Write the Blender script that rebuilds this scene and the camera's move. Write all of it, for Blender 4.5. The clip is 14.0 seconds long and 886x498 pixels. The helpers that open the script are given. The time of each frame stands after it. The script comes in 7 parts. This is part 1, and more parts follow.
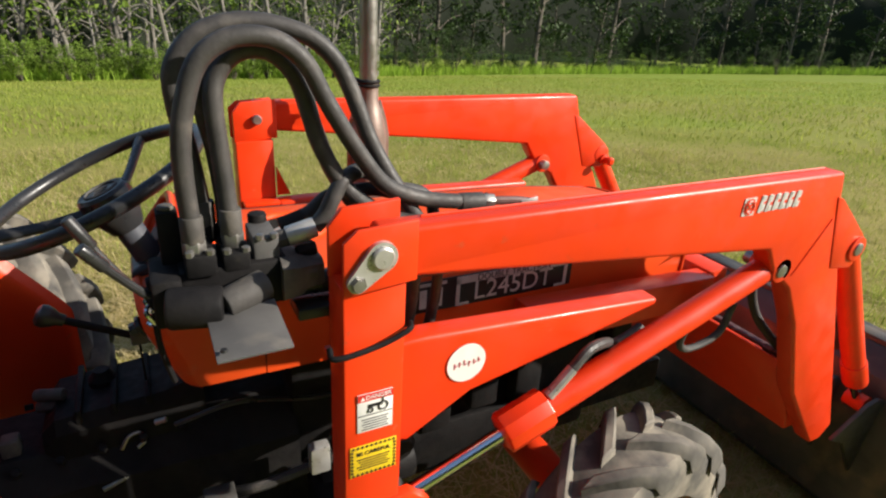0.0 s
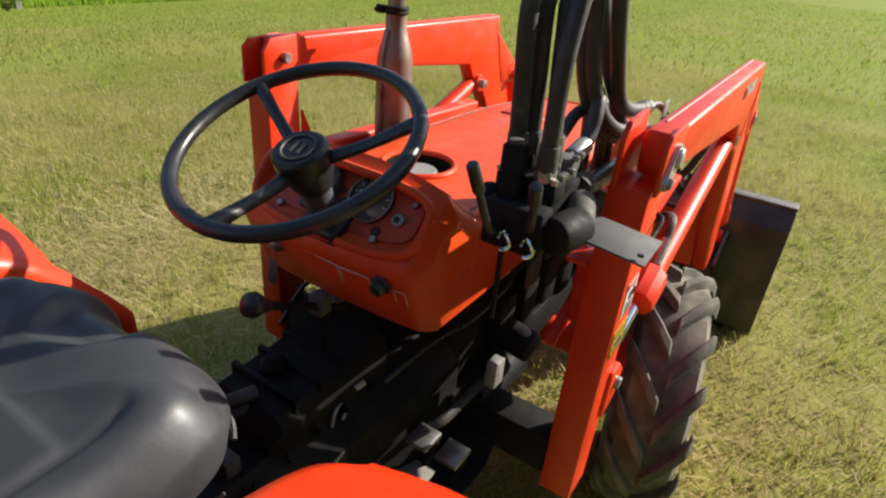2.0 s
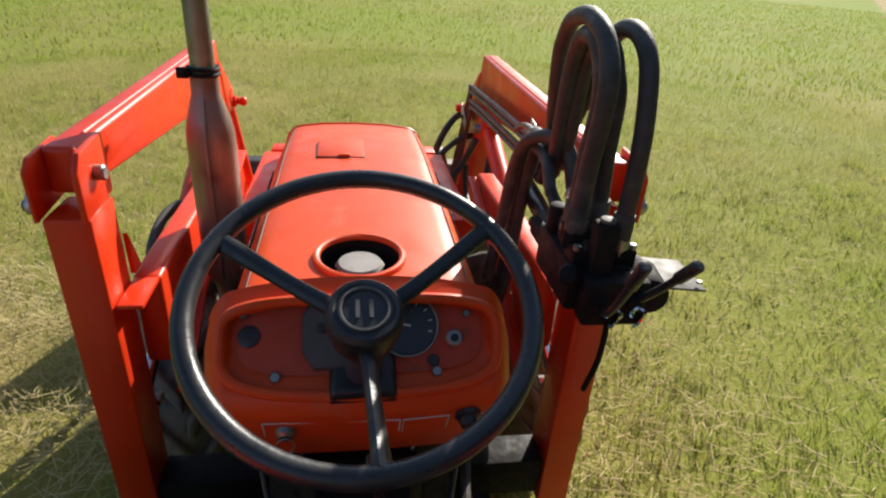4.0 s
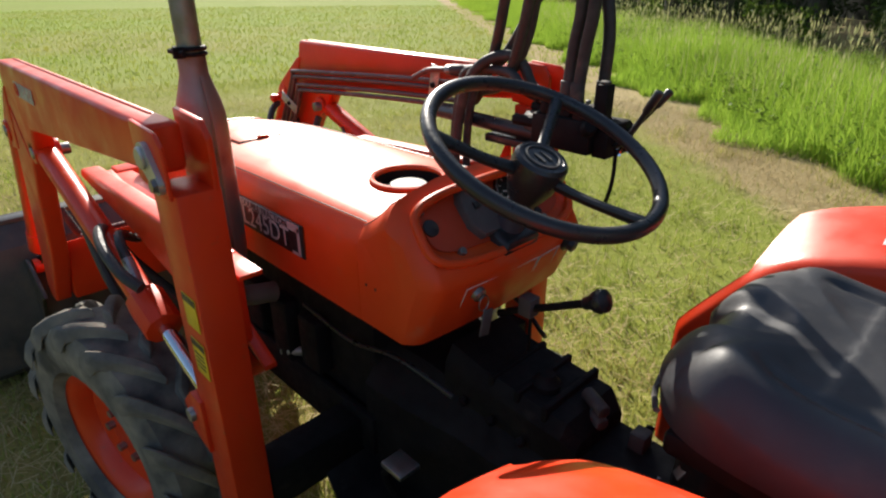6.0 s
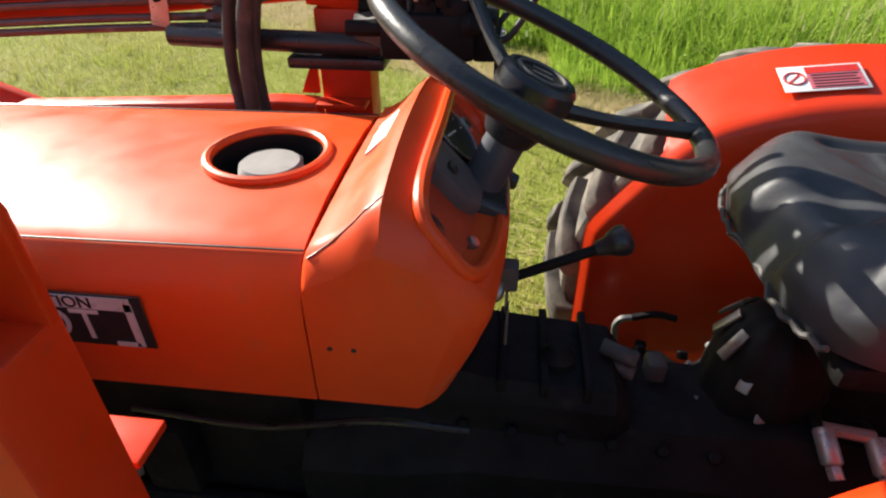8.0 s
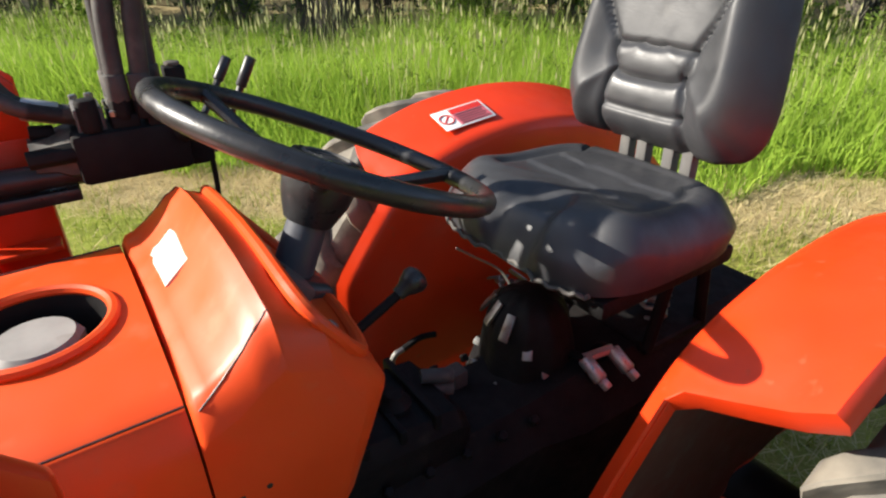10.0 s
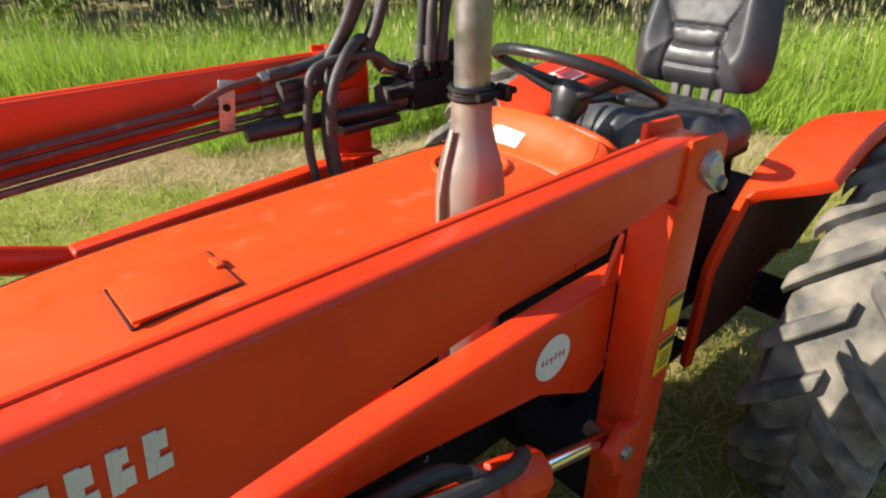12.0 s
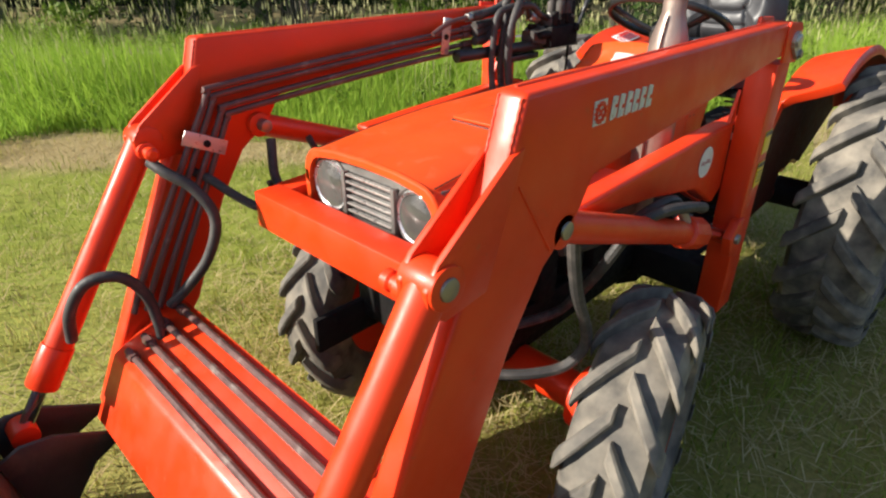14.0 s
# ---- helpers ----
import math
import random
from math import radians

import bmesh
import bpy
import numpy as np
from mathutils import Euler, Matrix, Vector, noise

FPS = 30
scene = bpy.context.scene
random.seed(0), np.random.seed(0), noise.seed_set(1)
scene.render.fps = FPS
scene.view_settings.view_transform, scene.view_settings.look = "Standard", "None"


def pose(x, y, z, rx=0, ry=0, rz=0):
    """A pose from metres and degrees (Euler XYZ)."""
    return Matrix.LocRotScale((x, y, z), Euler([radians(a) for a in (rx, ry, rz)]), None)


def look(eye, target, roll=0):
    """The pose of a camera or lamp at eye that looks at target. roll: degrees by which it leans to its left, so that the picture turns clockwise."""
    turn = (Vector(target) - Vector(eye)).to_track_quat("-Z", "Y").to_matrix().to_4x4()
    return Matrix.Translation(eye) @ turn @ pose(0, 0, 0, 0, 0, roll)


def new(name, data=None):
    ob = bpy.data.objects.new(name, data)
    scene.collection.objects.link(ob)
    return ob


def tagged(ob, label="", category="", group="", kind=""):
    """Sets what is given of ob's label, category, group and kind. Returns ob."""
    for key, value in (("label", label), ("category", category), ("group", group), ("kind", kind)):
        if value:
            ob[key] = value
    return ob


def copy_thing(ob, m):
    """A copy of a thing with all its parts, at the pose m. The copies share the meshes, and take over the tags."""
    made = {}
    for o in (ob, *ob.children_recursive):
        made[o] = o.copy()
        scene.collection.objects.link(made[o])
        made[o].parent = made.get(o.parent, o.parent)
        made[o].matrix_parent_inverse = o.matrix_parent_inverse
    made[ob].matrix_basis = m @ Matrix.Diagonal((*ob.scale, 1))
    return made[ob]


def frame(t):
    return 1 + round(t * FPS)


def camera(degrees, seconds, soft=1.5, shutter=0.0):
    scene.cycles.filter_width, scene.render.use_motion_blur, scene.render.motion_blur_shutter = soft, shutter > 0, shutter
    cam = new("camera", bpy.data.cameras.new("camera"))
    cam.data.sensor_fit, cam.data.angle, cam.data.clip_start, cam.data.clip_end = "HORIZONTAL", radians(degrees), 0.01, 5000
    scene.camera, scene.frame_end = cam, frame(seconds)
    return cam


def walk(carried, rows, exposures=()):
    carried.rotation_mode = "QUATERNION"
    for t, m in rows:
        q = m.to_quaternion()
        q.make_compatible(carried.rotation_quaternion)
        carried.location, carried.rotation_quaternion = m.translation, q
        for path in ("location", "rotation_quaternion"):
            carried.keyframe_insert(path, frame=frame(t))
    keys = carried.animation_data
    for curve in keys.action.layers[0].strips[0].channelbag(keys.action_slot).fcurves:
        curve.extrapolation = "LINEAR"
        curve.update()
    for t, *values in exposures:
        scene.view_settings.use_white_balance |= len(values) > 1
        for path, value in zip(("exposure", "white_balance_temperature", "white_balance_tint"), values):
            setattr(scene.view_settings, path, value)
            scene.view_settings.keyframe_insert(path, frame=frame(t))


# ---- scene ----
cam = camera(74.6, 14.0, soft=2.2)
PATH = [
    (0, (0.815, -1.15, 1.552), (1.689, 0.459, 0.747), 3.6),
    (0.5, (0.611, -1.048, 1.527), (1.63, 0.465, 0.709), 3.8),
    (1, (0.439, -0.891, 1.536), (1.626, 0.474, 0.683), 4.5),
    (1.5, (0.296, -0.758, 1.517), (1.648, 0.406, 0.614), 4.9),
    (2, (0.13, -0.647, 1.502), (1.636, 0.266, 0.555), 5.3),
    (2.5, (0.062, -0.488, 1.449), (1.694, 0.145, 0.482), 4.8),
    (3, (0.027, -0.345, 1.457), (1.755, -0.022, 0.504), 4.5),
    (3.2, (0.026, -0.298, 1.456), (1.783, -0.109, 0.519), 4.6),
    (4.25, (0.20, 0.13, 1.60), (1.82, -0.32, 0.72), 4.2),
    (5.3, (0.065, 0.543, 1.474), (1.549, -0.516, 0.651), 2.7),
    (5.5, (0.105, 0.642, 1.464), (1.532, -0.491, 0.64), 2.1),
    (6, (0.203, 0.745, 1.456), (1.502, -0.519, 0.609), 0.0),
    (6.5, (0.391, 0.693, 1.457), (1.539, -0.67, 0.548), -1.6),
    (7, (0.483, 0.688, 1.45), (1.423, -0.764, 0.446), -2.5),
    (7.5, (0.681, 0.676, 1.449), (1.279, -0.871, 0.33), -1.6),
    (8, (0.771, 0.641, 1.398), (0.971, -0.996, 0.266), -0.2),
    (8.5, (0.785, 0.506, 1.35), (0.539, -1.118, 0.21), 1.0),
    (8.7, (0.784, 0.478, 1.362), (0.356, -1.113, 0.228), 1.5),
    (10.8, (1.265, 0.775, 1.442), (0.236, -0.701, 0.569), -1.5),
    (11, (1.348, 0.799, 1.447), (0.337, -0.675, 0.549), -1.7),
    (11.5, (1.635, 0.788, 1.46), (0.531, -0.583, 0.511), -1.1),
    (12, (1.858, 0.808, 1.51), (0.7, -0.505, 0.542), -0.3),
    (12.5, (2.11, 0.865, 1.51), (0.94, -0.446, 0.554), -0.1),
    (13, (2.355, 0.844, 1.489), (1.141, -0.43, 0.539), 0.4),
    (13.5, (2.563, 0.823, 1.457), (1.316, -0.426, 0.517), 0.3),
    (14, (2.741, 0.904, 1.418), (1.466, -0.337, 0.506), -0.2),
]
EXPOSURES = [(0, 0.95), (2.5, 1.02), (5.5, 1.0), (6.5, 1.05), (7.2, 1.22), (8, 1.38), (8.7, 1.45), (10.8, 1.32), (12.5, 1.25), (14, 1.18)]
walk(cam, [(t, look(eye, target, roll)) for t, eye, target, roll in PATH], EXPOSURES)

# ---- sun, sky, exposure ----
SUN_AZ, SUN_EL = radians(-33), radians(28.5)
scene.view_settings.exposure = 1.0
world = bpy.data.worlds.new("sky")
scene.world = world
world.use_nodes = True
_wn = world.node_tree.nodes
_sky = _wn.new("ShaderNodeTexSky")
_sky.sky_type, _sky.sun_disc = "NISHITA", False
_sky.sun_elevation, _sky.sun_rotation = SUN_EL, math.pi / 2 - SUN_AZ
world.node_tree.links.new(_sky.outputs[0], _wn["Background"].inputs[0])
_wn["Background"].inputs[1].default_value = 0.08
_sd = bpy.data.lights.new("sun", "SUN")
_sd.energy, _sd.angle, _sd.color = 4.2, radians(0.6), (1.0, 0.93, 0.82)
sun = new("sun", _sd)
sun.matrix_world = look((8 * math.cos(SUN_AZ), 8 * math.sin(SUN_AZ), 8 * math.tan(SUN_EL)), (0, 0, 0))


# ---- materials ----
def node_mat(name):
    m = bpy.data.materials.new(name)
    m.use_nodes = True
    nt = m.node_tree
    return m, nt.nodes, nt.links, nt.nodes["Principled BSDF"]


def mix_rgb(nodes, links, fac, a, b):
    n = nodes.new("ShaderNodeMix")
    n.data_type = "RGBA"
    links.new(fac, n.inputs[0])
    for sock, v in ((n.inputs[6], a), (n.inputs[7], b)):
        if isinstance(v, tuple):
            sock.default_value = (*v, 1)
        else:
            links.new(v, sock)
    return n.outputs[2]


def noise_fac(nodes, links, scale, lo, hi, detail=6, coord=None, stretch=None):
    tc = nodes.new("ShaderNodeTexCoord")
    n = nodes.new("ShaderNodeTexNoise")
    n.inputs["Scale"].default_value, n.inputs["Detail"].default_value = scale, detail
    src = tc.outputs["Object"]
    if stretch:
        mp = nodes.new("ShaderNodeMapping")
        mp.inputs["Scale"].default_value = stretch
        links.new(src, mp.inputs[0])
        src = mp.outputs[0]
    links.new(src, n.inputs["Vector"])
    r = nodes.new("ShaderNodeMapRange")
    r.inputs[1].default_value, r.inputs[2].default_value = lo, hi
    links.new(n.outputs[0], r.inputs[0])
    return r.outputs[0]


def surface(name, col, col2=None, rough=0.5, metal=0.0, scale=8, spread=(0.35, 0.7), dirt=None, dirt_scale=25, dirt_at=(0.6, 0.75),
            bump=0.0, bump_scale=120, rough_var=0.12, coat=0.0, spec=0.5, stretch=None):
    """A paint, metal, rubber or plastic: broad change of tone, specks of dirt and a fine bump."""
    m, nodes, links, b = node_mat(name)
    base = mix_rgb(nodes, links, noise_fac(nodes, links, scale, *spread, stretch=stretch), col, col2 or tuple(c * 0.8 for c in col))
    if dirt:
        base = mix_rgb(nodes, links, noise_fac(nodes, links, dirt_scale, *dirt_at, detail=9), base, dirt)
    links.new(base, b.inputs["Base Color"])
    f = noise_fac(nodes, links, scale * 3.1, 0.3, 0.7)
    r = nodes.new("ShaderNodeMapRange")
    r.inputs[3].default_value, r.inputs[4].default_value = max(0.03, rough - rough_var), min(1, rough + rough_var)
    links.new(f, r.inputs[0])
    links.new(r.outputs[0], b.inputs["Roughness"])
    b.inputs["Metallic"].default_value = metal
    b.inputs["Coat Weight"].default_value = coat
    b.inputs["Coat Roughness"].default_value = 0.12
    b.inputs["Specular IOR Level"].default_value = spec
    if bump:
        bn = nodes.new("ShaderNodeBump")
        bn.inputs["Strength"].default_value, bn.inputs["Distance"].default_value = bump, 0.002
        links.new(noise_fac(nodes, links, bump_scale, 0, 1), bn.inputs["Height"])
        links.new(bn.outputs[0], b.inputs["Normal"])
    return m


M_LOADER = surface("loader_red_paint", (0.78, 0.046, 0.006), (0.66, 0.036, 0.005), 0.4, scale=5, dirt=(0.5, 0.08, 0.03), dirt_scale=40,
                   dirt_at=(0.66, 0.8), bump=0.12, bump_scale=60, coat=0.06, spec=0.4)
M_HOOD = surface("faded_orange_paint", (0.74, 0.08, 0.012), (0.64, 0.062, 0.010), 0.41, scale=4, dirt=(0.55, 0.14, 0.06), dirt_scale=18,
                 dirt_at=(0.6, 0.85), bump=0.06, bump_scale=30, coat=0.0, spec=0.3)
M_PANEL = surface("dull_orange_panel_paint", (0.5, 0.06, 0.014), (0.4, 0.045, 0.012), 0.55, scale=9, dirt=(0.2, 0.05, 0.025), dirt_scale=30)
M_BLACK = surface("black_plastic", (0.018, 0.018, 0.019), (0.03, 0.03, 0.031), 0.35, scale=14, dirt=(0.07, 0.065, 0.055), dirt_at=(0.64, 0.85),
                  bump=0.15, bump_scale=200)
M_VINYL = surface("black_vinyl", (0.03, 0.031, 0.035), (0.045, 0.046, 0.05), 0.48, scale=10, dirt=(0.075, 0.072, 0.066), dirt_scale=14,
                  dirt_at=(0.62, 0.95), bump=0.08, bump_scale=260)
M_RUBBER = surface("hose_rubber", (0.03, 0.028, 0.027), (0.055, 0.05, 0.046), 0.6, scale=25, dirt=(0.12, 0.105, 0.09), dirt_at=(0.58, 0.85),
                   bump=0.3, bump_scale=180)
M_TYRE = surface("tyre_rubber", (0.06, 0.057, 0.053), (0.13, 0.12, 0.105), 0.85, scale=9, dirt=(0.3, 0.265, 0.21), dirt_scale=11,
                 dirt_at=(0.38, 0.72), bump=0.4, bump_scale=90, spec=0.25)
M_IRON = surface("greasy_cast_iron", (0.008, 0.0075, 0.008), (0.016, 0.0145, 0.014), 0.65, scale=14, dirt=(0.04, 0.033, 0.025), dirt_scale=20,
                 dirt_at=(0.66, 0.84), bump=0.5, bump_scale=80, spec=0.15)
M_CAST = surface("dusty_cast_iron", (0.045, 0.041, 0.038), (0.085, 0.077, 0.068), 0.7, scale=16, dirt=(0.17, 0.145, 0.11), dirt_scale=24, dirt_at=(0.55, 0.8), bump=0.6, bump_scale=70)
M_PEDAL = surface("worn_pale_pedal_steel", (0.3, 0.28, 0.25), (0.22, 0.2, 0.17), 0.6, metal=0.3, scale=20, dirt=(0.12, 0.09, 0.06), dirt_at=(0.6, 0.8))
M_STEEL = surface("bare_steel", (0.36, 0.35, 0.33), (0.25, 0.24, 0.22), 0.4, metal=0.85, scale=18, dirt=(0.16, 0.12, 0.09), dirt_at=(0.62, 0.8))
M_ZINC = surface("zinc_plate", (0.52, 0.51, 0.49), (0.4, 0.385, 0.35), 0.36, metal=0.55, scale=30, dirt=(0.3, 0.26, 0.2), dirt_at=(0.62, 0.8))
M_CHROME = surface("chrome_rod", (0.8, 0.82, 0.85), (0.72, 0.74, 0.78), 0.1, metal=1.0, scale=20, rough_var=0.04)
M_MUFFLER = surface("weathered_aluminised_steel", (0.34, 0.28, 0.24), (0.22, 0.165, 0.14), 0.45, metal=0.55, scale=9, dirt=(0.2, 0.1, 0.06),
                    dirt_scale=16, dirt_at=(0.55, 0.8), bump=0.3, bump_scale=70, stretch=(1, 1, 0.35))
M_TUBE = surface("painted_hydraulic_tube", (0.14, 0.07, 0.06), (0.09, 0.05, 0.045), 0.42, metal=0.2, scale=20, dirt=(0.3, 0.27, 0.23), dirt_at=(0.6, 0.85))
M_PLATE = surface("dusty_grey_plate", (0.075, 0.072, 0.07), (0.12, 0.115, 0.108), 0.68, metal=0.1, scale=12, dirt=(0.15, 0.135, 0.115), dirt_at=(0.6, 0.85))
M_BUCKET = surface("worn_bucket_steel", (0.05, 0.047, 0.044), (0.11, 0.095, 0.08), 0.5, metal=0.45, scale=6, dirt=(0.17, 0.12, 0.08),
                   dirt_scale=9, dirt_at=(0.55, 0.8), bump=0.3)
M_WHITE = surface("white_decal", (0.78, 0.77, 0.74), (0.7, 0.69, 0.66), 0.4, scale=30)
M_PINK = surface("faded_pink_ink", (0.5, 0.11, 0.14), (0.42, 0.08, 0.1), 0.5)
M_TRIM = surface("dull_grey_trim", (0.13, 0.122, 0.115), (0.18, 0.17, 0.16), 0.45, metal=0.4, scale=14, dirt=(0.16, 0.13, 0.1), dirt_at=(0.6, 0.85))
M_BARS = surface("bright_grille_bars", (0.5, 0.48, 0.45), (0.38, 0.36, 0.34), 0.34, metal=0.6, scale=20, dirt=(0.2, 0.17, 0.14), dirt_at=(0.62, 0.85))
M_BOWL = surface("bright_lamp_bowl", (0.85, 0.86, 0.86), (0.75, 0.76, 0.77), 0.3, metal=0.75, scale=30, rough_var=0.1)
M_SILVER = surface("silver_decal_foil", (0.62, 0.61, 0.59), (0.52, 0.51, 0.49), 0.35, metal=0.1, scale=30)
M_COLUMN = surface("blue_grey_paint", (0.05, 0.055, 0.068), (0.075, 0.08, 0.095), 0.5, scale=10, dirt=(0.1, 0.095, 0.085), dirt_at=(0.62, 0.85))
# dark red-brown, the shade on the fender guards put into colour
M_GUARDSHADE = surface("guard_shade_brown", (0.11, 0.03, 0.014), (0.08, 0.04, 0.024), 0.9, scale=9, dirt=(0.1, 0.07, 0.045), dirt_scale=30, dirt_at=(0.55, 0.8))
M_INK = surface("black_ink", (0.015, 0.015, 0.016), (0.022, 0.022, 0.022), 0.4, scale=30)
M_YELLOW = surface("yellow_decal", (0.8, 0.55, 0.02), (0.72, 0.47, 0.02), 0.4, scale=30)
M_REDINK = surface("red_ink", (0.6, 0.03, 0.02), (0.5, 0.025, 0.02), 0.4, scale=30)
M_PAPER = surface("worn_sticker_paper", (0.66, 0.63, 0.56), (0.5, 0.45, 0.38), 0.6, scale=30, dirt=(0.32, 0.25, 0.18), dirt_scale=60)
M_GAUGE = surface("gauge_face", (0.03, 0.032, 0.036), None, 0.18)
M_CAP = surface("grey_plastic_cap", (0.22, 0.21, 0.195), (0.3, 0.285, 0.265), 0.6, scale=22, dirt=(0.16, 0.14, 0.12))


def glass_mat():
    m, nodes, links, b = node_mat("clear_lens_glass")
    b.inputs["Transmission Weight"].default_value = 1.0
    b.inputs["Roughness"].default_value = 0.06
    b.inputs["Base Color"].default_value = (0.95, 0.96, 0.97, 1)
    return m


M_GLASS = glass_mat()


def grass_mat(name, a, b2, c, rough=0.75, trans=0.35):
    """Blades: a tone for each blade, with broad patches over the field."""
    m, nodes, links, b = node_mat(name)
    g = nodes.new("ShaderNodeNewGeometry")
    base = mix_rgb(nodes, links, g.outputs["Random Per Island"], a, b2)
    base = mix_rgb(nodes, links, noise_fac(nodes, links, 0.55, 0.42, 0.66, detail=4), base, c)
    links.new(base, b.inputs["Base Color"])
    b.inputs["Roughness"].default_value = rough
    b.inputs["Specular IOR Level"].default_value = 0.2
    t = nodes.new("ShaderNodeBsdfTranslucent")
    links.new(base, t.inputs["Color"])
    mx = nodes.new("ShaderNodeMixShader")
    mx.inputs[0].default_value = trans
    links.new(b.outputs[0], mx.inputs[1])
    links.new(t.outputs[0], mx.inputs[2])
    links.new(mx.outputs[0], nodes["Material Output"].inputs["Surface"])
    return m


M_MOWN = grass_mat("mown_grass", (0.17, 0.245, 0.03), (0.35, 0.40, 0.075), (0.42, 0.39, 0.125), trans=0.45)
M_FAR = grass_mat("far_mown_grass", (0.19, 0.27, 0.03), (0.34, 0.40, 0.068), (0.36, 0.36, 0.09), trans=0.45)
M_HAY = grass_mat("cut_hay", (0.46, 0.37, 0.17), (0.58, 0.49, 0.27), (0.38, 0.29, 0.13), trans=0.2)
M_TALL = grass_mat("tall_grass", (0.2, 0.35, 0.035), (0.44, 0.58, 0.085), (0.32, 0.47, 0.06), trans=0.45)
M_STRAW = grass_mat("grass_seed_heads", (0.45, 0.43, 0.2), (0.55, 0.52, 0.28), (0.4, 0.4, 0.18))
M_LEAF = grass_mat("tree_leaves", (0.022, 0.045, 0.010), (0.05, 0.085, 0.018), (0.035, 0.06, 0.013), rough=0.6, trans=0.2)
# near-black green with the shade between far trunks put into the colour
M_WOODSHADE = grass_mat("woods_shade", (0.006, 0.010, 0.004), (0.014, 0.02, 0.008), (0.009, 0.014, 0.006), trans=0.05)
M_LEAF2 = grass_mat("bright_shrub_leaves", (0.1, 0.18, 0.02), (0.2, 0.27, 0.04), (0.13, 0.2, 0.03), rough=0.6)
M_PALEBARK = surface("pale_grey_bark", (0.13, 0.118, 0.1), (0.21, 0.19, 0.165), 0.9, scale=3, dirt=(0.12, 0.1, 0.08), dirt_scale=8, bump=0.5, bump_scale=20)
M_BARK = surface("bark", (0.07, 0.058, 0.045), (0.15, 0.128, 0.1), 0.9, scale=3, dirt=(0.07, 0.055, 0.04), dirt_scale=8, bump=0.6, bump_scale=20)


# line along which the mown field meets the tall grass, and its normal into the grass
EDGE_O, EDGE_D, EDGE_N = (0.48, -3.9), (0.76, -0.65), (-0.65, -0.76)


def soil_mat():
    m, nodes, links, b = node_mat("mown_field")
    a = mix_rgb(nodes, links, noise_fac(nodes, links, 0.5, 0.4, 0.66, detail=5), (0.24, 0.225, 0.05), (0.36, 0.3, 0.105))
    a = mix_rgb(nodes, links, noise_fac(nodes, links, 5, 0.42, 0.85, detail=8, stretch=(1, 0.5, 1)), a, (0.3, 0.235, 0.095))
    a = mix_rgb(nodes, links, noise_fac(nodes, links, 60, 0.42, 0.8, detail=9), a, (0.15, 0.14, 0.037))
    a = mix_rgb(nodes, links, noise_fac(nodes, links, 0.12, 0.45, 0.62, detail=3), a, (0.22, 0.25, 0.045))
    tc = nodes.new("ShaderNodeTexCoord")
    # greener regrowth further out over the field
    far = nodes.new("ShaderNodeVectorMath")
    far.operation = "LENGTH"
    links.new(tc.outputs["Object"], far.inputs[0])
    grow = nodes.new("ShaderNodeMapRange")
    grow.inputs[1].default_value, grow.inputs[2].default_value, grow.inputs[4].default_value = 6.0, 26.0, 0.7
    links.new(far.outputs["Value"], grow.inputs[0])
    a = mix_rgb(nodes, links, grow.outputs[0], a, (0.2, 0.275, 0.036))
    # matted dry hay on the strip beside the tall grass
    dot = nodes.new("ShaderNodeVectorMath")
    dot.operation = "DOT_PRODUCT"
    dot.inputs[1].default_value = (EDGE_N[0], EDGE_N[1], 0)
    links.new(tc.outputs["Object"], dot.inputs[0])
    wob = nodes.new("ShaderNodeMath")
    wob.operation = "MULTIPLY_ADD"
    wob.inputs[1].default_value, wob.inputs[2].default_value = 0.5, -0.25 - (EDGE_O[0] * EDGE_N[0] + EDGE_O[1] * EDGE_N[1])
    links.new(noise_fac(nodes, links, 1.3, 0.2, 0.8, detail=5), wob.inputs[0])
    add = nodes.new("ShaderNodeMath")
    links.new(dot.outputs["Value"], add.inputs[0])
    links.new(wob.outputs[0], add.inputs[1])
    band = nodes.new("ShaderNodeMapRange")
    band.inputs[1].default_value, band.inputs[2].default_value = -1.05, -0.7
    links.new(add.outputs[0], band.inputs[0])
    hay = mix_rgb(nodes, links, noise_fac(nodes, links, 90, 0.3, 0.75, detail=8, stretch=(1, 0.35, 1)), (0.46, 0.36, 0.19), (0.25, 0.2, 0.085))
    a = mix_rgb(nodes, links, band.outputs[0], a, hay)
    links.new(a, b.inputs["Base Color"])
    b.inputs["Roughness"].default_value = 0.95
    b.inputs["Specular IOR Level"].default_value = 0.1
    bn = nodes.new("ShaderNodeBump")
    bn.inputs["Strength"].default_value, bn.inputs["Distance"].default_value = 0.3, 0.03
    links.new(noise_fac(nodes, links, 55, 0.1, 0.9, detail=12), bn.inputs["Height"])
    links.new(bn.outputs[0], b.inputs["Normal"])
    return m


M_FIELD = soil_mat()


# ---- building helpers ----
def finish(me, angle=32):
    me.polygons.foreach_set("use_smooth", [True] * len(me.polygons))
    me.set_sharp_from_angle(angle=radians(angle))


def part(name, bm, mat, parent, label="", angle=32):
    bmesh.ops.recalc_face_normals(bm, faces=bm.faces)
    me = bpy.data.meshes.new(name)
    bm.to_mesh(me)
    bm.free()
    me.materials.append(mat)
    finish(me, angle)
    ob = new(name, me)
    ob.parent = parent
    if label:
        tagged(ob, label)
    return ob


def thing(name, label, category, at=(0, 0, 0), group="", kind=""):
    ob = new(name)
    ob.location = at
    ob.empty_display_size = 0.1
    bpy.context.view_layer.update()
    return tagged(ob, label, category, group, kind)


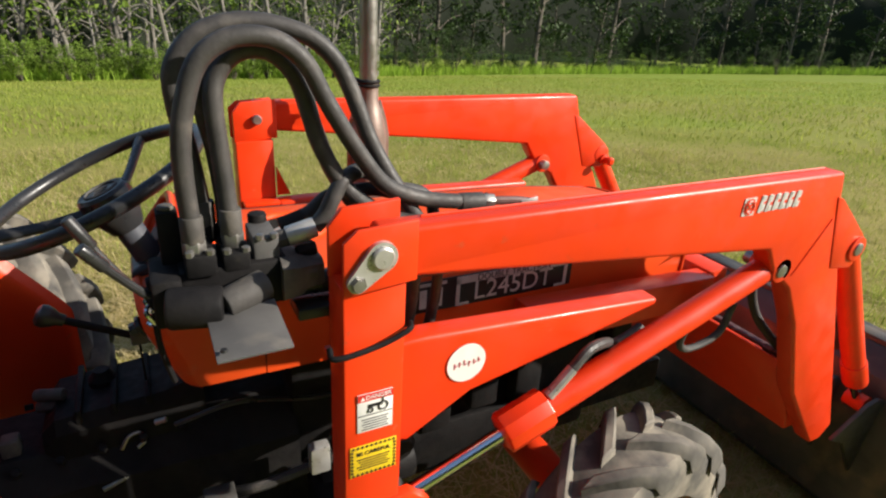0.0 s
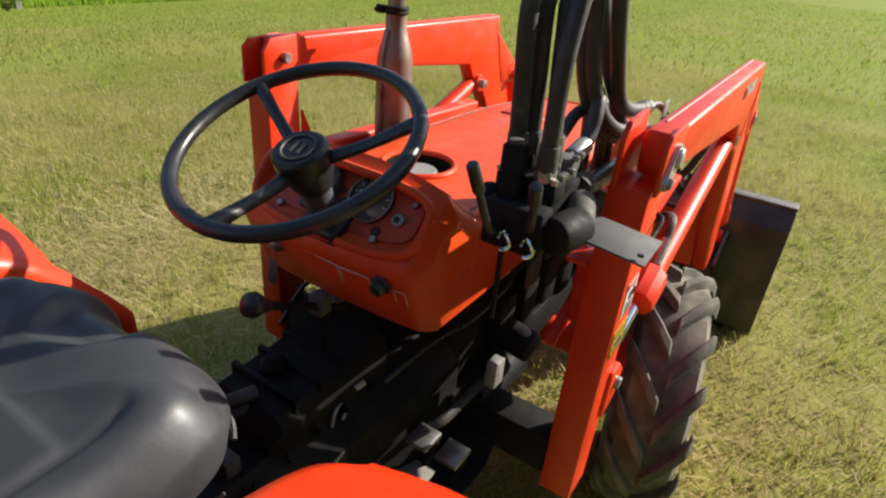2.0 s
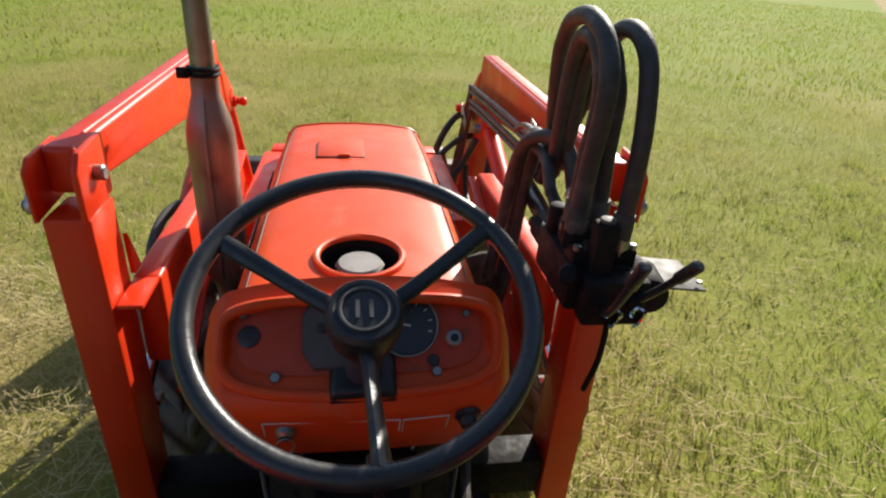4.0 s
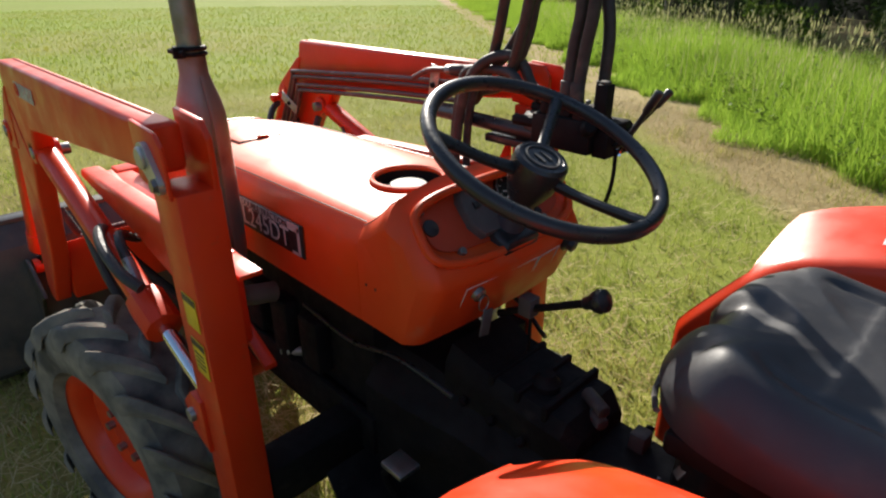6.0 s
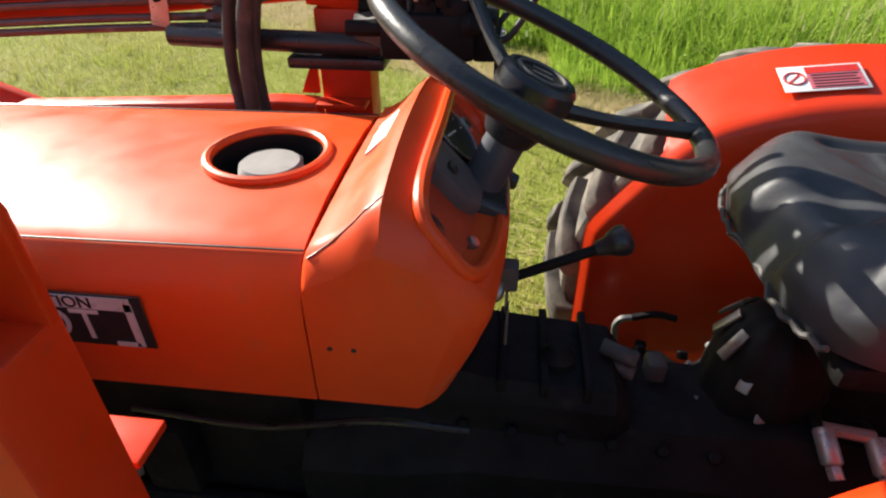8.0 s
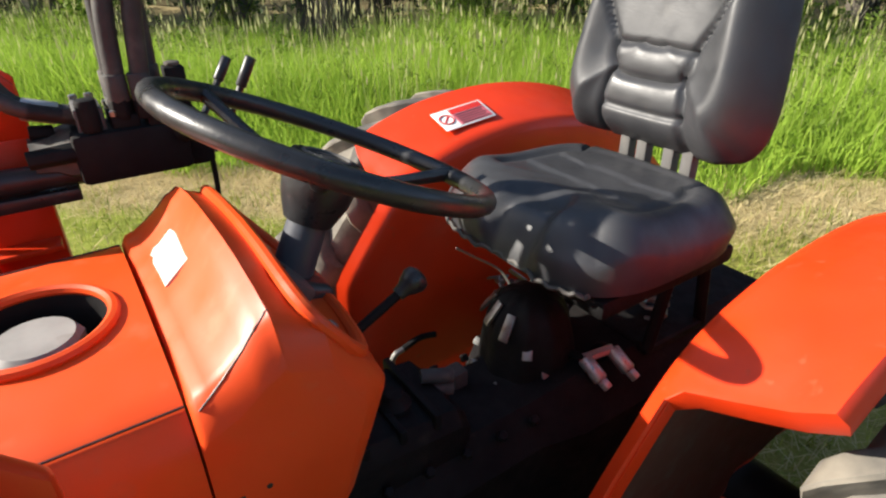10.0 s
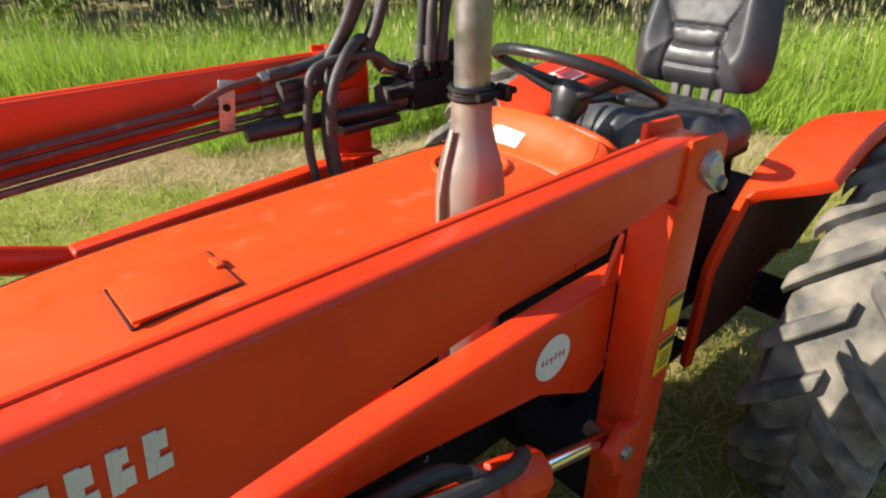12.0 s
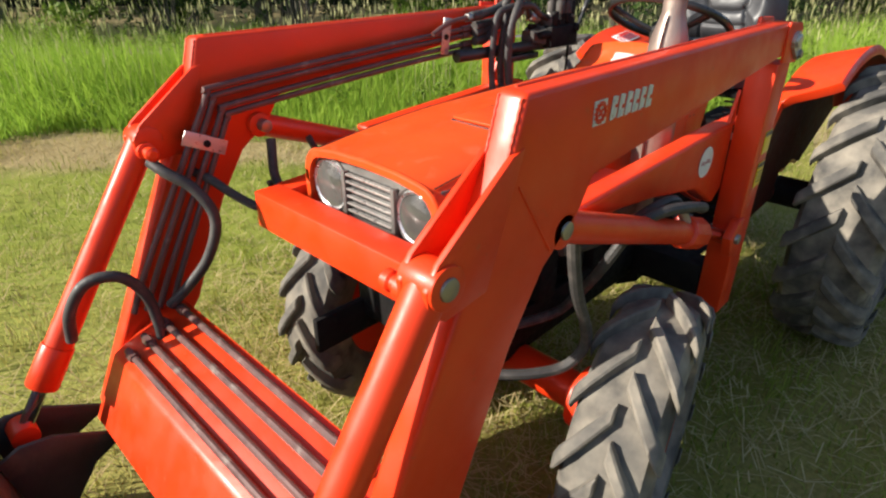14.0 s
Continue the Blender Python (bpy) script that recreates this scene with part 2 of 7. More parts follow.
def soften(bm, width, segs=2, angle=30):
    bm.normal_update()
    es = [e for e in bm.edges if len(e.link_faces) == 2 and e.calc_face_angle(0) > radians(angle)]
    if es:
        bmesh.ops.bevel(bm, geom=es, offset=width, segments=segs, profile=0.5, affect="EDGES", clamp_overlap=True)
    return bm


def box(x0, x1, y0, y1, z0, z1, r=0.0, segs=2, bm=None):
    b = bmesh.new()
    bmesh.ops.create_cube(b, size=1)
    for v in b.verts:
        v.co = Vector(((x0 + x1) / 2 + v.co.x * (x1 - x0), (y0 + y1) / 2 + v.co.y * (y1 - y0), (z0 + z1) / 2 + v.co.z * (z1 - z0)))
    if r:
        soften(b, r, segs)
    return join(bm, b)


def join(bm, b):
    if bm is None:
        return b
    me = bpy.data.meshes.new("tmp")
    b.to_mesh(me)
    b.free()
    bm.from_mesh(me)
    bpy.data.meshes.remove(me)
    return bm


def prism(pts, y0, y1, r=0.0, segs=2, bm=None):
    """A side profile of (x, z) drawn out from y0 to y1."""
    b = bmesh.new()
    lo = [b.verts.new((x, y0, z)) for x, z in pts]
    hi = [b.verts.new((x, y1, z)) for x, z in pts]
    n = len(pts)
    b.faces.new(lo)
    b.faces.new(hi[::-1])
    for i in range(n):
        b.faces.new((lo[i], hi[i], hi[(i + 1) % n], lo[(i + 1) % n]))
    bmesh.ops.recalc_face_normals(b, faces=b.faces)
    if r:
        soften(b, r, segs)
    return join(bm, b)


def spline(pts, step=6):
    """A smooth line through the points."""
    P = [Vector(p) for p in pts]
    P = [2 * P[0] - P[1]] + P + [2 * P[-1] - P[-2]]
    out = []
    for i in range(1, len(P) - 2):
        a, b, c, d = P[i - 1:i + 3]
        for k in range(step):
            t = k / step
            out.append(0.5 * (2 * b + (c - a) * t + (2 * a - 5 * b + 4 * c - d) * t * t + (3 * b - a - 3 * c + d) * t ** 3))
    out.append(P[-2])
    return out


def sweep(pts, r, n=12, bm=None, smooth=True, closed=False, radii=None, flat=1.0):
    """A round bar, tube or hose along a line."""
    b = bmesh.new()
    P = spline(pts) if smooth else [Vector(p) for p in pts]
    N = len(P)
    rings = []
    prev = None
    for i, p in enumerate(P):
        if closed:
            d = (P[(i + 1) % N] - P[i - 1]).normalized()
        else:
            d = (P[min(i + 1, N - 1)] - P[max(i - 1, 0)]).normalized()
        if prev is None:
            u = d.orthogonal().normalized()
        else:
            u = (prev - d * prev.dot(d)).normalized()
        prev = u
        w = d.cross(u)
        rr = radii[i] if radii else r
        rings.append([b.verts.new(p + rr * (math.cos(2 * math.pi * k / n) * u + flat * math.sin(2 * math.pi * k / n) * w)) for k in range(n)])
    for i in range(N if closed else N - 1):
        a, c = rings[i], rings[(i + 1) % N]
        for k in range(n):
            b.faces.new((a[k], a[(k + 1) % n], c[(k + 1) % n], c[k]))
    if not closed:
        b.faces.new(rings[0][::-1])
        b.faces.new(rings[-1])
    return join(bm, b)


def rod(p, q, r, n=16, bm=None, r2=None, bev=0.0):
    b = bmesh.new()
    p, q = Vector(p), Vector(q)
    d = (q - p)
    u = d.normalized().orthogonal().normalized()
    w = d.normalized().cross(u)
    rings = []
    for c, rr in ((p, r), (q, r if r2 is None else r2)):
        rings.append([b.verts.new(c + rr * (math.cos(2 * math.pi * k / n) * u + math.sin(2 * math.pi * k / n) * w)) for k in range(n)])
    for k in range(n):
        b.faces.new((rings[0][k], rings[0][(k + 1) % n], rings[1][(k + 1) % n], rings[1][k]))
    b.faces.new(rings[0][::-1])
    b.faces.new(rings[1])
    if bev:
        bmesh.ops.recalc_face_normals(b, faces=b.faces)
        soften(b, bev, 2, 50)
    return join(bm, b)


def lathe(profile, p, axis, n=32, bm=None):
    """Turns (distance along the axis, radius) about the axis from p."""
    b = bmesh.new()
    p, d = Vector(p), Vector(axis).normalized()
    u = d.orthogonal().normalized()
    w = d.cross(u)
    rings = [[b.verts.new(p + d * h + max(r, 1e-4) * (math.cos(2 * math.pi * k / n) * u + math.sin(2 * math.pi * k / n) * w)) for k in range(n)]
             for h, r in profile]
    for a, c in zip(rings, rings[1:]):
        for k in range(n):
            b.faces.new((a[k], a[(k + 1) % n], c[(k + 1) % n], c[k]))
    b.faces.new(rings[0][::-1])
    b.faces.new(rings[-1])
    return join(bm, b)


def slab(o, u, v, w, h, t, r=0.0, bm=None):
    """A thin plate centred on o, w along u and h along v."""
    o, u, v = Vector(o), Vector(u).normalized(), Vector(v).normalized()
    nn = u.cross(v).normalized()
    b = bmesh.new()
    bmesh.ops.create_cube(b, size=1)
    for c in b.verts:
        c.co = o + u * c.co.x * w + v * c.co.y * h + nn * c.co.z * t
    if r:
        soften(b, r, 2)
    return join(bm, b)


def lettering(body, o, u, v, size, mat, parent, name="lettering", label=""):
    """Raised letters of the built-in font, centred on o and reading along u."""
    cu = bpy.data.curves.new("letters", "FONT")
    cu.body, cu.size, cu.align_x, cu.align_y, cu.extrude = body, size, "CENTER", "CENTER", 0.0004
    tmp = new("letters", cu)
    me = bpy.data.meshes.new_from_object(tmp.evaluated_get(bpy.context.evaluated_depsgraph_get()))
    bpy.data.objects.remove(tmp)
    o, u, v = Vector(o), Vector(u).normalized(), Vector(v).normalized()
    m = Matrix((u, v, u.cross(v))).transposed().to_4x4()
    me.transform(Matrix.Translation(o) @ m)
    me.materials.clear()
    me.materials.append(mat)
    ob = new(name, me)
    ob.parent = parent
    if label:
        tagged(ob, label)
    return ob


def mesh_thing(name, verts, faces, mat, label="", category="", kind="", smooth=False):
    me = bpy.data.meshes.new(name)
    me.from_pydata(verts, [], faces)
    me.materials.append(mat)
    if smooth:
        finish(me, 60)
    return tagged(new(name, me), label, category, "", kind)


# ---- ground ----
def height(x, y):
    """Level round the tractor, falling gently away beyond its left side."""
    s = np.clip(np.asarray(y, float) - 1.5, 0, 45)
    fall = -0.112 * s * s / (s + 3.0)
    return fall + 0.012 * np.sin(1.7 * np.asarray(x) + 0.6) * np.cos(2.1 * np.asarray(y)) + 0.006 * np.sin(6.1 * np.asarray(x)) * np.sin(5.3 * np.asarray(y) + 1)


def build_ground():
    k = np.linspace(-1, 1, 181)
    ax = np.sinh(k * 5.2) / np.sinh(5.2) * 900
    X, Y = np.meshgrid(ax + 1.2, ax, indexing="ij")
    Z = height(X, Y)
    n = len(ax)
    verts = np.stack([X, Y, Z], -1).reshape(-1, 3).tolist()
    faces = [(i * n + j, (i + 1) * n + j, (i + 1) * n + j + 1, i * n + j + 1) for i in range(n - 1) for j in range(n - 1)]
    return mesh_thing("ground", verts, faces, M_FIELD, "mown yellow-green hay field sloping gently to distant woods", "ground", "structure", True)


build_ground()


# ---- tractor ----
tractor = thing("tractor", "orange compact farm tractor with black vinyl seat standing on mown grass", "tractor")


def loft(sections, bm=None, cap=True):
    """Joins rings with the same number of corners into one skin."""
    b = bmesh.new()
    rings = [[b.verts.new(p) for p in s] for s in sections]
    n = len(rings[0])
    for a, c in zip(rings, rings[1:]):
        for k in range(n):
            b.faces.new((a[k], a[(k + 1) % n], c[(k + 1) % n], c[k]))
    if cap:
        b.faces.new(rings[0][::-1])
        b.faces.new(rings[-1])
    return join(bm, b)


HOOD_FRONT, HOOD_BACK = 2.045, 0.968


def hood_top(x):
    """Height of the hood's middle line."""
    f = (x - HOOD_BACK) / (HOOD_FRONT - HOOD_BACK)
    return 1.084 - 0.017 * f - 0.141 * max(0, f - 0.62) ** 1.6


def hood_half(x):
    f = (x - HOOD_BACK) / (HOOD_FRONT - HOOD_BACK)
    return 0.212 + 0.004 * f


def hood_section(x, low=0.882, inset=0.0):
    """Half ring from the left lower edge over the top to the right."""
    h, w = hood_top(x) - inset, hood_half(x) - inset
    half = [(w, low), (w, low + 0.06), (w, h - 0.085), (w - 0.003, h - 0.06), (w - 0.01, h - 0.04), (w - 0.022, h - 0.024), (w - 0.036, h - 0.015),
            (w - 0.06, h - 0.010), (w * 0.45, h - 0.003), (0, h)]
    return [(x, y, z) for y, z in half] + [(x, -y, z) for y, z in half[-2::-1]]


def build_hood():
    xs = list(np.linspace(HOOD_BACK, 1.9, 24)) + [1.95, 2.0, 2.03, HOOD_FRONT]
    b = bmesh.new()
    outer = [[b.verts.new(p) for p in hood_section(x, 0.882 + 0.03 * (x > 1.99))] for x in xs]
    inner = [[b.verts.new(p) for p in hood_section(x, 0.882 + 0.03 * (x > 1.99), 0.012)] for x in xs]
    n = len(outer[0])
    cx, cy, rr = 1.07, 0.0, 0.072
    for grid, flip in ((outer, 1), (inner, 0)):
        for i in range(len(xs) - 1):
            for k in range(n - 1):
                q = (grid[i][k], grid[i + 1][k], grid[i + 1][k + 1], grid[i][k + 1])
                b.faces.new(q if flip else q[::-1])
    for i in (0, len(xs) - 1):
        for k in range(n - 1):
            b.faces.new((outer[i][k], outer[i][k + 1], inner[i][k + 1], inner[i][k]))
    for k in (0, n - 1):
        for i in range(len(xs) - 1):
            b.faces.new((outer[i][k], inner[i][k], inner[i + 1][k], outer[i + 1][k]))
    hood = part("hood", b, M_HOOD, tractor, "faded orange sheet-metal hood with worn paint", 40)
    # round opening for the filler, cut through the skin
    cut = rod((cx, cy, 0.9), (cx, cy, 1.3), rr, 40)
    me = bpy.data.meshes.new("cut")
    bmesh.ops.recalc_face_normals(cut, faces=cut.faces)
    cut.to_mesh(me)
    cut.free()
    tool = new("cut", me)
    mod = hood.modifiers.new("hole", "BOOLEAN")
    mod.object, mod.operation, mod.solver = tool, "DIFFERENCE", "EXACT"
    bpy.context.view_layer.update()
    done = bpy.data.meshes.new_from_object(hood.evaluated_get(bpy.context.evaluated_depsgraph_get()))
    hood.modifiers.clear()
    hood.data = done
    bpy.data.objects.remove(tool)
    # rolled rim, well and cap
    zt = hood_top(cx)
    ring = [(cx + (rr + 0.003) * math.cos(a), cy + (rr + 0.003) * math.sin(a), zt + 0.001) for a in np.linspace(0, 2 * math.pi, 40, endpoint=False)]
    part("filler_rim", sweep(ring, 0.0065, 8, smooth=False, closed=True), M_HOOD, hood, "rolled orange rim round the filler opening")
    part("filler_well", lathe([(0, 0.069), (0.001, 0.0745), (0.075, 0.0745), (0.075, 0.071), (0.004, 0.066)], (cx, cy, zt - 0.078), (0, 0, 1), 40), M_IRON, hood,
         "dark well under the filler opening")
    capb = lathe([(0, 0.03), (0.02, 0.034), (0.024, 0.041), (0.034, 0.042), (0.04, 0.037), (0.041, 0.0)], (cx, cy, zt - 0.05), (0, 0, 1), 24)
    for v in capb.verts:
        d = Vector((v.co.x - cx, v.co.y - cy))
        if d.length > 0.0385:
            f = 1 + 0.045 * math.cos(8 * math.atan2(d.y, d.x))
            v.co.x, v.co.y = cx + d.x * f, cy + d.y * f
    part("filler_cap", capb, M_CAP, hood, "grey plastic filler cap")
    # pressed inspection hatch with a finger slot
    zz = hood_top(1.69)
    part("hatch", slab((1.685, 0.04, zz + 0.0012), (1, 0, 0), (0, 1, 0), 0.145, 0.118, 0.006, 0.0015), M_HOOD, hood, "thin hinged hatch set in the hood")
    edge = bmesh.new()
    for p, q in (((1.611, -0.02), (1.76, -0.02)), ((1.76, -0.02), (1.76, 0.1)), ((1.76, 0.1), (1.611, 0.1)), ((1.611, 0.1), (1.611, -0.02))):
        rod((*p, hood_top(p[0]) - 0.002 * abs(p[1]) / 0.1 + 0.0004), (*q, hood_top(q[0]) - 0.002 * abs(q[1]) / 0.1 + 0.0004), 0.0018, 6, edge)
    part("hatch_gap", edge, M_INK, hood, "dark gap round the hatch")
    part("hatch_catch", slab((1.618, 0.03, hood_top(1.62) + 0.005), (0, 1, 0), (1, 0, 0), 0.03, 0.014, 0.006, 0.002), M_HOOD, hood)
    # lines where the side sheets meet the top sheet and the cowl
    for s in (1, -1):
        pts = [(x, s * (hood_half(x) - 0.03), hood_top(x) - 0.0165) for x in np.linspace(HOOD_BACK, HOOD_FRONT - 0.02, 16)]
        part("side_seam", sweep(pts, 0.0013, 6), M_INK, hood, "dark seam along the hood edge")
    # decal strips on both sides
    for s in (1, -1):
        y = s * (hood_half(1.4) + 0.0016)
        strip = part("model_strip", box(1.14, 1.665, y - 0.001, y + 0.001, 0.945, 1.018, 0.0008, 1), M_INK, hood, "black and silver model strip on the hood side")
        y2 = y + s * 0.0018
        u = Vector((-s, 0, 0))
        fr = bmesh.new()
        x0, x1 = (1.152, 1.43) if s > 0 else (1.36, 1.65)
        slab(((x0 + x1) / 2, y2, 1.0065), u, (0, 0, 1), x1 - x0, 0.017, 0.0012, 0, fr)
        for xe, sg in ((x0, 1), (x1, -1)):
            slab((xe + sg * 0.004, y2, 0.978), u, (0, 0, 1), 0.009, 0.06, 0.0012, 0, fr)
            slab((xe + sg * 0.018, y2, 0.950), u, (0, 0, 1), 0.028, 0.006, 0.0012, 0, fr)
        part("silver_border", fr, M_SILVER, strip)
        lettering("L245DT", ((x0 + x1) / 2, y2 + s * 0.0008, 0.974), u, (0, 0, 1), 0.062 if s < 0 else 0.06, M_SILVER, strip)
        lettering("DOUBLE TRACTION", ((x0 + x1) / 2, y2 + s * 0.0014, 1.0065), u, (0, 0, 1), 0.021, M_INK, strip)
        bars = bmesh.new()
        for i, wd in enumerate((0.018, 0.022, 0.016, 0.02)):
            xx = (1.215 + 0.034 * i) if s < 0 else (1.475 + 0.034 * i)
            slab((xx, y2, 0.977), u, (0, 0, 1), wd, 0.042, 0.0012, 0, bars)
        slab((1.266 if s < 0 else 1.526, y2, 1.009), u, (0, 0, 1), 0.14, 0.007, 0.0012, 0, bars)
        part("maker_marks", bars, M_SILVER, strip, "silver block marks")
    return hood


hood = build_hood()


# sunk plane of the sloped instrument panel: x at z = 1.03 and its slope
PANEL_X, PANEL_SLOPE = 0.79, 0.9


def build_cowl():
    """The housing behind the hood that holds the instrument panel: high in the middle, lower at its shoulders."""
    ys = [0.213, 0.212, 0.2095, 0.205, 0.198, 0.189, 0.183, 0.176, 0.15, 0.1, 0.05, 0.0]
    ys = ys + [-y for y in ys[-2::-1]]
    secs = []
    for y in ys:
        q = abs(y) / 0.212
        crest = 1.154 - 0.033 * q ** 2.6 - 0.03 * max(0, (q - 0.86) / 0.14) ** 2
        rnd = max(0.0, (q - 0.86) / 0.14) ** 2
        front = 1.083 - 0.03 * max(0, (q - 0.86) / 0.14) ** 2 - 0.006 * q * q
        # the shoulders sweep forward in plan
        back = 0.03 * rnd + 0.016 * q * q - 0.003
        def rim(z):
            return 0.776 + 0.1 * (z - 1.03) / 0.136 + back * (1.0 - 4.0 * (z - 1.03))
        # the instrument panel lies sunk behind the raised rim
        sunk = abs(y) < 0.18
        def pan(z):
            return max(PANEL_X + PANEL_SLOPE * (z - 1.03) + 0.006, rim(z) + 0.003) if sunk else rim(z)
        zt = max(crest - 0.024, 1.056)
        zm = 0.5 * (zt + 1.043)
        prof = [(0.9655, 0.884), (0.9655, 0.95), (0.9655, front - 0.012), (0.959, front), (0.947, front + 0.004), (0.93, front + 0.27 * (crest - front)), (0.912, front + 0.57 * (crest - front)), (0.900, front + 0.80 * (crest - front)), (0.893, crest - 0.007),
                (0.884, crest), (min(0.880, 0.876 + back * 0.35), crest - 0.006), (rim(crest - 0.02), crest - 0.02), (pan(zt), zt), (pan(zm), zm), (pan(1.043), 1.043), (rim(1.037), 1.037), (0.776 + back, 1.03), (0.766 + back, 1.012),
                (0.768 + back, 1.0), (0.786 + back, 0.95), (0.814 + back * 0.7, 0.893), (0.820 + back * 0.7, 0.884)]
        secs.append([(x, y, z) for x, z in prof])
    bm = loft(secs)
    cowl = part("cowl", bm, M_HOOD, tractor, "orange dash cowl with rounded corners", 50)
    # crease from the hood joint up over the shoulder to the panel bead
    for sg in (1, -1):
        line = []
        for f in np.linspace(0, 1, 15):
            k, i = 4.0 + 2.9 * f, 3.0 + 6.2 * f
            k0, i0 = int(k), int(i)
            fk, fi = k - k0, i - i0
            p = [Vector(secs[k0 + dk][i0 + di]) * ((fk if dk else 1 - fk) * (fi if di else 1 - fi)) for dk in (0, 1) for di in (0, 1)]
            p = p[0] + p[1] + p[2] + p[3]
            line.append((p.x, sg * (p.y + 0.0002), p.z + 0.0004))
        part("cowl_seam", sweep(line, 0.0009, 6), M_INK, cowl, "thin dark crease over the cowl's shoulder")
    return cowl


cowl = build_cowl()


PU = Vector((0, -1, 0))
PV = Vector((PANEL_SLOPE, 0, 1)).normalized()
PN = PU.cross(PV).normalized()
if PN.x > 0:
    PN = -PN


def on_panel(y, z):
    """A place on the panel at that side and height."""
    return Vector((PANEL_X + PANEL_SLOPE * (z - 1.03), y, z))


def on_rim(y, z):
    """A place on the raised rim round the panel."""
    return Vector((0.772 + 0.016 * (y / 0.212) ** 2 + 0.1 * (z - 1.03) / 0.136, y, z))


def build_panel():
    pts = []
    for i in range(44):
        a = 2 * math.pi * i / 44
        c, s = math.cos(a), math.sin(a)
        y = 0.168 * math.copysign(abs(c) ** 0.5, c)
        z = (0.034 if s > 0 else 0.040) * math.copysign(abs(s) ** 0.5, s)
        z += 0.005 * (1 - (y / 0.168) ** 2) if z > 0 else 0
        pts.append((y, 1.085 + z))
    b = bmesh.new()
    lo = [b.verts.new(on_panel(y, z) - PN * 0.012) for y, z in pts]
    hi = [b.verts.new(on_panel(y, z)) for y, z in pts]
    n = len(pts)
    for i in range(n):
        b.faces.new((lo[i], lo[(i + 1) % n], hi[(i + 1) % n], hi[i]))
    b.faces.new(hi)
    b.faces.new(lo[::-1])
    panel = part("instrument_panel", b, M_PANEL, cowl, "dull red-orange instrument panel plate")
    ring = [on_rim(y * 1.125, 1.086 + (z - 1.085) * 1.32) for y, z in pts]
    part("panel_bead", sweep(ring, 0.008, 10, smooth=False, closed=True), M_HOOD, cowl, "raised orange bead round the panel")
    # round gauge
    g = on_panel(-0.062, 1.093)
    gauge = part("gauge", lathe([(0, 0.045), (0.007, 0.045), (0.0085, 0.042), (0.006, 0.0405), (0.004, 0.0)], g, PN, 40), M_GAUGE, cowl,
                 "round black hour-meter gauge with chrome bezel")
    ring = [g + PN * 0.008 + 0.0435 * (math.cos(a) * PU + math.sin(a) * PV) for a in np.linspace(0, 2 * math.pi, 40, endpoint=False)]
    part("bezel", sweep(ring, 0.0017, 8, smooth=False, closed=True), M_STEEL, gauge)
    marks = bmesh.new()
    for i in range(9):
        a = radians(200 - 27 * i)
        d = math.cos(a) * PU + math.sin(a) * PV
        slab(g + PN * 0.0055 + d * 0.034, d, PN.cross(d), 0.006, 0.0015, 0.0006, 0, marks)
    part("dial_marks", marks, M_WHITE, gauge)
    nd = bmesh.new()
    d = math.cos(radians(165)) * PU + math.sin(radians(165)) * PV
    slab(g + PN * 0.007 + d * 0.012, d, PN.cross(d), 0.034, 0.0025, 0.0008, 0, nd)
    part("needle", nd, M_WHITE, gauge)
    # switches, plugs and nuts
    def disc(y, z, r, h, mat, name, label, parent=cowl, n=20):
        o = on_panel(y, z)
        return part(name, lathe([(-0.004, r), (h * 0.7, r), (h, r * 0.8), (h, 0.0)], o, PN, n), mat, parent, label)
    ks = disc(-0.129, 1.0785, 0.0125, 0.006, M_STEEL, "ignition_switch", "steel ignition switch ring")
    part("key_slot", lathe([(0.0055, 0.006), (0.0072, 0.006), (0.0072, 0)], on_panel(-0.129, 1.0785), PN, 12), M_INK, ks)
    disc(0.160, 1.108, 0.0065, 0.008, M_STEEL, "bolt", "", n=8)
    disc(-0.148, 1.104, 0.006, 0.006, M_STEEL, "bolt", "", n=8)
    disc(0.117, 1.045, 0.0075, 0.007, M_STEEL, "bolt", "", n=8)
    disc(-0.102, 1.045, 0.0075, 0.007, M_STEEL, "bolt", "", n=8)
    disc(0.153, 1.086, 0.015, 0.004, M_BLACK, "rubber_plug", "black rubber plug")
    disc(-0.098, 1.056, 0.0085, 0.004, M_BLACK, "rubber_plug", "small black rubber plug")
    # grey hand-throttle plate beside the column
    o = on_panel(0.046, 1.087)
    tb = bmesh.new()
    rings = []
    for h, k in ((-0.004, 1.0), (0.012, 1.0), (0.017, 0.93), (0.017, 0.0)):
        rings.append([tb.verts.new(o + PN * h + PU * (c * 0.036 * k) + PV * (d * 0.05 * k)) for c, d in ((1, .5), (.55, 1), (-.55, 1), (-1, .5), (-1, -.5), (-.55, -1), (.55, -1), (1, -.5))])
    for p, q in zip(rings[:2], rings[1:3]):
        for i in range(8):
            tb.faces.new((p[i], p[(i + 1) % 8], q[(i + 1) % 8], q[i]))
    tb.faces.new(rings[2])
    for vert in rings[3]:
        tb.verts.remove(vert)
    th = part("throttle_plate", tb, M_PLATE, cowl, "grey eight-sided throttle quadrant plate")
    # raised black square drawn for the plate's dark square hole
    part("throttle_hole", slab(o + PN * 0.019 - PU * 0.008 + PV * 0.006, PU, PV, 0.013, 0.013, 0.005, 0.001), M_INK, th)
    for y, z in ((0.003, 1.092), (-0.006, 1.078)):
        disc(y, z, 0.007, 0.003, M_INK, "rubber_plug", "small black rubber plug", n=12)
    # lower band: plate outlines, knob, labels
    LU, LV = Vector((0, -1, 0)), Vector((-0.042, 0, 0.105)).normalized()
    LN = LU.cross(LV)
    if LN.x > 0:
        LN = -LN
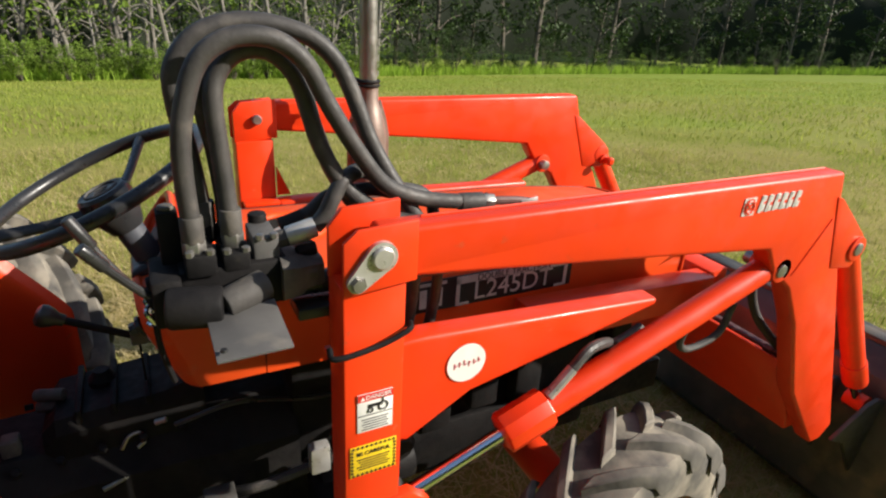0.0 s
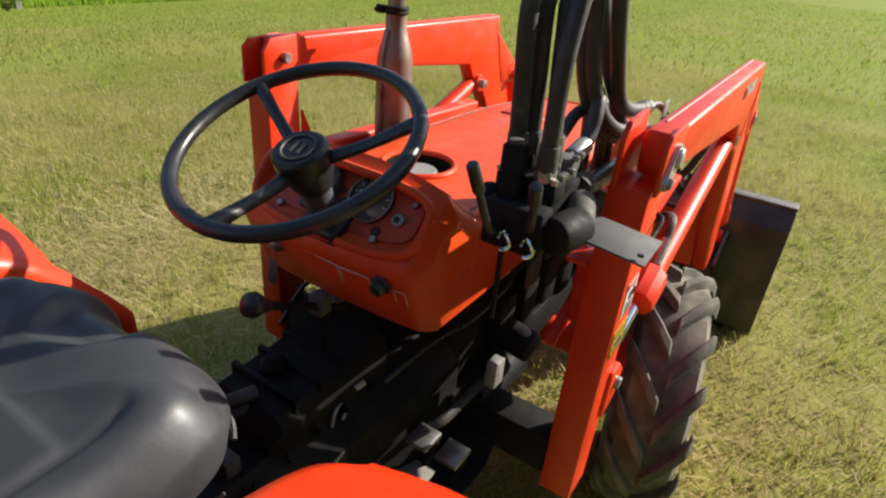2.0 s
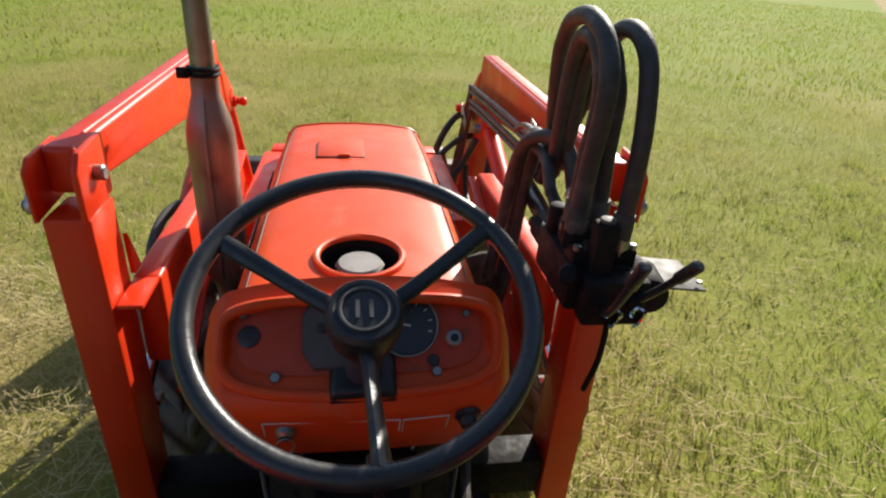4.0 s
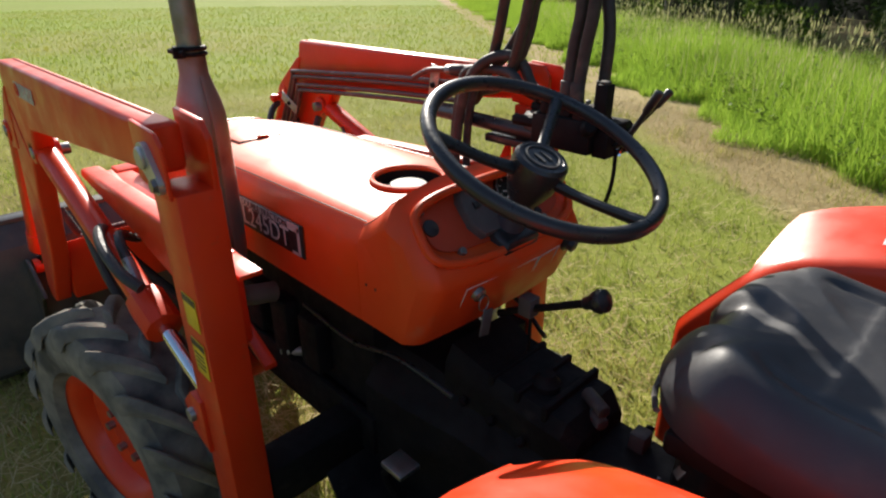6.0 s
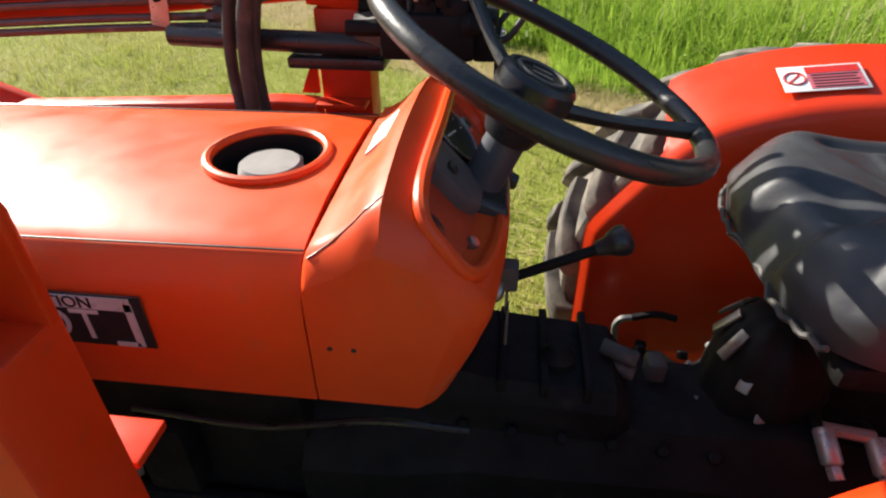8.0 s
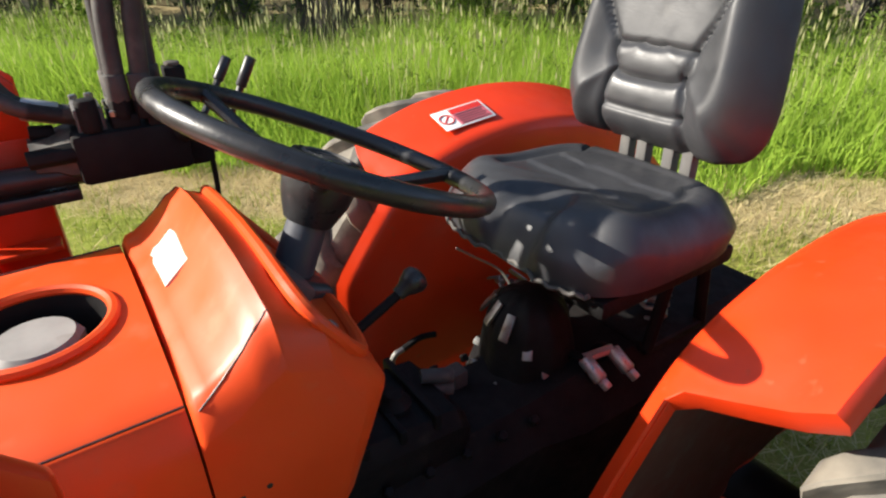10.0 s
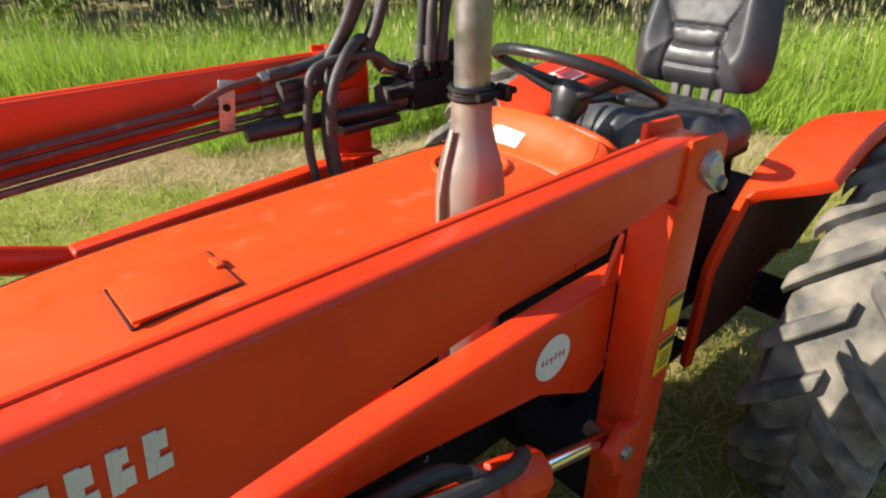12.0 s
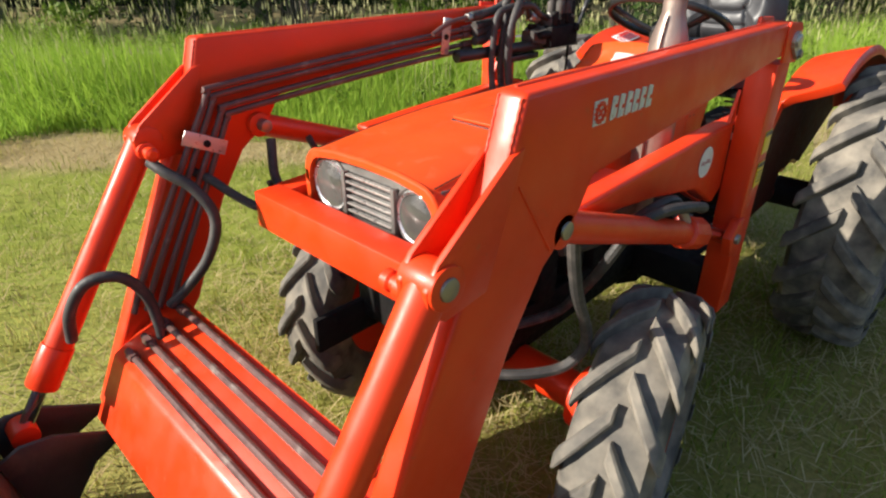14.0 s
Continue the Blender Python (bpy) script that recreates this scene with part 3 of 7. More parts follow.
    def low(y, z):
        f = (z - 0.893) / (1.0 - 0.893)
        q = abs(y) / 0.212
        sweep_x = 0.016 * q * q - 0.003 + 0.03 * max(0.0, (q - 0.86) / 0.14) ** 2
        return Vector((0.814 + f * (0.768 - 0.814) + sweep_x, y, z)) + LN * 0.002
    def outline(y0, y1, z0, z1, name, label):
        b = bmesh.new()
        for p, q in (((y0, z0), (y1, z0)), ((y1, z0), (y1, z1)), ((y1, z1), (y0, z1)), ((y0, z1), (y0, z0))):
            rod(low(*p), low(*q), 0.0011, 5, b)
        part(name, b, M_PAPER, cowl, label)
    outline(-0.055, -0.119, 0.949, 0.992, "label_outline", "thin pale outline of a worn orange label")
    outline(0.135, -0.05, 0.95, 0.993, "label_outline", "thin pale outline of a worn orange label")
    outline(-0.1655, -0.186, 0.944, 0.985, "label_outline", "thin pale outline of a small label")
    part("light_switch", lathe([(0, 0.019), (0.006, 0.019), (0.009, 0.013), (0.02, 0.012), (0.022, 0)], low(-0.146, 0.992), LN, 9), M_BLACK, cowl, "black rotary light switch")
    ig = part("main_switch", lathe([(0, 0.014), (0.008, 0.013), (0.012, 0.009), (0.012, 0)], low(0.105, 0.974), LN, 16), M_STEEL, cowl, "steel main switch with hanging key")
    kb = bmesh.new()
    o = low(0.105, 0.974)
    ring = [o + Vector((-0.016, 0.012 * math.cos(a), -0.014 + 0.014 * math.sin(a))) for a in np.linspace(0, 6.283, 18, endpoint=False)]
    sweep(ring, 0.0012, 6, kb, smooth=False, closed=True)
    part("key_ring", kb, M_STEEL, ig)
    part("key_tag", slab((o.x - 0.019, o.y - 0.004, o.z - 0.052), (0, -0.97, -0.2), (0, -0.2, 0.97), 0.024, 0.05, 0.0035, 0.0016), M_PLATE, ig, "grey key tag hanging from the ring")
    # torn sticker on the front slope of the cowl
    su = Vector((0, -1, 0))
    sv = Vector((0.04, 0, -0.037)).normalized()
    c = Vector((0.927, -0.034, 1.1045))
    b = bmesh.new()
    rag = [(-0.045, -0.02), (-0.01, -0.022), (0.03, -0.021), (0.044, -0.018), (0.043, 0.004), (0.047, 0.012), (0.04, 0.02), (0.032, 0.017), (0.02, 0.021), (-0.015, 0.02), (-0.044, 0.02)]
    nrm = su.cross(sv).normalized()
    if nrm.z < 0:
        nrm = -nrm
    f1 = [b.verts.new(c + su * p + sv * q + nrm * 0.003) for p, q in rag]
    f0 = [b.verts.new(c + su * p + sv * q - nrm * 0.004) for p, q in rag]
    b.faces.new(f1)
    b.faces.new(f0[::-1])
    for i in range(len(rag)):
        b.faces.new((f0[i], f0[(i + 1) % len(rag)], f1[(i + 1) % len(rag)], f1[i]))
    part("torn_sticker", b, M_PAPER, cowl, "torn yellowed paper sticker on the cowl")
    # small screws
    for s in (1, -1):
        for x in (0.944, 0.918):
            part("screw", lathe([(0, 0.004), (0.002, 0.003), (0.002, 0)], (x, s * 0.2115, 0.965), (0, s, 0), 8), M_INK, cowl)


build_panel()


def build_steering():
    hubc = Vector((0.748, 0.0, 1.176))
    ax = Vector((-0.41, 0, 0.912)).normalized()
    side = Vector((0, 1, 0))
    up = side.cross(ax).normalized()
    if up.x < 0:
        up = -up
    R = 0.195
    rimc = hubc + ax * 0.036
    ring = [rimc + R * (math.cos(a) * side + math.sin(a) * up) for a in np.linspace(0, 2 * math.pi, 72, endpoint=False)]
    b = sweep(ring, 0.0125, 12, smooth=False, closed=True)
    wheel = part("steering_wheel", b, M_BLACK, tractor, "black plastic steering wheel with three spokes")
    part("hub", lathe([(-0.06, 0.03), (-0.03, 0.042), (0.0, 0.047), (0.016, 0.046), (0.022, 0.041), (0.0225, 0.036), (0.021, 0.034), (0.021, 0.0)], hubc, ax, 36), M_BLACK,
         wheel, "round black steering hub")
    em = sweep([hubc + ax * 0.0225 + 0.0285 * (math.cos(a) * side + math.sin(a) * up) for a in np.linspace(0, 2 * math.pi, 36, endpoint=False)], 0.0024, 6, smooth=False, closed=True)
    part("emblem_ring", em, M_PLATE, wheel, "worn grey emblem ring on the hub")
    for q in (-0.008, 0.008):
        part("emblem_bar", slab(hubc + ax * 0.0225 + side * q, side, up, 0.005, 0.024, 0.0016, 0), M_PLATE, wheel)
    for a in (radians(28), radians(146), radians(266)):
        d = math.cos(a) * side + math.sin(a) * up
        p0, p1 = hubc + d * 0.03 - ax * 0.008, rimc + d * (R - 0.004)
        pts = [p0, p0.lerp(p1, 0.45) - ax * 0.004, p1]
        n = len(spline(pts))
        part("spoke", sweep(pts, 0, 10, radii=[0.0128 - 0.0022 * math.sin(math.pi * i / (n - 1)) for i in range(n)], flat=0.75), M_BLACK, wheel)
    col = part("steering_column", rod(hubc - ax * 0.05, hubc - ax * 0.19, 0.0245, 24, r2=0.027), M_COLUMN, tractor, "blue-grey painted steering column tube")
    boot = loft([[hubc - ax * h + w * (sx * side * 1.1) + w * sy * up for sx, sy in ((1, 1), (-1, 1), (-1, -1), (1, -1))] for h, w in ((0.125, 0.034), (0.13, 0.040), (0.165, 0.044), (0.205, 0.047))])
    soften(boot, 0.006)
    part("column_boot", boot, M_INK, tractor, "black rubber boot at the column foot")


build_steering()


def seat_shell(us, vs, f):
    """A cushion skin from a height field, closed underneath."""
    b = bmesh.new()
    top = [[b.verts.new(f(u, v, 1)) for v in vs] for u in us]
    bot = [[b.verts.new(f(u, v, 0)) for v in vs] for u in us]
    for g, fl in ((top, 0), (bot, 1)):
        for i in range(len(us) - 1):
            for j in range(len(vs) - 1):
                q = (g[i][j], g[i + 1][j], g[i + 1][j + 1], g[i][j + 1])
                b.faces.new(q[::-1] if fl else q)
    rim = [(i, 0) for i in range(len(us))] + [(len(us) - 1, j) for j in range(1, len(vs))] + [(i, len(vs) - 1) for i in range(len(us) - 2, -1, -1)] + [(0, j) for j in range(len(vs) - 2, 0, -1)]
    for (i, j), (k, l) in zip(rim, rim[1:] + rim[:1]):
        b.faces.new((top[i][j], top[k][l], bot[k][l], bot[i][j]))
    return b


def squircle(u, v, p=5):
    """Rounds a square grid's corners."""
    m = max(abs(u), abs(v))
    if m < 1e-6:
        return u, v
    s = m / (abs(u) ** p + abs(v) ** p) ** (1 / p)
    return u * s, v * s


def build_seat():
    seat = part("seat", box(0.08, 0.41, -0.17, 0.17, 0.92, 0.955, 0.01), M_IRON, tractor, "black vinyl tractor seat with ribbed backrest")
    us, vs = np.linspace(-1, 1, 81), np.linspace(-1, 1, 81)

    def ramp(q, w=0.08):
        q = max(0.0, min(1.0, q / w))
        return q * q * (3 - 2 * q)

    def cushion(u, v, top):
        a, c = squircle(u, v, 3.6)
        edge = max(abs(u), abs(v))
        x, y = 0.254 + 0.206 * a, -0.026 + 0.222 * c
        fall = 0.052 * max(0, (edge - 0.72) / 0.28) ** 2.4
        if not top:
            return x - 0.006 * a, y - 0.006 * c, 0.962 - 0.045 * (1 - edge) * 0.3
        inner = ramp(0.64 - abs(v), 0.06)
        bol = 0.007 * math.exp(-((abs(v) - 0.8) / 0.17) ** 2) * ramp(1.0 - u, 0.5)
        roll = (0.021 + 0.006 * c) * math.exp(-((u - 0.62) / 0.36) ** 2)
        z = 1.046 + bol + roll - fall
        z -= 0.006 * math.exp(-((abs(v) - 0.66) / 0.035) ** 2) * ramp(0.55 - u, 0.2)
        # sewn cross ribs: each rises sharply towards the back and falls off slowly
        for g in (0.10, -0.30, -0.70):
            z += 0.0045 * 0.5 * (1 - math.tanh((u - g) / 0.018)) * max(0.0, 1 - max(0.0, g - u) / 0.4) * inner
        # round hollow scooped out of the front edge
        w = 0.33 * math.sqrt(max(0.0, min(1.0, (u - 0.36) / 0.3)))
        dip = 0.021 * ramp(1 - abs(v - 0.13) / w, 0.5) * ramp(u - 0.36, 0.25) if w > 0.01 else 0.0
        return x - 0.5 * dip * ramp(u - 0.6, 0.4), y, z - dip
    part("cushion", seat_shell(us, vs, cushion), M_VINYL, seat, "black vinyl seat cushion with sewn ridges and a scooped front", 60)
    # added pale strip that paints glints on the vinyl's crinkled lower edge
    trim = []
    for k in range(41):
        v = -0.98 + 1.96 * k / 40
        x, y, z = cushion(1.0, v, 1)
        trim.append((x + 0.001, y, 0.966 + 0.003 * math.sin(k * 1.9)))
    part("edge_glint_strip", sweep(trim, 0.004, 6, smooth=False), M_CAST, seat, "pale grey strip that paints the glints under the cushion's front edge")
    us, vs = np.linspace(-1, 1, 91), np.linspace(-1, 1, 71)
    bu, bn = Vector((-0.19, 0, 0.98)).normalized(), Vector((0.98, 0, 0.19)).normalized()

    def back(u, v, top):
        a, c = squircle(u, v, 4.0)
        edge = max(abs(u), abs(v))
        w = 0.236 - 0.033 * (a + 1)
        o = Vector((0.058, -0.05, 1.275)) + bu * (0.2 * a - 0.02 * max(0, abs(v) - 0.4) * max(0, -u)) + Vector((0, w * c, 0))
        fall = 0.06 * max(0, (edge - 0.66) / 0.34) ** 2.0
        if not top:
            return o - bn * 0.035 - bn * 0.02 * (1 - edge ** 2)
        pw = 0.40 + 0.6 * max(0, u + 0.12)
        h = 0.03 + 0.026 * math.exp(-((abs(v) - 0.72) / 0.2) ** 2) * (1 if abs(v) > pw else 0.55) - fall
        h -= 0.010 * math.exp(-((abs(v) - pw) / 0.03) ** 2)
        if abs(v) < pw:
            h += 0.004
            for g in (-0.70, -0.42, -0.14):
                h -= 0.008 * math.exp(-((u - g) / 0.028) ** 2)
            if u < -0.14:
                h += 0.005 * abs(math.sin((u + 0.14) * math.pi / 0.28))
        return o + bn * h
    part("backrest", seat_shell(us, vs, back), M_VINYL, seat, "black vinyl backrest with three sewn ribs and padded sides", 60)
    for y in (-0.1, -0.06, 0.0, 0.04):
        part("hinge_bracket", box(0.05, 0.075, y - 0.012, y + 0.012, 0.93, 1.10, 0.004), M_PLATE, seat, "worn grey steel hinge bracket")
    # suspension linkage below the cushion
    b = bmesh.new()
    for y in (-0.14, 0.11):
        for x in (0.06, 0.16):
            rod((x, y, 0.9), (x + 0.03 * (1 if x > 0.1 else -1), y, 0.74), 0.012, 8, b)
    box(0.02, 0.20, -0.15, 0.12, 0.73, 0.75, 0.004, 1, b)
    part("seat_frame", b, M_IRON, seat)
    sp = bmesh.new()
    for yy in (-0.08, 0.05):
        pts = [(0.1 + 0.025 * math.cos(i * 0.9), yy + 0.025 * math.sin(i * 0.9), 0.75 + 0.0035 * i) for i in range(43)]
        sweep(pts, 0.005, 6, sp, smooth=False)
    part("seat_spring", sp, M_STEEL, seat, "steel coil springs under the seat")


build_seat()


def build_fender(s):
    """Inner guard plate with a rounded deck over the rear wheel."""
    arc = [(0.61, 0.50), (0.61, 0.66), (0.61, 0.78), (0.602, 0.81), (0.572, 0.855), (0.535, 0.905), (0.498, 0.952), (0.462, 0.988), (0.42, 1.015), (0.36, 1.037), (0.27, 1.058), (0.12, 1.068), (-0.04, 1.05),
           (-0.20, 1.0), (-0.34, 0.90), (-0.46, 0.78)]
    line = [Vector((x, 0, z)) for x, z in arc]
    line = spline([tuple(p) for p in line], 3)
    b = bmesh.new()
    yin, yout = 0.315, 0.505
    cx, cz = 0.14, 0.52
    secs_o = []
    for i, p in enumerate(line):
        d = (p - Vector((cx, 0, cz))).normalized()
        q = max(0.0, min(1.0, (p.z - 0.955) / 0.04)) if p.x > 0 else 1.0
        wide = yin + 0.012 + (yout - yin - 0.012) * q
        low = Vector((p.x, 0, p.z)) - d * (0.06 if p.z > 0.7 else 0.03)
        cr, rise = 0.026, 0.046 * q
        rows = [(low - d * 0.40, yin), (low, yin), (p - d * cr, yin + 0.0), (p - d * cr * 0.35, yin + cr * 0.3), (p, yin + cr), (p + d * (0.002 + rise * 0.5), (wide + yin + cr) / 2 if wide > yin + cr else yin + cr + 0.001),
                (p + d * rise, max(wide - 0.012, yin + cr + 0.002)), (p + d * (rise - 0.012), max(wide, yin + cr + 0.004)), (p + d * (rise - 0.032), max(wide, yin + cr + 0.004) + 0.001)]
        secs_o.append([(r.x, s * y, r.z) for r, y in rows])
    g = [[b.verts.new(p) for p in r] for r in secs_o]
    for a, c in zip(g, g[1:]):
        for k in range(len(a) - 1):
            b.faces.new((a[k], a[k + 1], c[k + 1], c[k]))
    bmesh.ops.recalc_face_normals(b, faces=b.faces)
    bmesh.ops.solidify(b, geom=b.faces[:], thickness=0.006)
    f = part("fender", b, M_LOADER, tractor, "glossy red-orange rear fender", 45)
    # added dark sheet that paints the shade on the face towards the wheel
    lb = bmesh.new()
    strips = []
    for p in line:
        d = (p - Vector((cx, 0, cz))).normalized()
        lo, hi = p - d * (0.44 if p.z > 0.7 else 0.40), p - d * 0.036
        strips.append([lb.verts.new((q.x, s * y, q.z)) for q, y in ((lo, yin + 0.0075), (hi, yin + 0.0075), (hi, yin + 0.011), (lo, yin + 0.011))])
    for a, c in zip(strips, strips[1:]):
        for k in range(4):
            lb.faces.new((a[k], a[(k + 1) % 4], c[(k + 1) % 4], c[k]))
    bmesh.ops.recalc_face_normals(lb, faces=lb.faces)
    part("guard_shade_sheet", lb, M_GUARDSHADE, f, "dark brown sheet that paints the shade on the guard plate's wheel side")
    return f


fender_l = build_fender(1)
fender_r = build_fender(-1)


def fender_sticker(par, s):
    u, v = Vector((-1, 0, 0.11)).normalized(), Vector((0, -1, 0.30)).normalized()
    o = Vector((0.255, s * 0.394, 1.0815))
    k = 0.82
    base = part("warning_sticker", slab(o, u, v, 0.16 * k, 0.085 * k, 0.0016, 0.0006), M_WHITE, par, "white warning sticker with red panel and dark print")
    nn = u.cross(v).normalized()
    if nn.z < 0:
        nn = -nn
    part("red_band", slab(o + nn * 0.0012 + (v * 0.026 + u * 0.022) * k, u, v, 0.102 * k, 0.022 * k, 0.001), M_REDINK, base)
    part("print_panel", slab(o + nn * 0.0012 + (u * 0.022 - v * 0.012) * k, u, v, 0.102 * k, 0.048 * k, 0.001), M_PINK, base)
    for i in range(5):
        part("print_line", slab(o + nn * 0.002 + (u * (0.022 - 0.003 * (i % 2)) - v * (0.031 - 0.0095 * i)) * k, u, v, (0.088 - 0.006 * (i % 2)) * k, 0.0036 * k, 0.0006), M_INK, base)
    c = o + nn * 0.0014 - u * 0.054 * k
    ring = [c + 0.02 * k * (math.cos(a) * u + math.sin(a) * v) for a in np.linspace(0, 6.283, 24, endpoint=False)]
    b = sweep(ring, 0.0018, 6, smooth=False, closed=True)
    slab(c, (u + v), (u - v), 0.032 * k, 0.0035, 0.001, 0, b)
    part("no_riders_sign", b, M_REDINK, base, "red prohibition ring")


fender_sticker(fender_r, -1)


def tyre(R, w, rim, lugs, lug_h, axle, s, lug_w):
    """A bar-tread farm tyre about the y axis, with slanted lugs in two rows."""
    c = Vector(axle)
    h = w / 2
    prof = [(-h * 0.72, rim), (-h * 0.95, rim + 0.02), (-h * 1.0, rim + (R - rim) * 0.45), (-h * 0.93, R - lug_h - 0.03), (-h * 0.8, R - lug_h - 0.008), (-h * 0.4, R - lug_h), (0, R - lug_h + 0.002)]
    prof = prof + [(-a, r) for a, r in prof[-2::-1]]
    b = lathe(prof, c, (0, 1, 0), 64)
    bmesh.ops.delete(b, geom=[f for f in b.faces if len(f.verts) > 4], context="FACES")
    return b


def tread_lug(R, w, lug_h, lug_w, row):
    """One slanted tread bar at the top of a wheel about the origin."""
    h = w / 2
    secs = []
    for f in (0.0, 0.35, 0.7, 1.0, 1.12):
        ang = 0.135 * (1 - f) / R
        base_r = R - lug_h - (0.004 if f < 0.9 else (0.012 if f < 1.05 else 0.04))
        top_r = R - (0.0 if f < 0.6 else (0.004 if f < 0.9 else (0.014 if f < 1.05 else 0.034)))
        ring = []
        for da, rr in ((-lug_w * 0.62, base_r - 0.01), (-lug_w * 0.42, top_r), (lug_w * 0.42, top_r), (lug_w * 0.62, base_r - 0.01)):
            t = ang + da / R
            ring.append((rr * math.cos(t), row * (0.03 * h + f * 0.93 * h), rr * math.sin(t)))
        secs.append(ring)
    b = loft(secs)
    bmesh.ops.recalc_face_normals(b, faces=b.faces)
    soften(b, 0.004, 1, 40)
    me = bpy.data.meshes.new("tread_lug")
    b.to_mesh(me)
    b.free()
    me.materials.append(M_TYRE)
    finish(me, 38)
    return me


def build_wheel(R, w, rim, lugs, lug_h, axle, s, lug_w, name, label):
    c = Vector(axle)
    h = w / 2
    b = lathe([(-h * 0.7, rim + 0.012), (-h * 0.72, rim + 0.004), (-h * 0.5, rim - 0.02), (h * 0.5, rim - 0.02), (h * 0.72, rim + 0.004), (h * 0.74, rim + 0.014),
               (h * 0.70, rim + 0.004), (h * 0.46, rim - 0.028), (h * 0.2, rim - 0.04), (h * 0.1, rim * 0.55), (h * 0.22, rim * 0.42), (h * 0.22, 0.0)],
              c, (0, s, 0), 48)
    wheel = part(name, b, M_LOADER, tractor, label)
    for k in range(6):
        a = 2 * math.pi * k / 6
        p = c + Vector((math.cos(a) * rim * 0.33, s * h * 0.2, math.sin(a) * rim * 0.33))
        part("lug_nut", rod(p, p + Vector((0, s * 0.02, 0)), 0.011, 6), M_STEEL, wheel)
    part("tyre", tyre(R, w, rim, lugs, lug_h, axle, s, lug_w), M_TYRE, wheel, "dusty black bar-tread tyre", 38)
    bars = {row: tread_lug(R, w, lug_h, lug_w, row) for row in (1, -1)}
    for k in range(lugs * 2):
        ob = new("tread_lug", bars[1 if k % 2 else -1])
        ob.parent = wheel
        ob.matrix_local = Matrix.Translation(c) @ Matrix.Rotation(-math.pi * k / lugs, 4, "Y")
    return wheel


for s in (1, -1):
    build_wheel(0.53, 0.28, 0.305, 20, 0.032, (0.13, s * 0.632, 0.528), s, 0.055, "rear_wheel", "large rear wheel with dusty lugged tyre")
    fw = build_wheel(0.365, 0.19, 0.2, 15, 0.026, (1.655, s * 0.495, 0.362), s, 0.05, "front_wheel", "small driven front wheel with dusty lugged tyre, steered slightly left")
    pivot = Matrix.Translation((1.655, s * 0.44, 0.362))
    fw.matrix_local = pivot @ Matrix.Rotation(radians(12), 4, "Z") @ pivot.inverted()


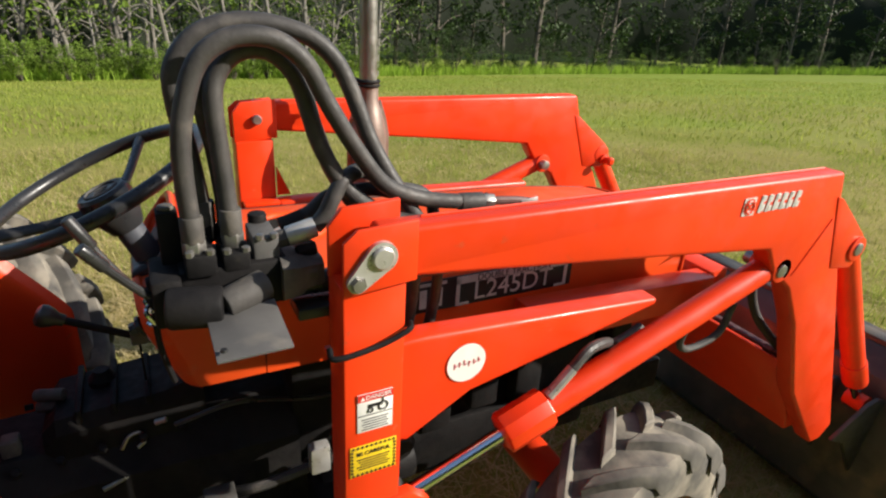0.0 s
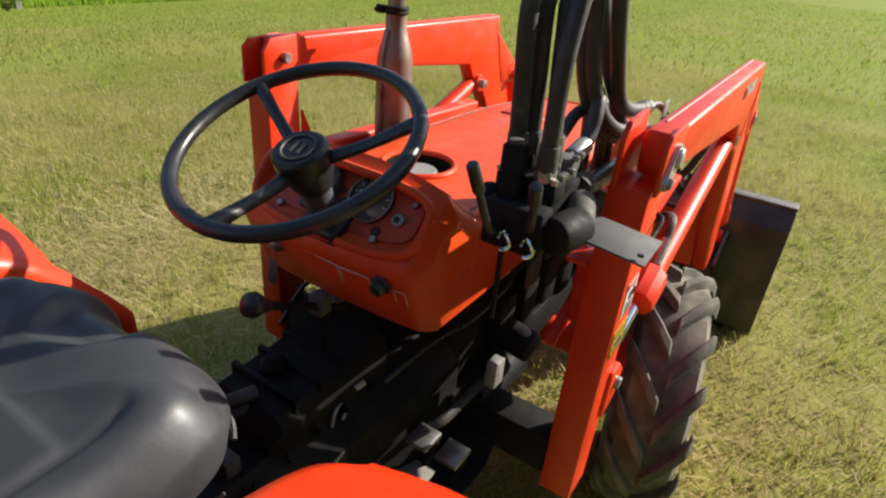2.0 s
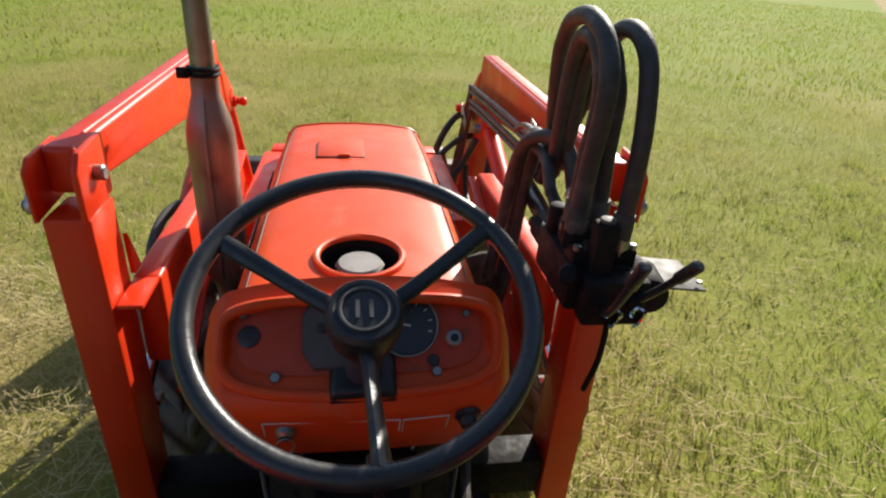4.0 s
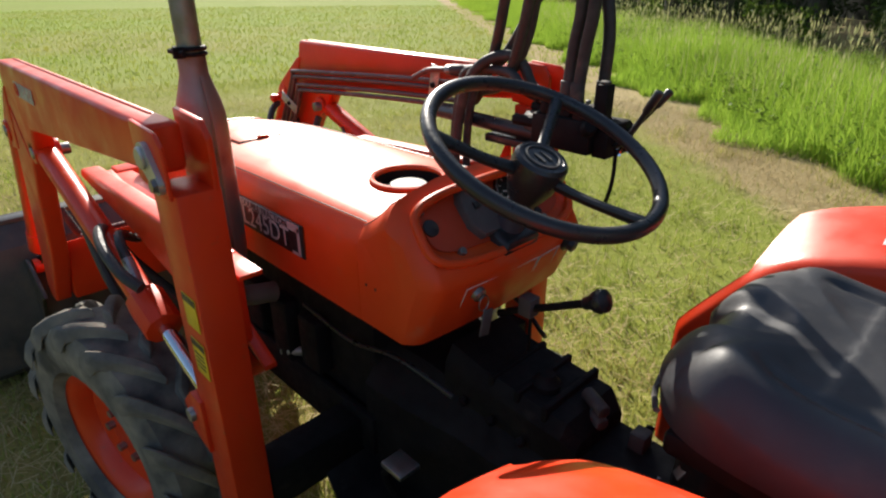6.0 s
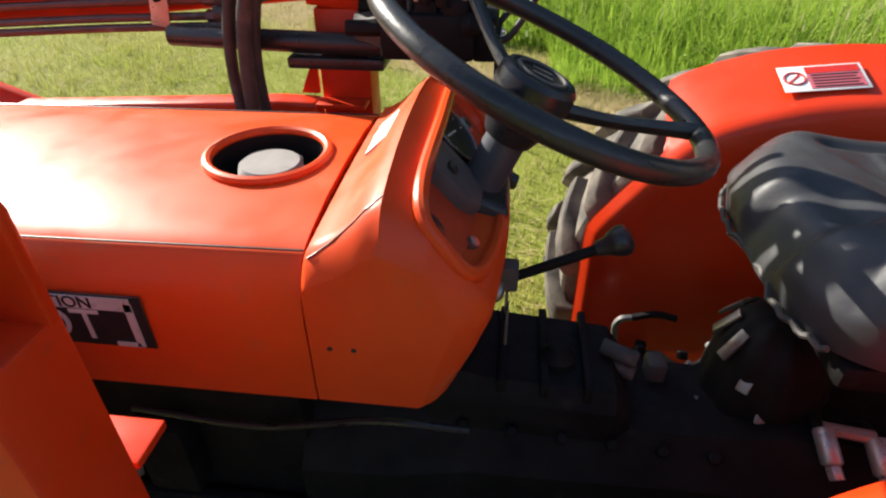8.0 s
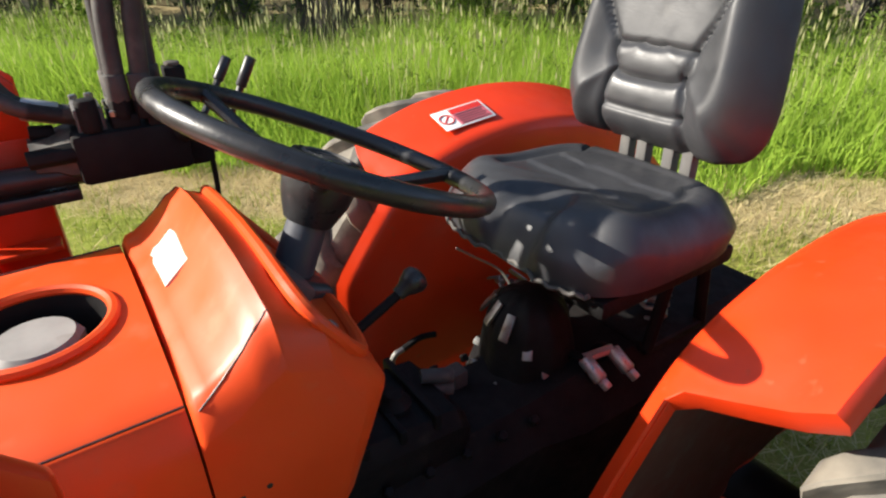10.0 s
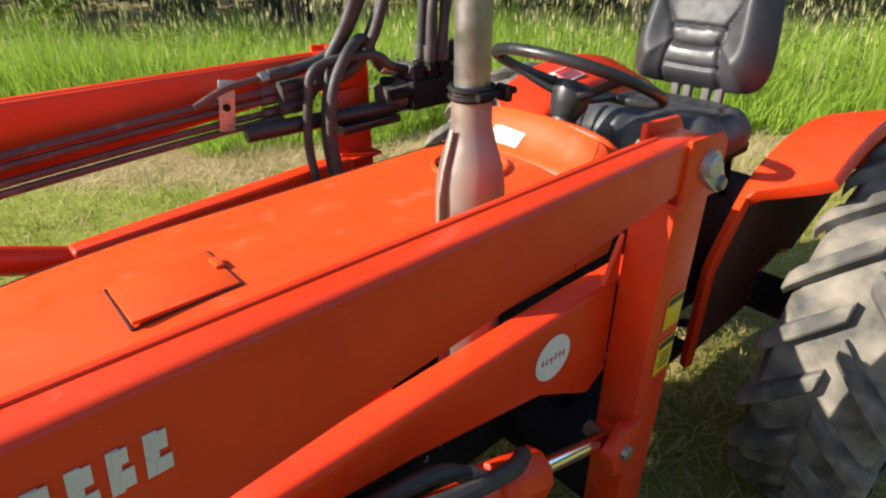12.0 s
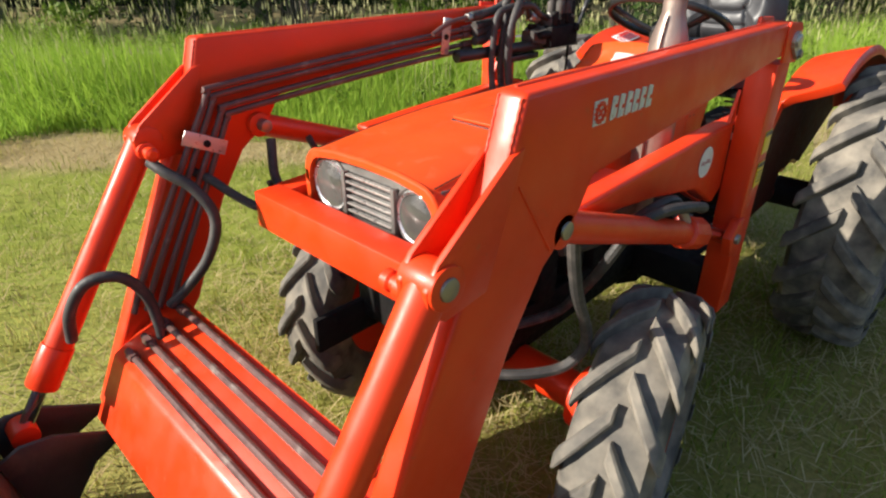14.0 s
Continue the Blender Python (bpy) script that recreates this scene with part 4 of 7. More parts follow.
def build_running_gear():
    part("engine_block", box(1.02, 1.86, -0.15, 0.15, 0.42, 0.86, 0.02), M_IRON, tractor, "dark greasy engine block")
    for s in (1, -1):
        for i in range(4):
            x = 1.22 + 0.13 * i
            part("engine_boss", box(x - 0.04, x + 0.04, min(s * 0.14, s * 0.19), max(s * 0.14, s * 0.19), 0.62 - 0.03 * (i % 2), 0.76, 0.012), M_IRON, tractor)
    part("oil_filter", lathe([(0, 0.036), (0.01, 0.04), (0.09, 0.04), (0.1, 0.03), (0.1, 0)], (1.22, -0.17, 0.66), (0, -1, -0.15), 20), M_IRON, tractor, "dark cylindrical oil filter")
    for x, z in ((1.30, 0.80), (1.40, 0.84)):
        scr = part("air_screen", box(x - 0.035, x + 0.035, -0.205, -0.195, z - 0.035, z + 0.035, 0.003), M_PLATE, tractor, "grey perforated air screen")
        for i in range(5):
            for k in range(5):
                part("screen_hole", lathe([(0, 0.0042), (0.0008, 0.0042), (0.0008, 0)], (x - 0.026 + 0.013 * i, -0.2052, z - 0.026 + 0.013 * k), (0, -1, 0), 6), M_INK, scr)
    for x, z in ((1.30, 0.615), (1.335, 0.60)):
        part("fuel_fitting", rod((x, 0.15, z), (x + 0.03, 0.185, z + 0.005), 0.013, 12, bev=0.003), M_ZINC, tractor, "bright zinc fuel fitting on the engine")
    part("starter_motor", rod((1.06, -0.19, 0.55), (1.28, -0.19, 0.55), 0.05, 20, bev=0.008), M_IRON, tractor, "dark starter motor")
    part("radiator", box(1.88, 1.95, -0.18, 0.18, 0.55, 1.0, 0.008), M_IRON, tractor)
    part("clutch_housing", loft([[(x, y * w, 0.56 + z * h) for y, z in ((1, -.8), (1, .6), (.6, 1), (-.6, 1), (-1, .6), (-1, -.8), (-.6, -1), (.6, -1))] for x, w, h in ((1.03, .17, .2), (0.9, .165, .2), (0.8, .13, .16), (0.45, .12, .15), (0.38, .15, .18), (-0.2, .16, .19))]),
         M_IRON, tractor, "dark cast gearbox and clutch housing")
    part("side_bracket", box(1.03, 1.07, -0.262, -0.235, 0.645, 0.71, 0.004), M_ZINC, tractor, "bright bent steel bracket on the engine side")
    part("rear_axle", rod((0.13, -0.60, 0.525), (0.13, 0.60, 0.525), 0.06, 20, bev=0.01), M_IRON, tractor)
    part("front_axle", rod((1.66, -0.42, 0.40), (1.66, 0.42, 0.40), 0.05, 16), M_LOADER, tractor, "red-orange front axle housing")
    for s in (1, -1):
        part("axle_hub", lathe([(0, 0.05), (0.02, 0.085), (0.1, 0.085), (0.12, 0.06), (0.12, 0)], (1.66, s * 0.33, 0.40), (0, s, 0), 20), M_LOADER, tractor)
        part("side_frame", box(1.0, 2.1, min(s * 0.16, s * 0.18), max(s * 0.16, s * 0.18), 0.50, 0.60, 0.006), M_IRON, tractor)
        plate = part("floor_plate", prism([(0.45, 0.455), (1.0, 0.455), (1.03, 0.50), (1.03, 0.508), (0.995, 0.465), (0.45, 0.465)], min(s * 0.10, s * 0.285), max(s * 0.10, s * 0.285), 0.002), M_IRON, tractor, "dark steel foot plate with drilled holes")
        for i in range(5):
            for j in range(3):
                p = (0.53 + 0.045 * i + 0.02 * (j % 2), s * (0.13 + 0.045 * j), 0.466)
                part("tread_stud", lathe([(0, 0.007), (0.003, 0.006), (0.003, 0)], p, (0, 0, 1), 8), M_ZINC, plate)
    # bolt rows and ribs of the castings
    for k in range(9):
        x = 0.46 + 0.07 * k
        for s in (1, -1):
            part("case_bolt", lathe([(-0.004, 0.009), (0.007, 0.009), (0.009, 0.007), (0.009, 0)], (x, s * (0.10 + 0.006 * (k > 5)), 0.70 + 0.004 * k), (0, s * 0.6, 1), 6), M_IRON, tractor)
    for x in (0.64, 0.70, 0.76):
        part("cover_rib", box(x - 0.006, x + 0.006, -0.082, 0.082, 0.76, 0.797, 0.003), M_IRON, tractor)
    part("cover_cap", lathe([(0, 0.026), (0.012, 0.026), (0.018, 0.02), (0.03, 0.014), (0.03, 0)], (0.68, 0.02, 0.785), (0, 0, 1), 20), M_IRON, tractor)
    for s in (1, -1):
        part("fuel_line", sweep([(0.80, s * 0.14, 0.76), (0.92, s * 0.17, 0.80), (1.08, s * 0.165, 0.76), (1.25, s * 0.17, 0.78)], 0.005, 8), M_BLACK, tractor)
        part("step_stay", sweep([(0.52, s * 0.13, 0.5), (0.5, s * 0.2, 0.52), (0.47, s * 0.29, 0.55)], 0.012, 8), M_IRON, tractor)
    # pedals
    for y, x in ((-0.2, 0.86), (-0.27, 0.86), (0.22, 0.86)):
        ped = part("pedal", box(x - 0.03, x + 0.03, y - 0.026, y + 0.026, 0.60, 0.612, 0.004), M_STEEL, tractor, "worn steel foot pedal")
        part("pedal_arm", sweep([(x, y, 0.60), (x + 0.05, y, 0.55), (x + 0.04, y * 0.9, 0.47)], 0.009, 8), M_IRON, ped)
    # levers
    g = part("gear_lever", sweep([(0.83, -0.02, 0.858), (0.785, -0.02, 0.884), (0.72, -0.019, 0.918), (0.66, -0.018, 0.95), (0.622, -0.018, 0.97)], 0.0075, 10), M_IRON, tractor, "bent black gear lever with round knob")
    part("knob", lathe([(-0.012, 0.0105), (0.0, 0.012), (0.008, 0.017), (0.02, 0.0215), (0.03, 0.0195), (0.035, 0.012), (0.036, 0)], (0.634, -0.018, 0.964), (-0.87, 0, 0.48), 24), M_BLACK, g)
    part("lever_bracket", box(0.745, 0.775, -0.034, -0.004, 0.885, 0.925, 0.004), M_PLATE, tractor, "grey steel lever bracket under the dash")
    part("lever_stay", box(0.757, 0.761, -0.03, -0.022, 0.80, 0.885, 0.001), M_IRON, tractor)
    # valves, linkages and small fittings around the gearbox
    r0 = random.Random(5)
    for i in range(30):
        f = i / 29
        x, y, z = 0.23 + 0.11 * f + r0.uniform(-.03, .02), -0.28 + 0.25 * f, 0.70 + 0.05 * math.sin(3 * f) + r0.uniform(-.03, .025)
        k = i % 3
        if k == 0:
            part("pipe_fitting", rod((x, y, z), (x + r0.uniform(-.03, .03), y + 0.035, z + r0.uniform(-.02, .03)), 0.011, 6, bev=0.002), M_STEEL, tractor)
        elif k == 1:
            part("steel_plate", slab((x, y, z), (r0.uniform(-1, 1), 0.3, r0.uniform(-1, 1)), (0.2, 1, r0.uniform(-1, 1)), 0.05, 0.016, 0.005, 0.001), M_STEEL, tractor)
        else:
            part("bolt", rod((x, y, z), (x + 0.01, y + 0.02, z), 0.009, 6, bev=0.002), M_ZINC, tractor)
    for x, y in ((0.335, 0.085), (0.275, 0.095)):
        fit = part("pipe_fitting", rod((x, y, 0.768), (x - 0.006, y + 0.04, 0.742), 0.0135, 12, bev=0.004), M_ZINC, tractor, "bright zinc hydraulic fitting")
        part("fitting_nut", rod((x - 0.006, y + 0.04, 0.742), (x - 0.009, y + 0.055, 0.733), 0.010, 6, bev=0.001), M_ZINC, fit)
        part("pipe", sweep([(x, y, 0.765), (x, y - 0.03, 0.755), (x + 0.005, y - 0.045, 0.71), (x + 0.005, y - 0.05, 0.62)], 0.008, 8), M_IRON, tractor)
    part("fitting_bridge", rod((0.335, 0.085, 0.766), (0.275, 0.095, 0.768), 0.009, 8), M_ZINC, tractor)
    # ribbed cast cover standing on the lift housing, with a bolted flange
    cov = bmesh.new()
    rings = []
    for z, r in ((0.62, 0.098), (0.72, 0.094), (0.775, 0.089), (0.81, 0.08), (0.835, 0.067), (0.851, 0.048), (0.859, 0.026)):
        rings.append([(0.365 + (r + 0.0028 * math.cos(9 * a) + 0.0015 * math.cos(4 * a + z * 40)) * 0.9 * math.cos(a), -0.03 + (r + 0.0028 * math.cos(9 * a) + 0.0015 * math.cos(4 * a + z * 40)) * math.sin(a), z) for a in np.linspace(0, 2 * math.pi, 88, endpoint=False)])
    rv = [[cov.verts.new(p) for p in r] for r in rings]
    for a, c in zip(rv, rv[1:]):
        for k in range(88):
            cov.faces.new((a[k], a[(k + 1) % 88], c[(k + 1) % 88], c[k]))
    cov.faces.new(rv[-1])
    cover = part("lift_cover", cov, M_IRON, tractor, "ribbed greasy black cast cover on the lift housing")
    for k in range(9):
        a = radians(40 * k + 15)
        p = Vector((0.365 + 0.093 * math.cos(a), -0.03 + 0.103 * math.sin(a), 0.70))
        part("bolt", rod(p, p + Vector((0.012 * math.cos(a), 0.012 * math.sin(a), 0.004)), 0.009, 6, bev=0.001), M_ZINC, cover)
    # bright plates added in place of the sun flecks on the cover
    for k, (a0, z) in enumerate(((-95, 0.815), (-70, 0.82), (-45, 0.826), (-15, 0.825), (15, 0.815), (45, 0.79), (70, 0.75))):
        a = radians(a0)
        d = Vector((math.cos(a) * 0.9, math.sin(a), 0))
        part("steel_plate", slab(Vector((0.365, -0.03, z)) + d * 0.079, d.cross(Vector((0, 0, 1))), d * -0.6 + Vector((0, 0, 0.8)), 0.018, 0.05, 0.006, 0.0015), M_STEEL, cover, "bright steel plate that stands for a sun fleck on the cover")
    part("wire_rod", sweep([(0.41, -0.20, 0.885), (0.38, -0.185, 0.864), (0.33, -0.16, 0.828), (0.33, -0.115, 0.80)], 0.0025, 6), M_STEEL, tractor, "thin bright wire rod")
    for z in (0.79, 0.763):
        part("pipe_fitting", rod((0.565, 0.012, z), (0.615, -0.01, z + 0.004), 0.0125, 14, bev=0.003), M_CAST, tractor, "dull steel pipe fitting on the gearbox")
    part("pipe_block", box(0.505, 0.535, -0.06, -0.025, 0.695, 0.745, 0.005), M_CAST, tractor, "dusty grey pipe block")
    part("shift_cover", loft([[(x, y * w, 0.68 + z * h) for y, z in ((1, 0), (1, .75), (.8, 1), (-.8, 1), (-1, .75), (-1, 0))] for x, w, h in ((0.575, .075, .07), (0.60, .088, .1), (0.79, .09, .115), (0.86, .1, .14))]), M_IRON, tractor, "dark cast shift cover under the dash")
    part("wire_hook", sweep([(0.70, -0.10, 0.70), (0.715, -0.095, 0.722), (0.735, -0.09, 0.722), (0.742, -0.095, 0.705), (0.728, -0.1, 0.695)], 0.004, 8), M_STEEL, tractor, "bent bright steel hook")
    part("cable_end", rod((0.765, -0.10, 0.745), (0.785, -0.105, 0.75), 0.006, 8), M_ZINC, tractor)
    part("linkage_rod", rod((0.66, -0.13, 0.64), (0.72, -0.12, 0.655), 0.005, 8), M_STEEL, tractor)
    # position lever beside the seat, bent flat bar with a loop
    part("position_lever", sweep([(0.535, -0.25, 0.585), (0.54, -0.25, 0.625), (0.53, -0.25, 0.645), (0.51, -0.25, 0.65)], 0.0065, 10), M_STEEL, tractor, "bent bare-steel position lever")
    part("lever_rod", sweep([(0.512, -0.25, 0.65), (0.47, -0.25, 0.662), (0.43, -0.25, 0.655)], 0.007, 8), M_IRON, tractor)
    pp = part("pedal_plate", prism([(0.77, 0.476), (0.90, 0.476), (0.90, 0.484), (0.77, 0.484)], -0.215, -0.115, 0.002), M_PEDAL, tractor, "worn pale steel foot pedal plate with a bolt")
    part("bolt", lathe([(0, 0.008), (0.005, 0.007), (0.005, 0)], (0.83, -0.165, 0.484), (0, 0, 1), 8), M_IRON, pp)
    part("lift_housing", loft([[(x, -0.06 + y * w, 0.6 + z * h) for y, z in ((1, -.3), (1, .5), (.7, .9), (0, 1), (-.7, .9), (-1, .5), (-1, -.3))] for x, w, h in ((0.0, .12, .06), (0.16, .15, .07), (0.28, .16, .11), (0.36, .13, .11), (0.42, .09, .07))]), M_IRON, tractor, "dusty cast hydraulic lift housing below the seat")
    part("battery_cable", sweep([(1.09, -0.24, 0.66), (1.03, -0.22, 0.63), (0.97, -0.21, 0.612), (0.92, -0.20, 0.60), (0.88, -0.16, 0.57)], 0.011, 8), M_RUBBER, tractor, "grey rubber hose beside the engine")


build_running_gear()


def build_front():
    """Headlight panel with grille under the hood's lip."""
    x = HOOD_FRONT - 0.02
    pan = part("grille_panel", box(x - 0.05, x, -0.2, 0.2, 0.865, 1.02, 0.012), M_TRIM, tractor, "silver-grey grille panel between the headlights")
    for s in (1, -1):
        c = Vector((x - 0.012, s * 0.142, 0.948))
        lamp = part("headlight", lathe([(0.0, 0.062), (0.012, 0.062), (0.02, 0.058), (0.016, 0.052), (-0.02, 0.035), (-0.03, 0.0)], c, (1, 0, 0), 36), M_BOWL, tractor, "round headlight with clear ribbed glass and bright bowl")
        lens = part("lens", lathe([(0.012, 0.055), (0.017, 0.054), (0.026, 0.04), (0.031, 0.02), (0.032, 0.0)], c, (1, 0, 0), 36), M_GLASS, lamp, "clear headlight glass")
        lens.visible_shadow = False
        part("bulb", lathe([(-0.02, 0.01), (-0.005, 0.01), (0.002, 0)], c, (1, 0, 0), 12), M_WHITE, lamp)
        ring = [(c.x + 0.014, c.y + 0.066 * math.cos(a), c.z + 0.066 * math.sin(a)) for a in np.linspace(0, 6.283, 40, endpoint=False)]
        part("bezel", sweep(ring, 0.0035, 8, smooth=False, closed=True), M_TRIM, lamp)
    part("grille_recess", box(x, x + 0.003, -0.078, 0.078, 0.885, 0.995), M_INK, pan)
    for i in range(7):
        z = 0.892 + 0.0165 * i
        part("grille_bar", box(x + 0.002, x + 0.013, -0.078, 0.078, z - 0.0027, z + 0.0027, 0.0018), M_BARS, pan)
    for s in (1, -1):
        part("grille_post", box(x, x + 0.016, s * 0.08 - 0.006, s * 0.08 + 0.006, 0.883, 0.998, 0.003), M_TRIM, pan)
    part("grille_trim", box(x - 0.004, x + 0.014, -0.2, 0.2, 0.868, 0.878, 0.003), M_BARS, pan, "dull chrome lower trim strip")
    pts = [(HOOD_FRONT - 0.006, y, z) for _, y, z in hood_section(HOOD_FRONT, 0.9)]
    part("hood_lip", sweep(pts, 0.006, 8, smooth=False), M_HOOD, hood)


build_front()


def build_muffler():
    c = Vector((1.350, 0.288, 0))
    b = lathe([(0.80, 0.026), (0.86, 0.026), (0.90, 0.043), (0.93, 0.047), (1.19, 0.047), (1.215, 0.0455), (1.24, 0.041), (1.27, 0.032), (1.29, 0.0265), (1.335, 0.0255)], c, (0, 0, 1), 32)
    for s in (1, -1):
        prism([(c.x + s * 0.048, 0.9), (c.x + s * 0.058, 0.93), (c.x + s * 0.058, 1.2), (c.x + s * 0.05, 1.24), (c.x + s * 0.034, 1.29), (c.x + s * 0.03, 1.285), (c.x + s * 0.043, 1.23), (c.x + s * 0.045, 1.2)],
              c.y - 0.0025, c.y + 0.0025, 0.0, bm=b)
    m = part("muffler", b, M_MUFFLER, tractor, "upright bare-metal bottle muffler with heat-tinted seam", 40)
    pipe = lathe([(1.30, 0.0205), (1.30, 0.0225), (2.02, 0.0225), (2.02, 0.0205), (1.4, 0.0200)], c, (0, 0, 1), 24)
    part("exhaust_pipe", pipe, M_STEEL, m, "straight grey exhaust stack pipe")
    ring = [c + Vector((0.027 * math.cos(a), 0.027 * math.sin(a), 1.332)) for a in np.linspace(0, 6.283, 28, endpoint=False)]
    cl = bmesh.new()
    for dz in (-0.005, 0.005):
        sweep([p + Vector((0, 0, dz)) for p in ring], 0.0042, 6, cl, smooth=False, closed=True)
    rod(c + Vector((0.02, 0.03, 1.332)), c + Vector((-0.045, 0.03, 1.332)), 0.005, 8, cl)
    box(c.x - 0.03, c.x - 0.02, c.y + 0.02, c.y + 0.042, 1.322, 1.342, 0.002, 1, cl)
    part("pipe_clamp", cl, M_IRON, m, "rusty saddle clamp with bolt")
    part("manifold_pipe", sweep([tuple(c + Vector((0, 0, 0.84))), tuple(c + Vector((0, -0.02, 0.80))), tuple(c + Vector((0, -0.1, 0.78)))], 0.024, 14), M_MUFFLER, m)


build_muffler()


# ---- front loader ----
loader = thing("front_loader", "red-orange front loader with bucket mounted on the tractor", "loader")
ARM = [(1.085, 1.266), (2.152, 1.262), (2.176, 1.185), (2.25, 1.04), (2.37, 0.80), (2.54, 0.45), (2.50, 0.405), (2.455, 0.405), (2.265, 0.64), (2.155, 0.88), (2.082, 0.99),
       (2.0, 1.05), (1.965, 1.105), (1.63, 1.14), (1.15, 1.187), (1.085, 1.19)]
ARM_IN, ARM_OUT = 0.426, 0.477


def yy(s, a, b):
    return (a, b) if s > 0 else (-b, -a)


def logo(par, s):
    """Gear badge and block marks on the arm's outer face."""
    y = s * (ARM_OUT + 0.0012)
    u = Vector((-s, 0, 0))
    base = (1.852, 1.205)
    b = part("badge", slab((base[0] + (0 if s > 0 else 0), y, base[1]), u, (0, 0, 1), 0.035, 0.037, 0.0012, 0), M_SILVER, par, "square silver badge with gear ring")
    if s > 0:
        b.location = (0.121, 0, 0.002)
    y2 = y + s * 0.0011
    ring = [(base[0] + 0.0118 * math.cos(a), y2, base[1] + 0.0118 * math.sin(a)) for a in np.linspace(0, 6.283, 24, endpoint=False)]
    g = sweep(ring, 0.0022, 5, smooth=False, closed=True)
    for i in range(14):
        a = 2 * math.pi * i / 14
        d = Vector((math.cos(a), 0, math.sin(a)))
        slab(Vector((base[0], y2, base[1])) + d * 0.0148, d, d.cross(Vector((0, 1, 0))), 0.0045, 0.004, 0.0012, 0, g)
    slab((base[0], y2, base[1]), (1, 0, 1), (-1, 0, 1), 0.022, 0.004, 0.0012, 0, g)
    slab((base[0], y2 + s * 0.0005, base[1]), (1, 0, -1), (1, 0, 1), 0.015, 0.004, 0.0012, 0, g)
    part("gear_ring", g, M_LOADER, b)
    x = base[0]
    for i, w in enumerate((0.021, 0.02, 0.021, 0.021, 0.019, 0.021)):
        cx = 1.888 + 0.0222 * i if s < 0 else 1.936 - 0.0225 * i
        m = bmesh.new()
        skew = Vector((-s * 0.12, 0, 1)).normalized()
        slab((cx, y, 1.207), u, skew, w * 0.42, 0.036, 0.0012, 0, m)
        slab((cx + u.x * w * 0.28, y + s * 0.0004, 1.207 + (0.009 if i % 2 else -0.008)), u, skew, w * 0.5, 0.015, 0.0012, 0, m)
        slab((cx + u.x * w * 0.26, y + s * 0.0008, 1.207 + (-0.011 if i % 2 else 0.011)), u, skew, w * 0.5, 0.012, 0.0012, 0, m)
        part("block_mark", m, M_SILVER, par)


def round_decal(par, s):
    y = s * 0.4035
    d = part("round_decal", lathe([(0, 0.0395), (0.0012, 0.0395), (0.0012, 0)], (1.283, y, 0.945), (0, s, 0), 40), M_WHITE, par, "round white decal with faded pink marks")
    m = bmesh.new()
    for i in range(6):
        cx = 1.283 + (i - 2.5) * 0.0098
        slab((cx, y + s * 0.0018, 0.945 + 0.002 * ((i * 7) % 3 - 1)), (1, 0, 0), (0, 0, 1), 0.0022, 0.011, 0.0008, 0, m)
        if i % 2 == 0:
            slab((cx + 0.003, y + s * 0.0018, 0.943), (1, 0, 0.6), (-0.6, 0, 1), 0.006, 0.0018, 0.0008, 0, m)
        else:
            slab((cx + 0.0015, y + s * 0.0018, 0.946), (1, 0, -0.3), (0.3, 0, 1), 0.006, 0.0018, 0.0008, 0, m)
    part("faded_marks", m, M_PINK, d)


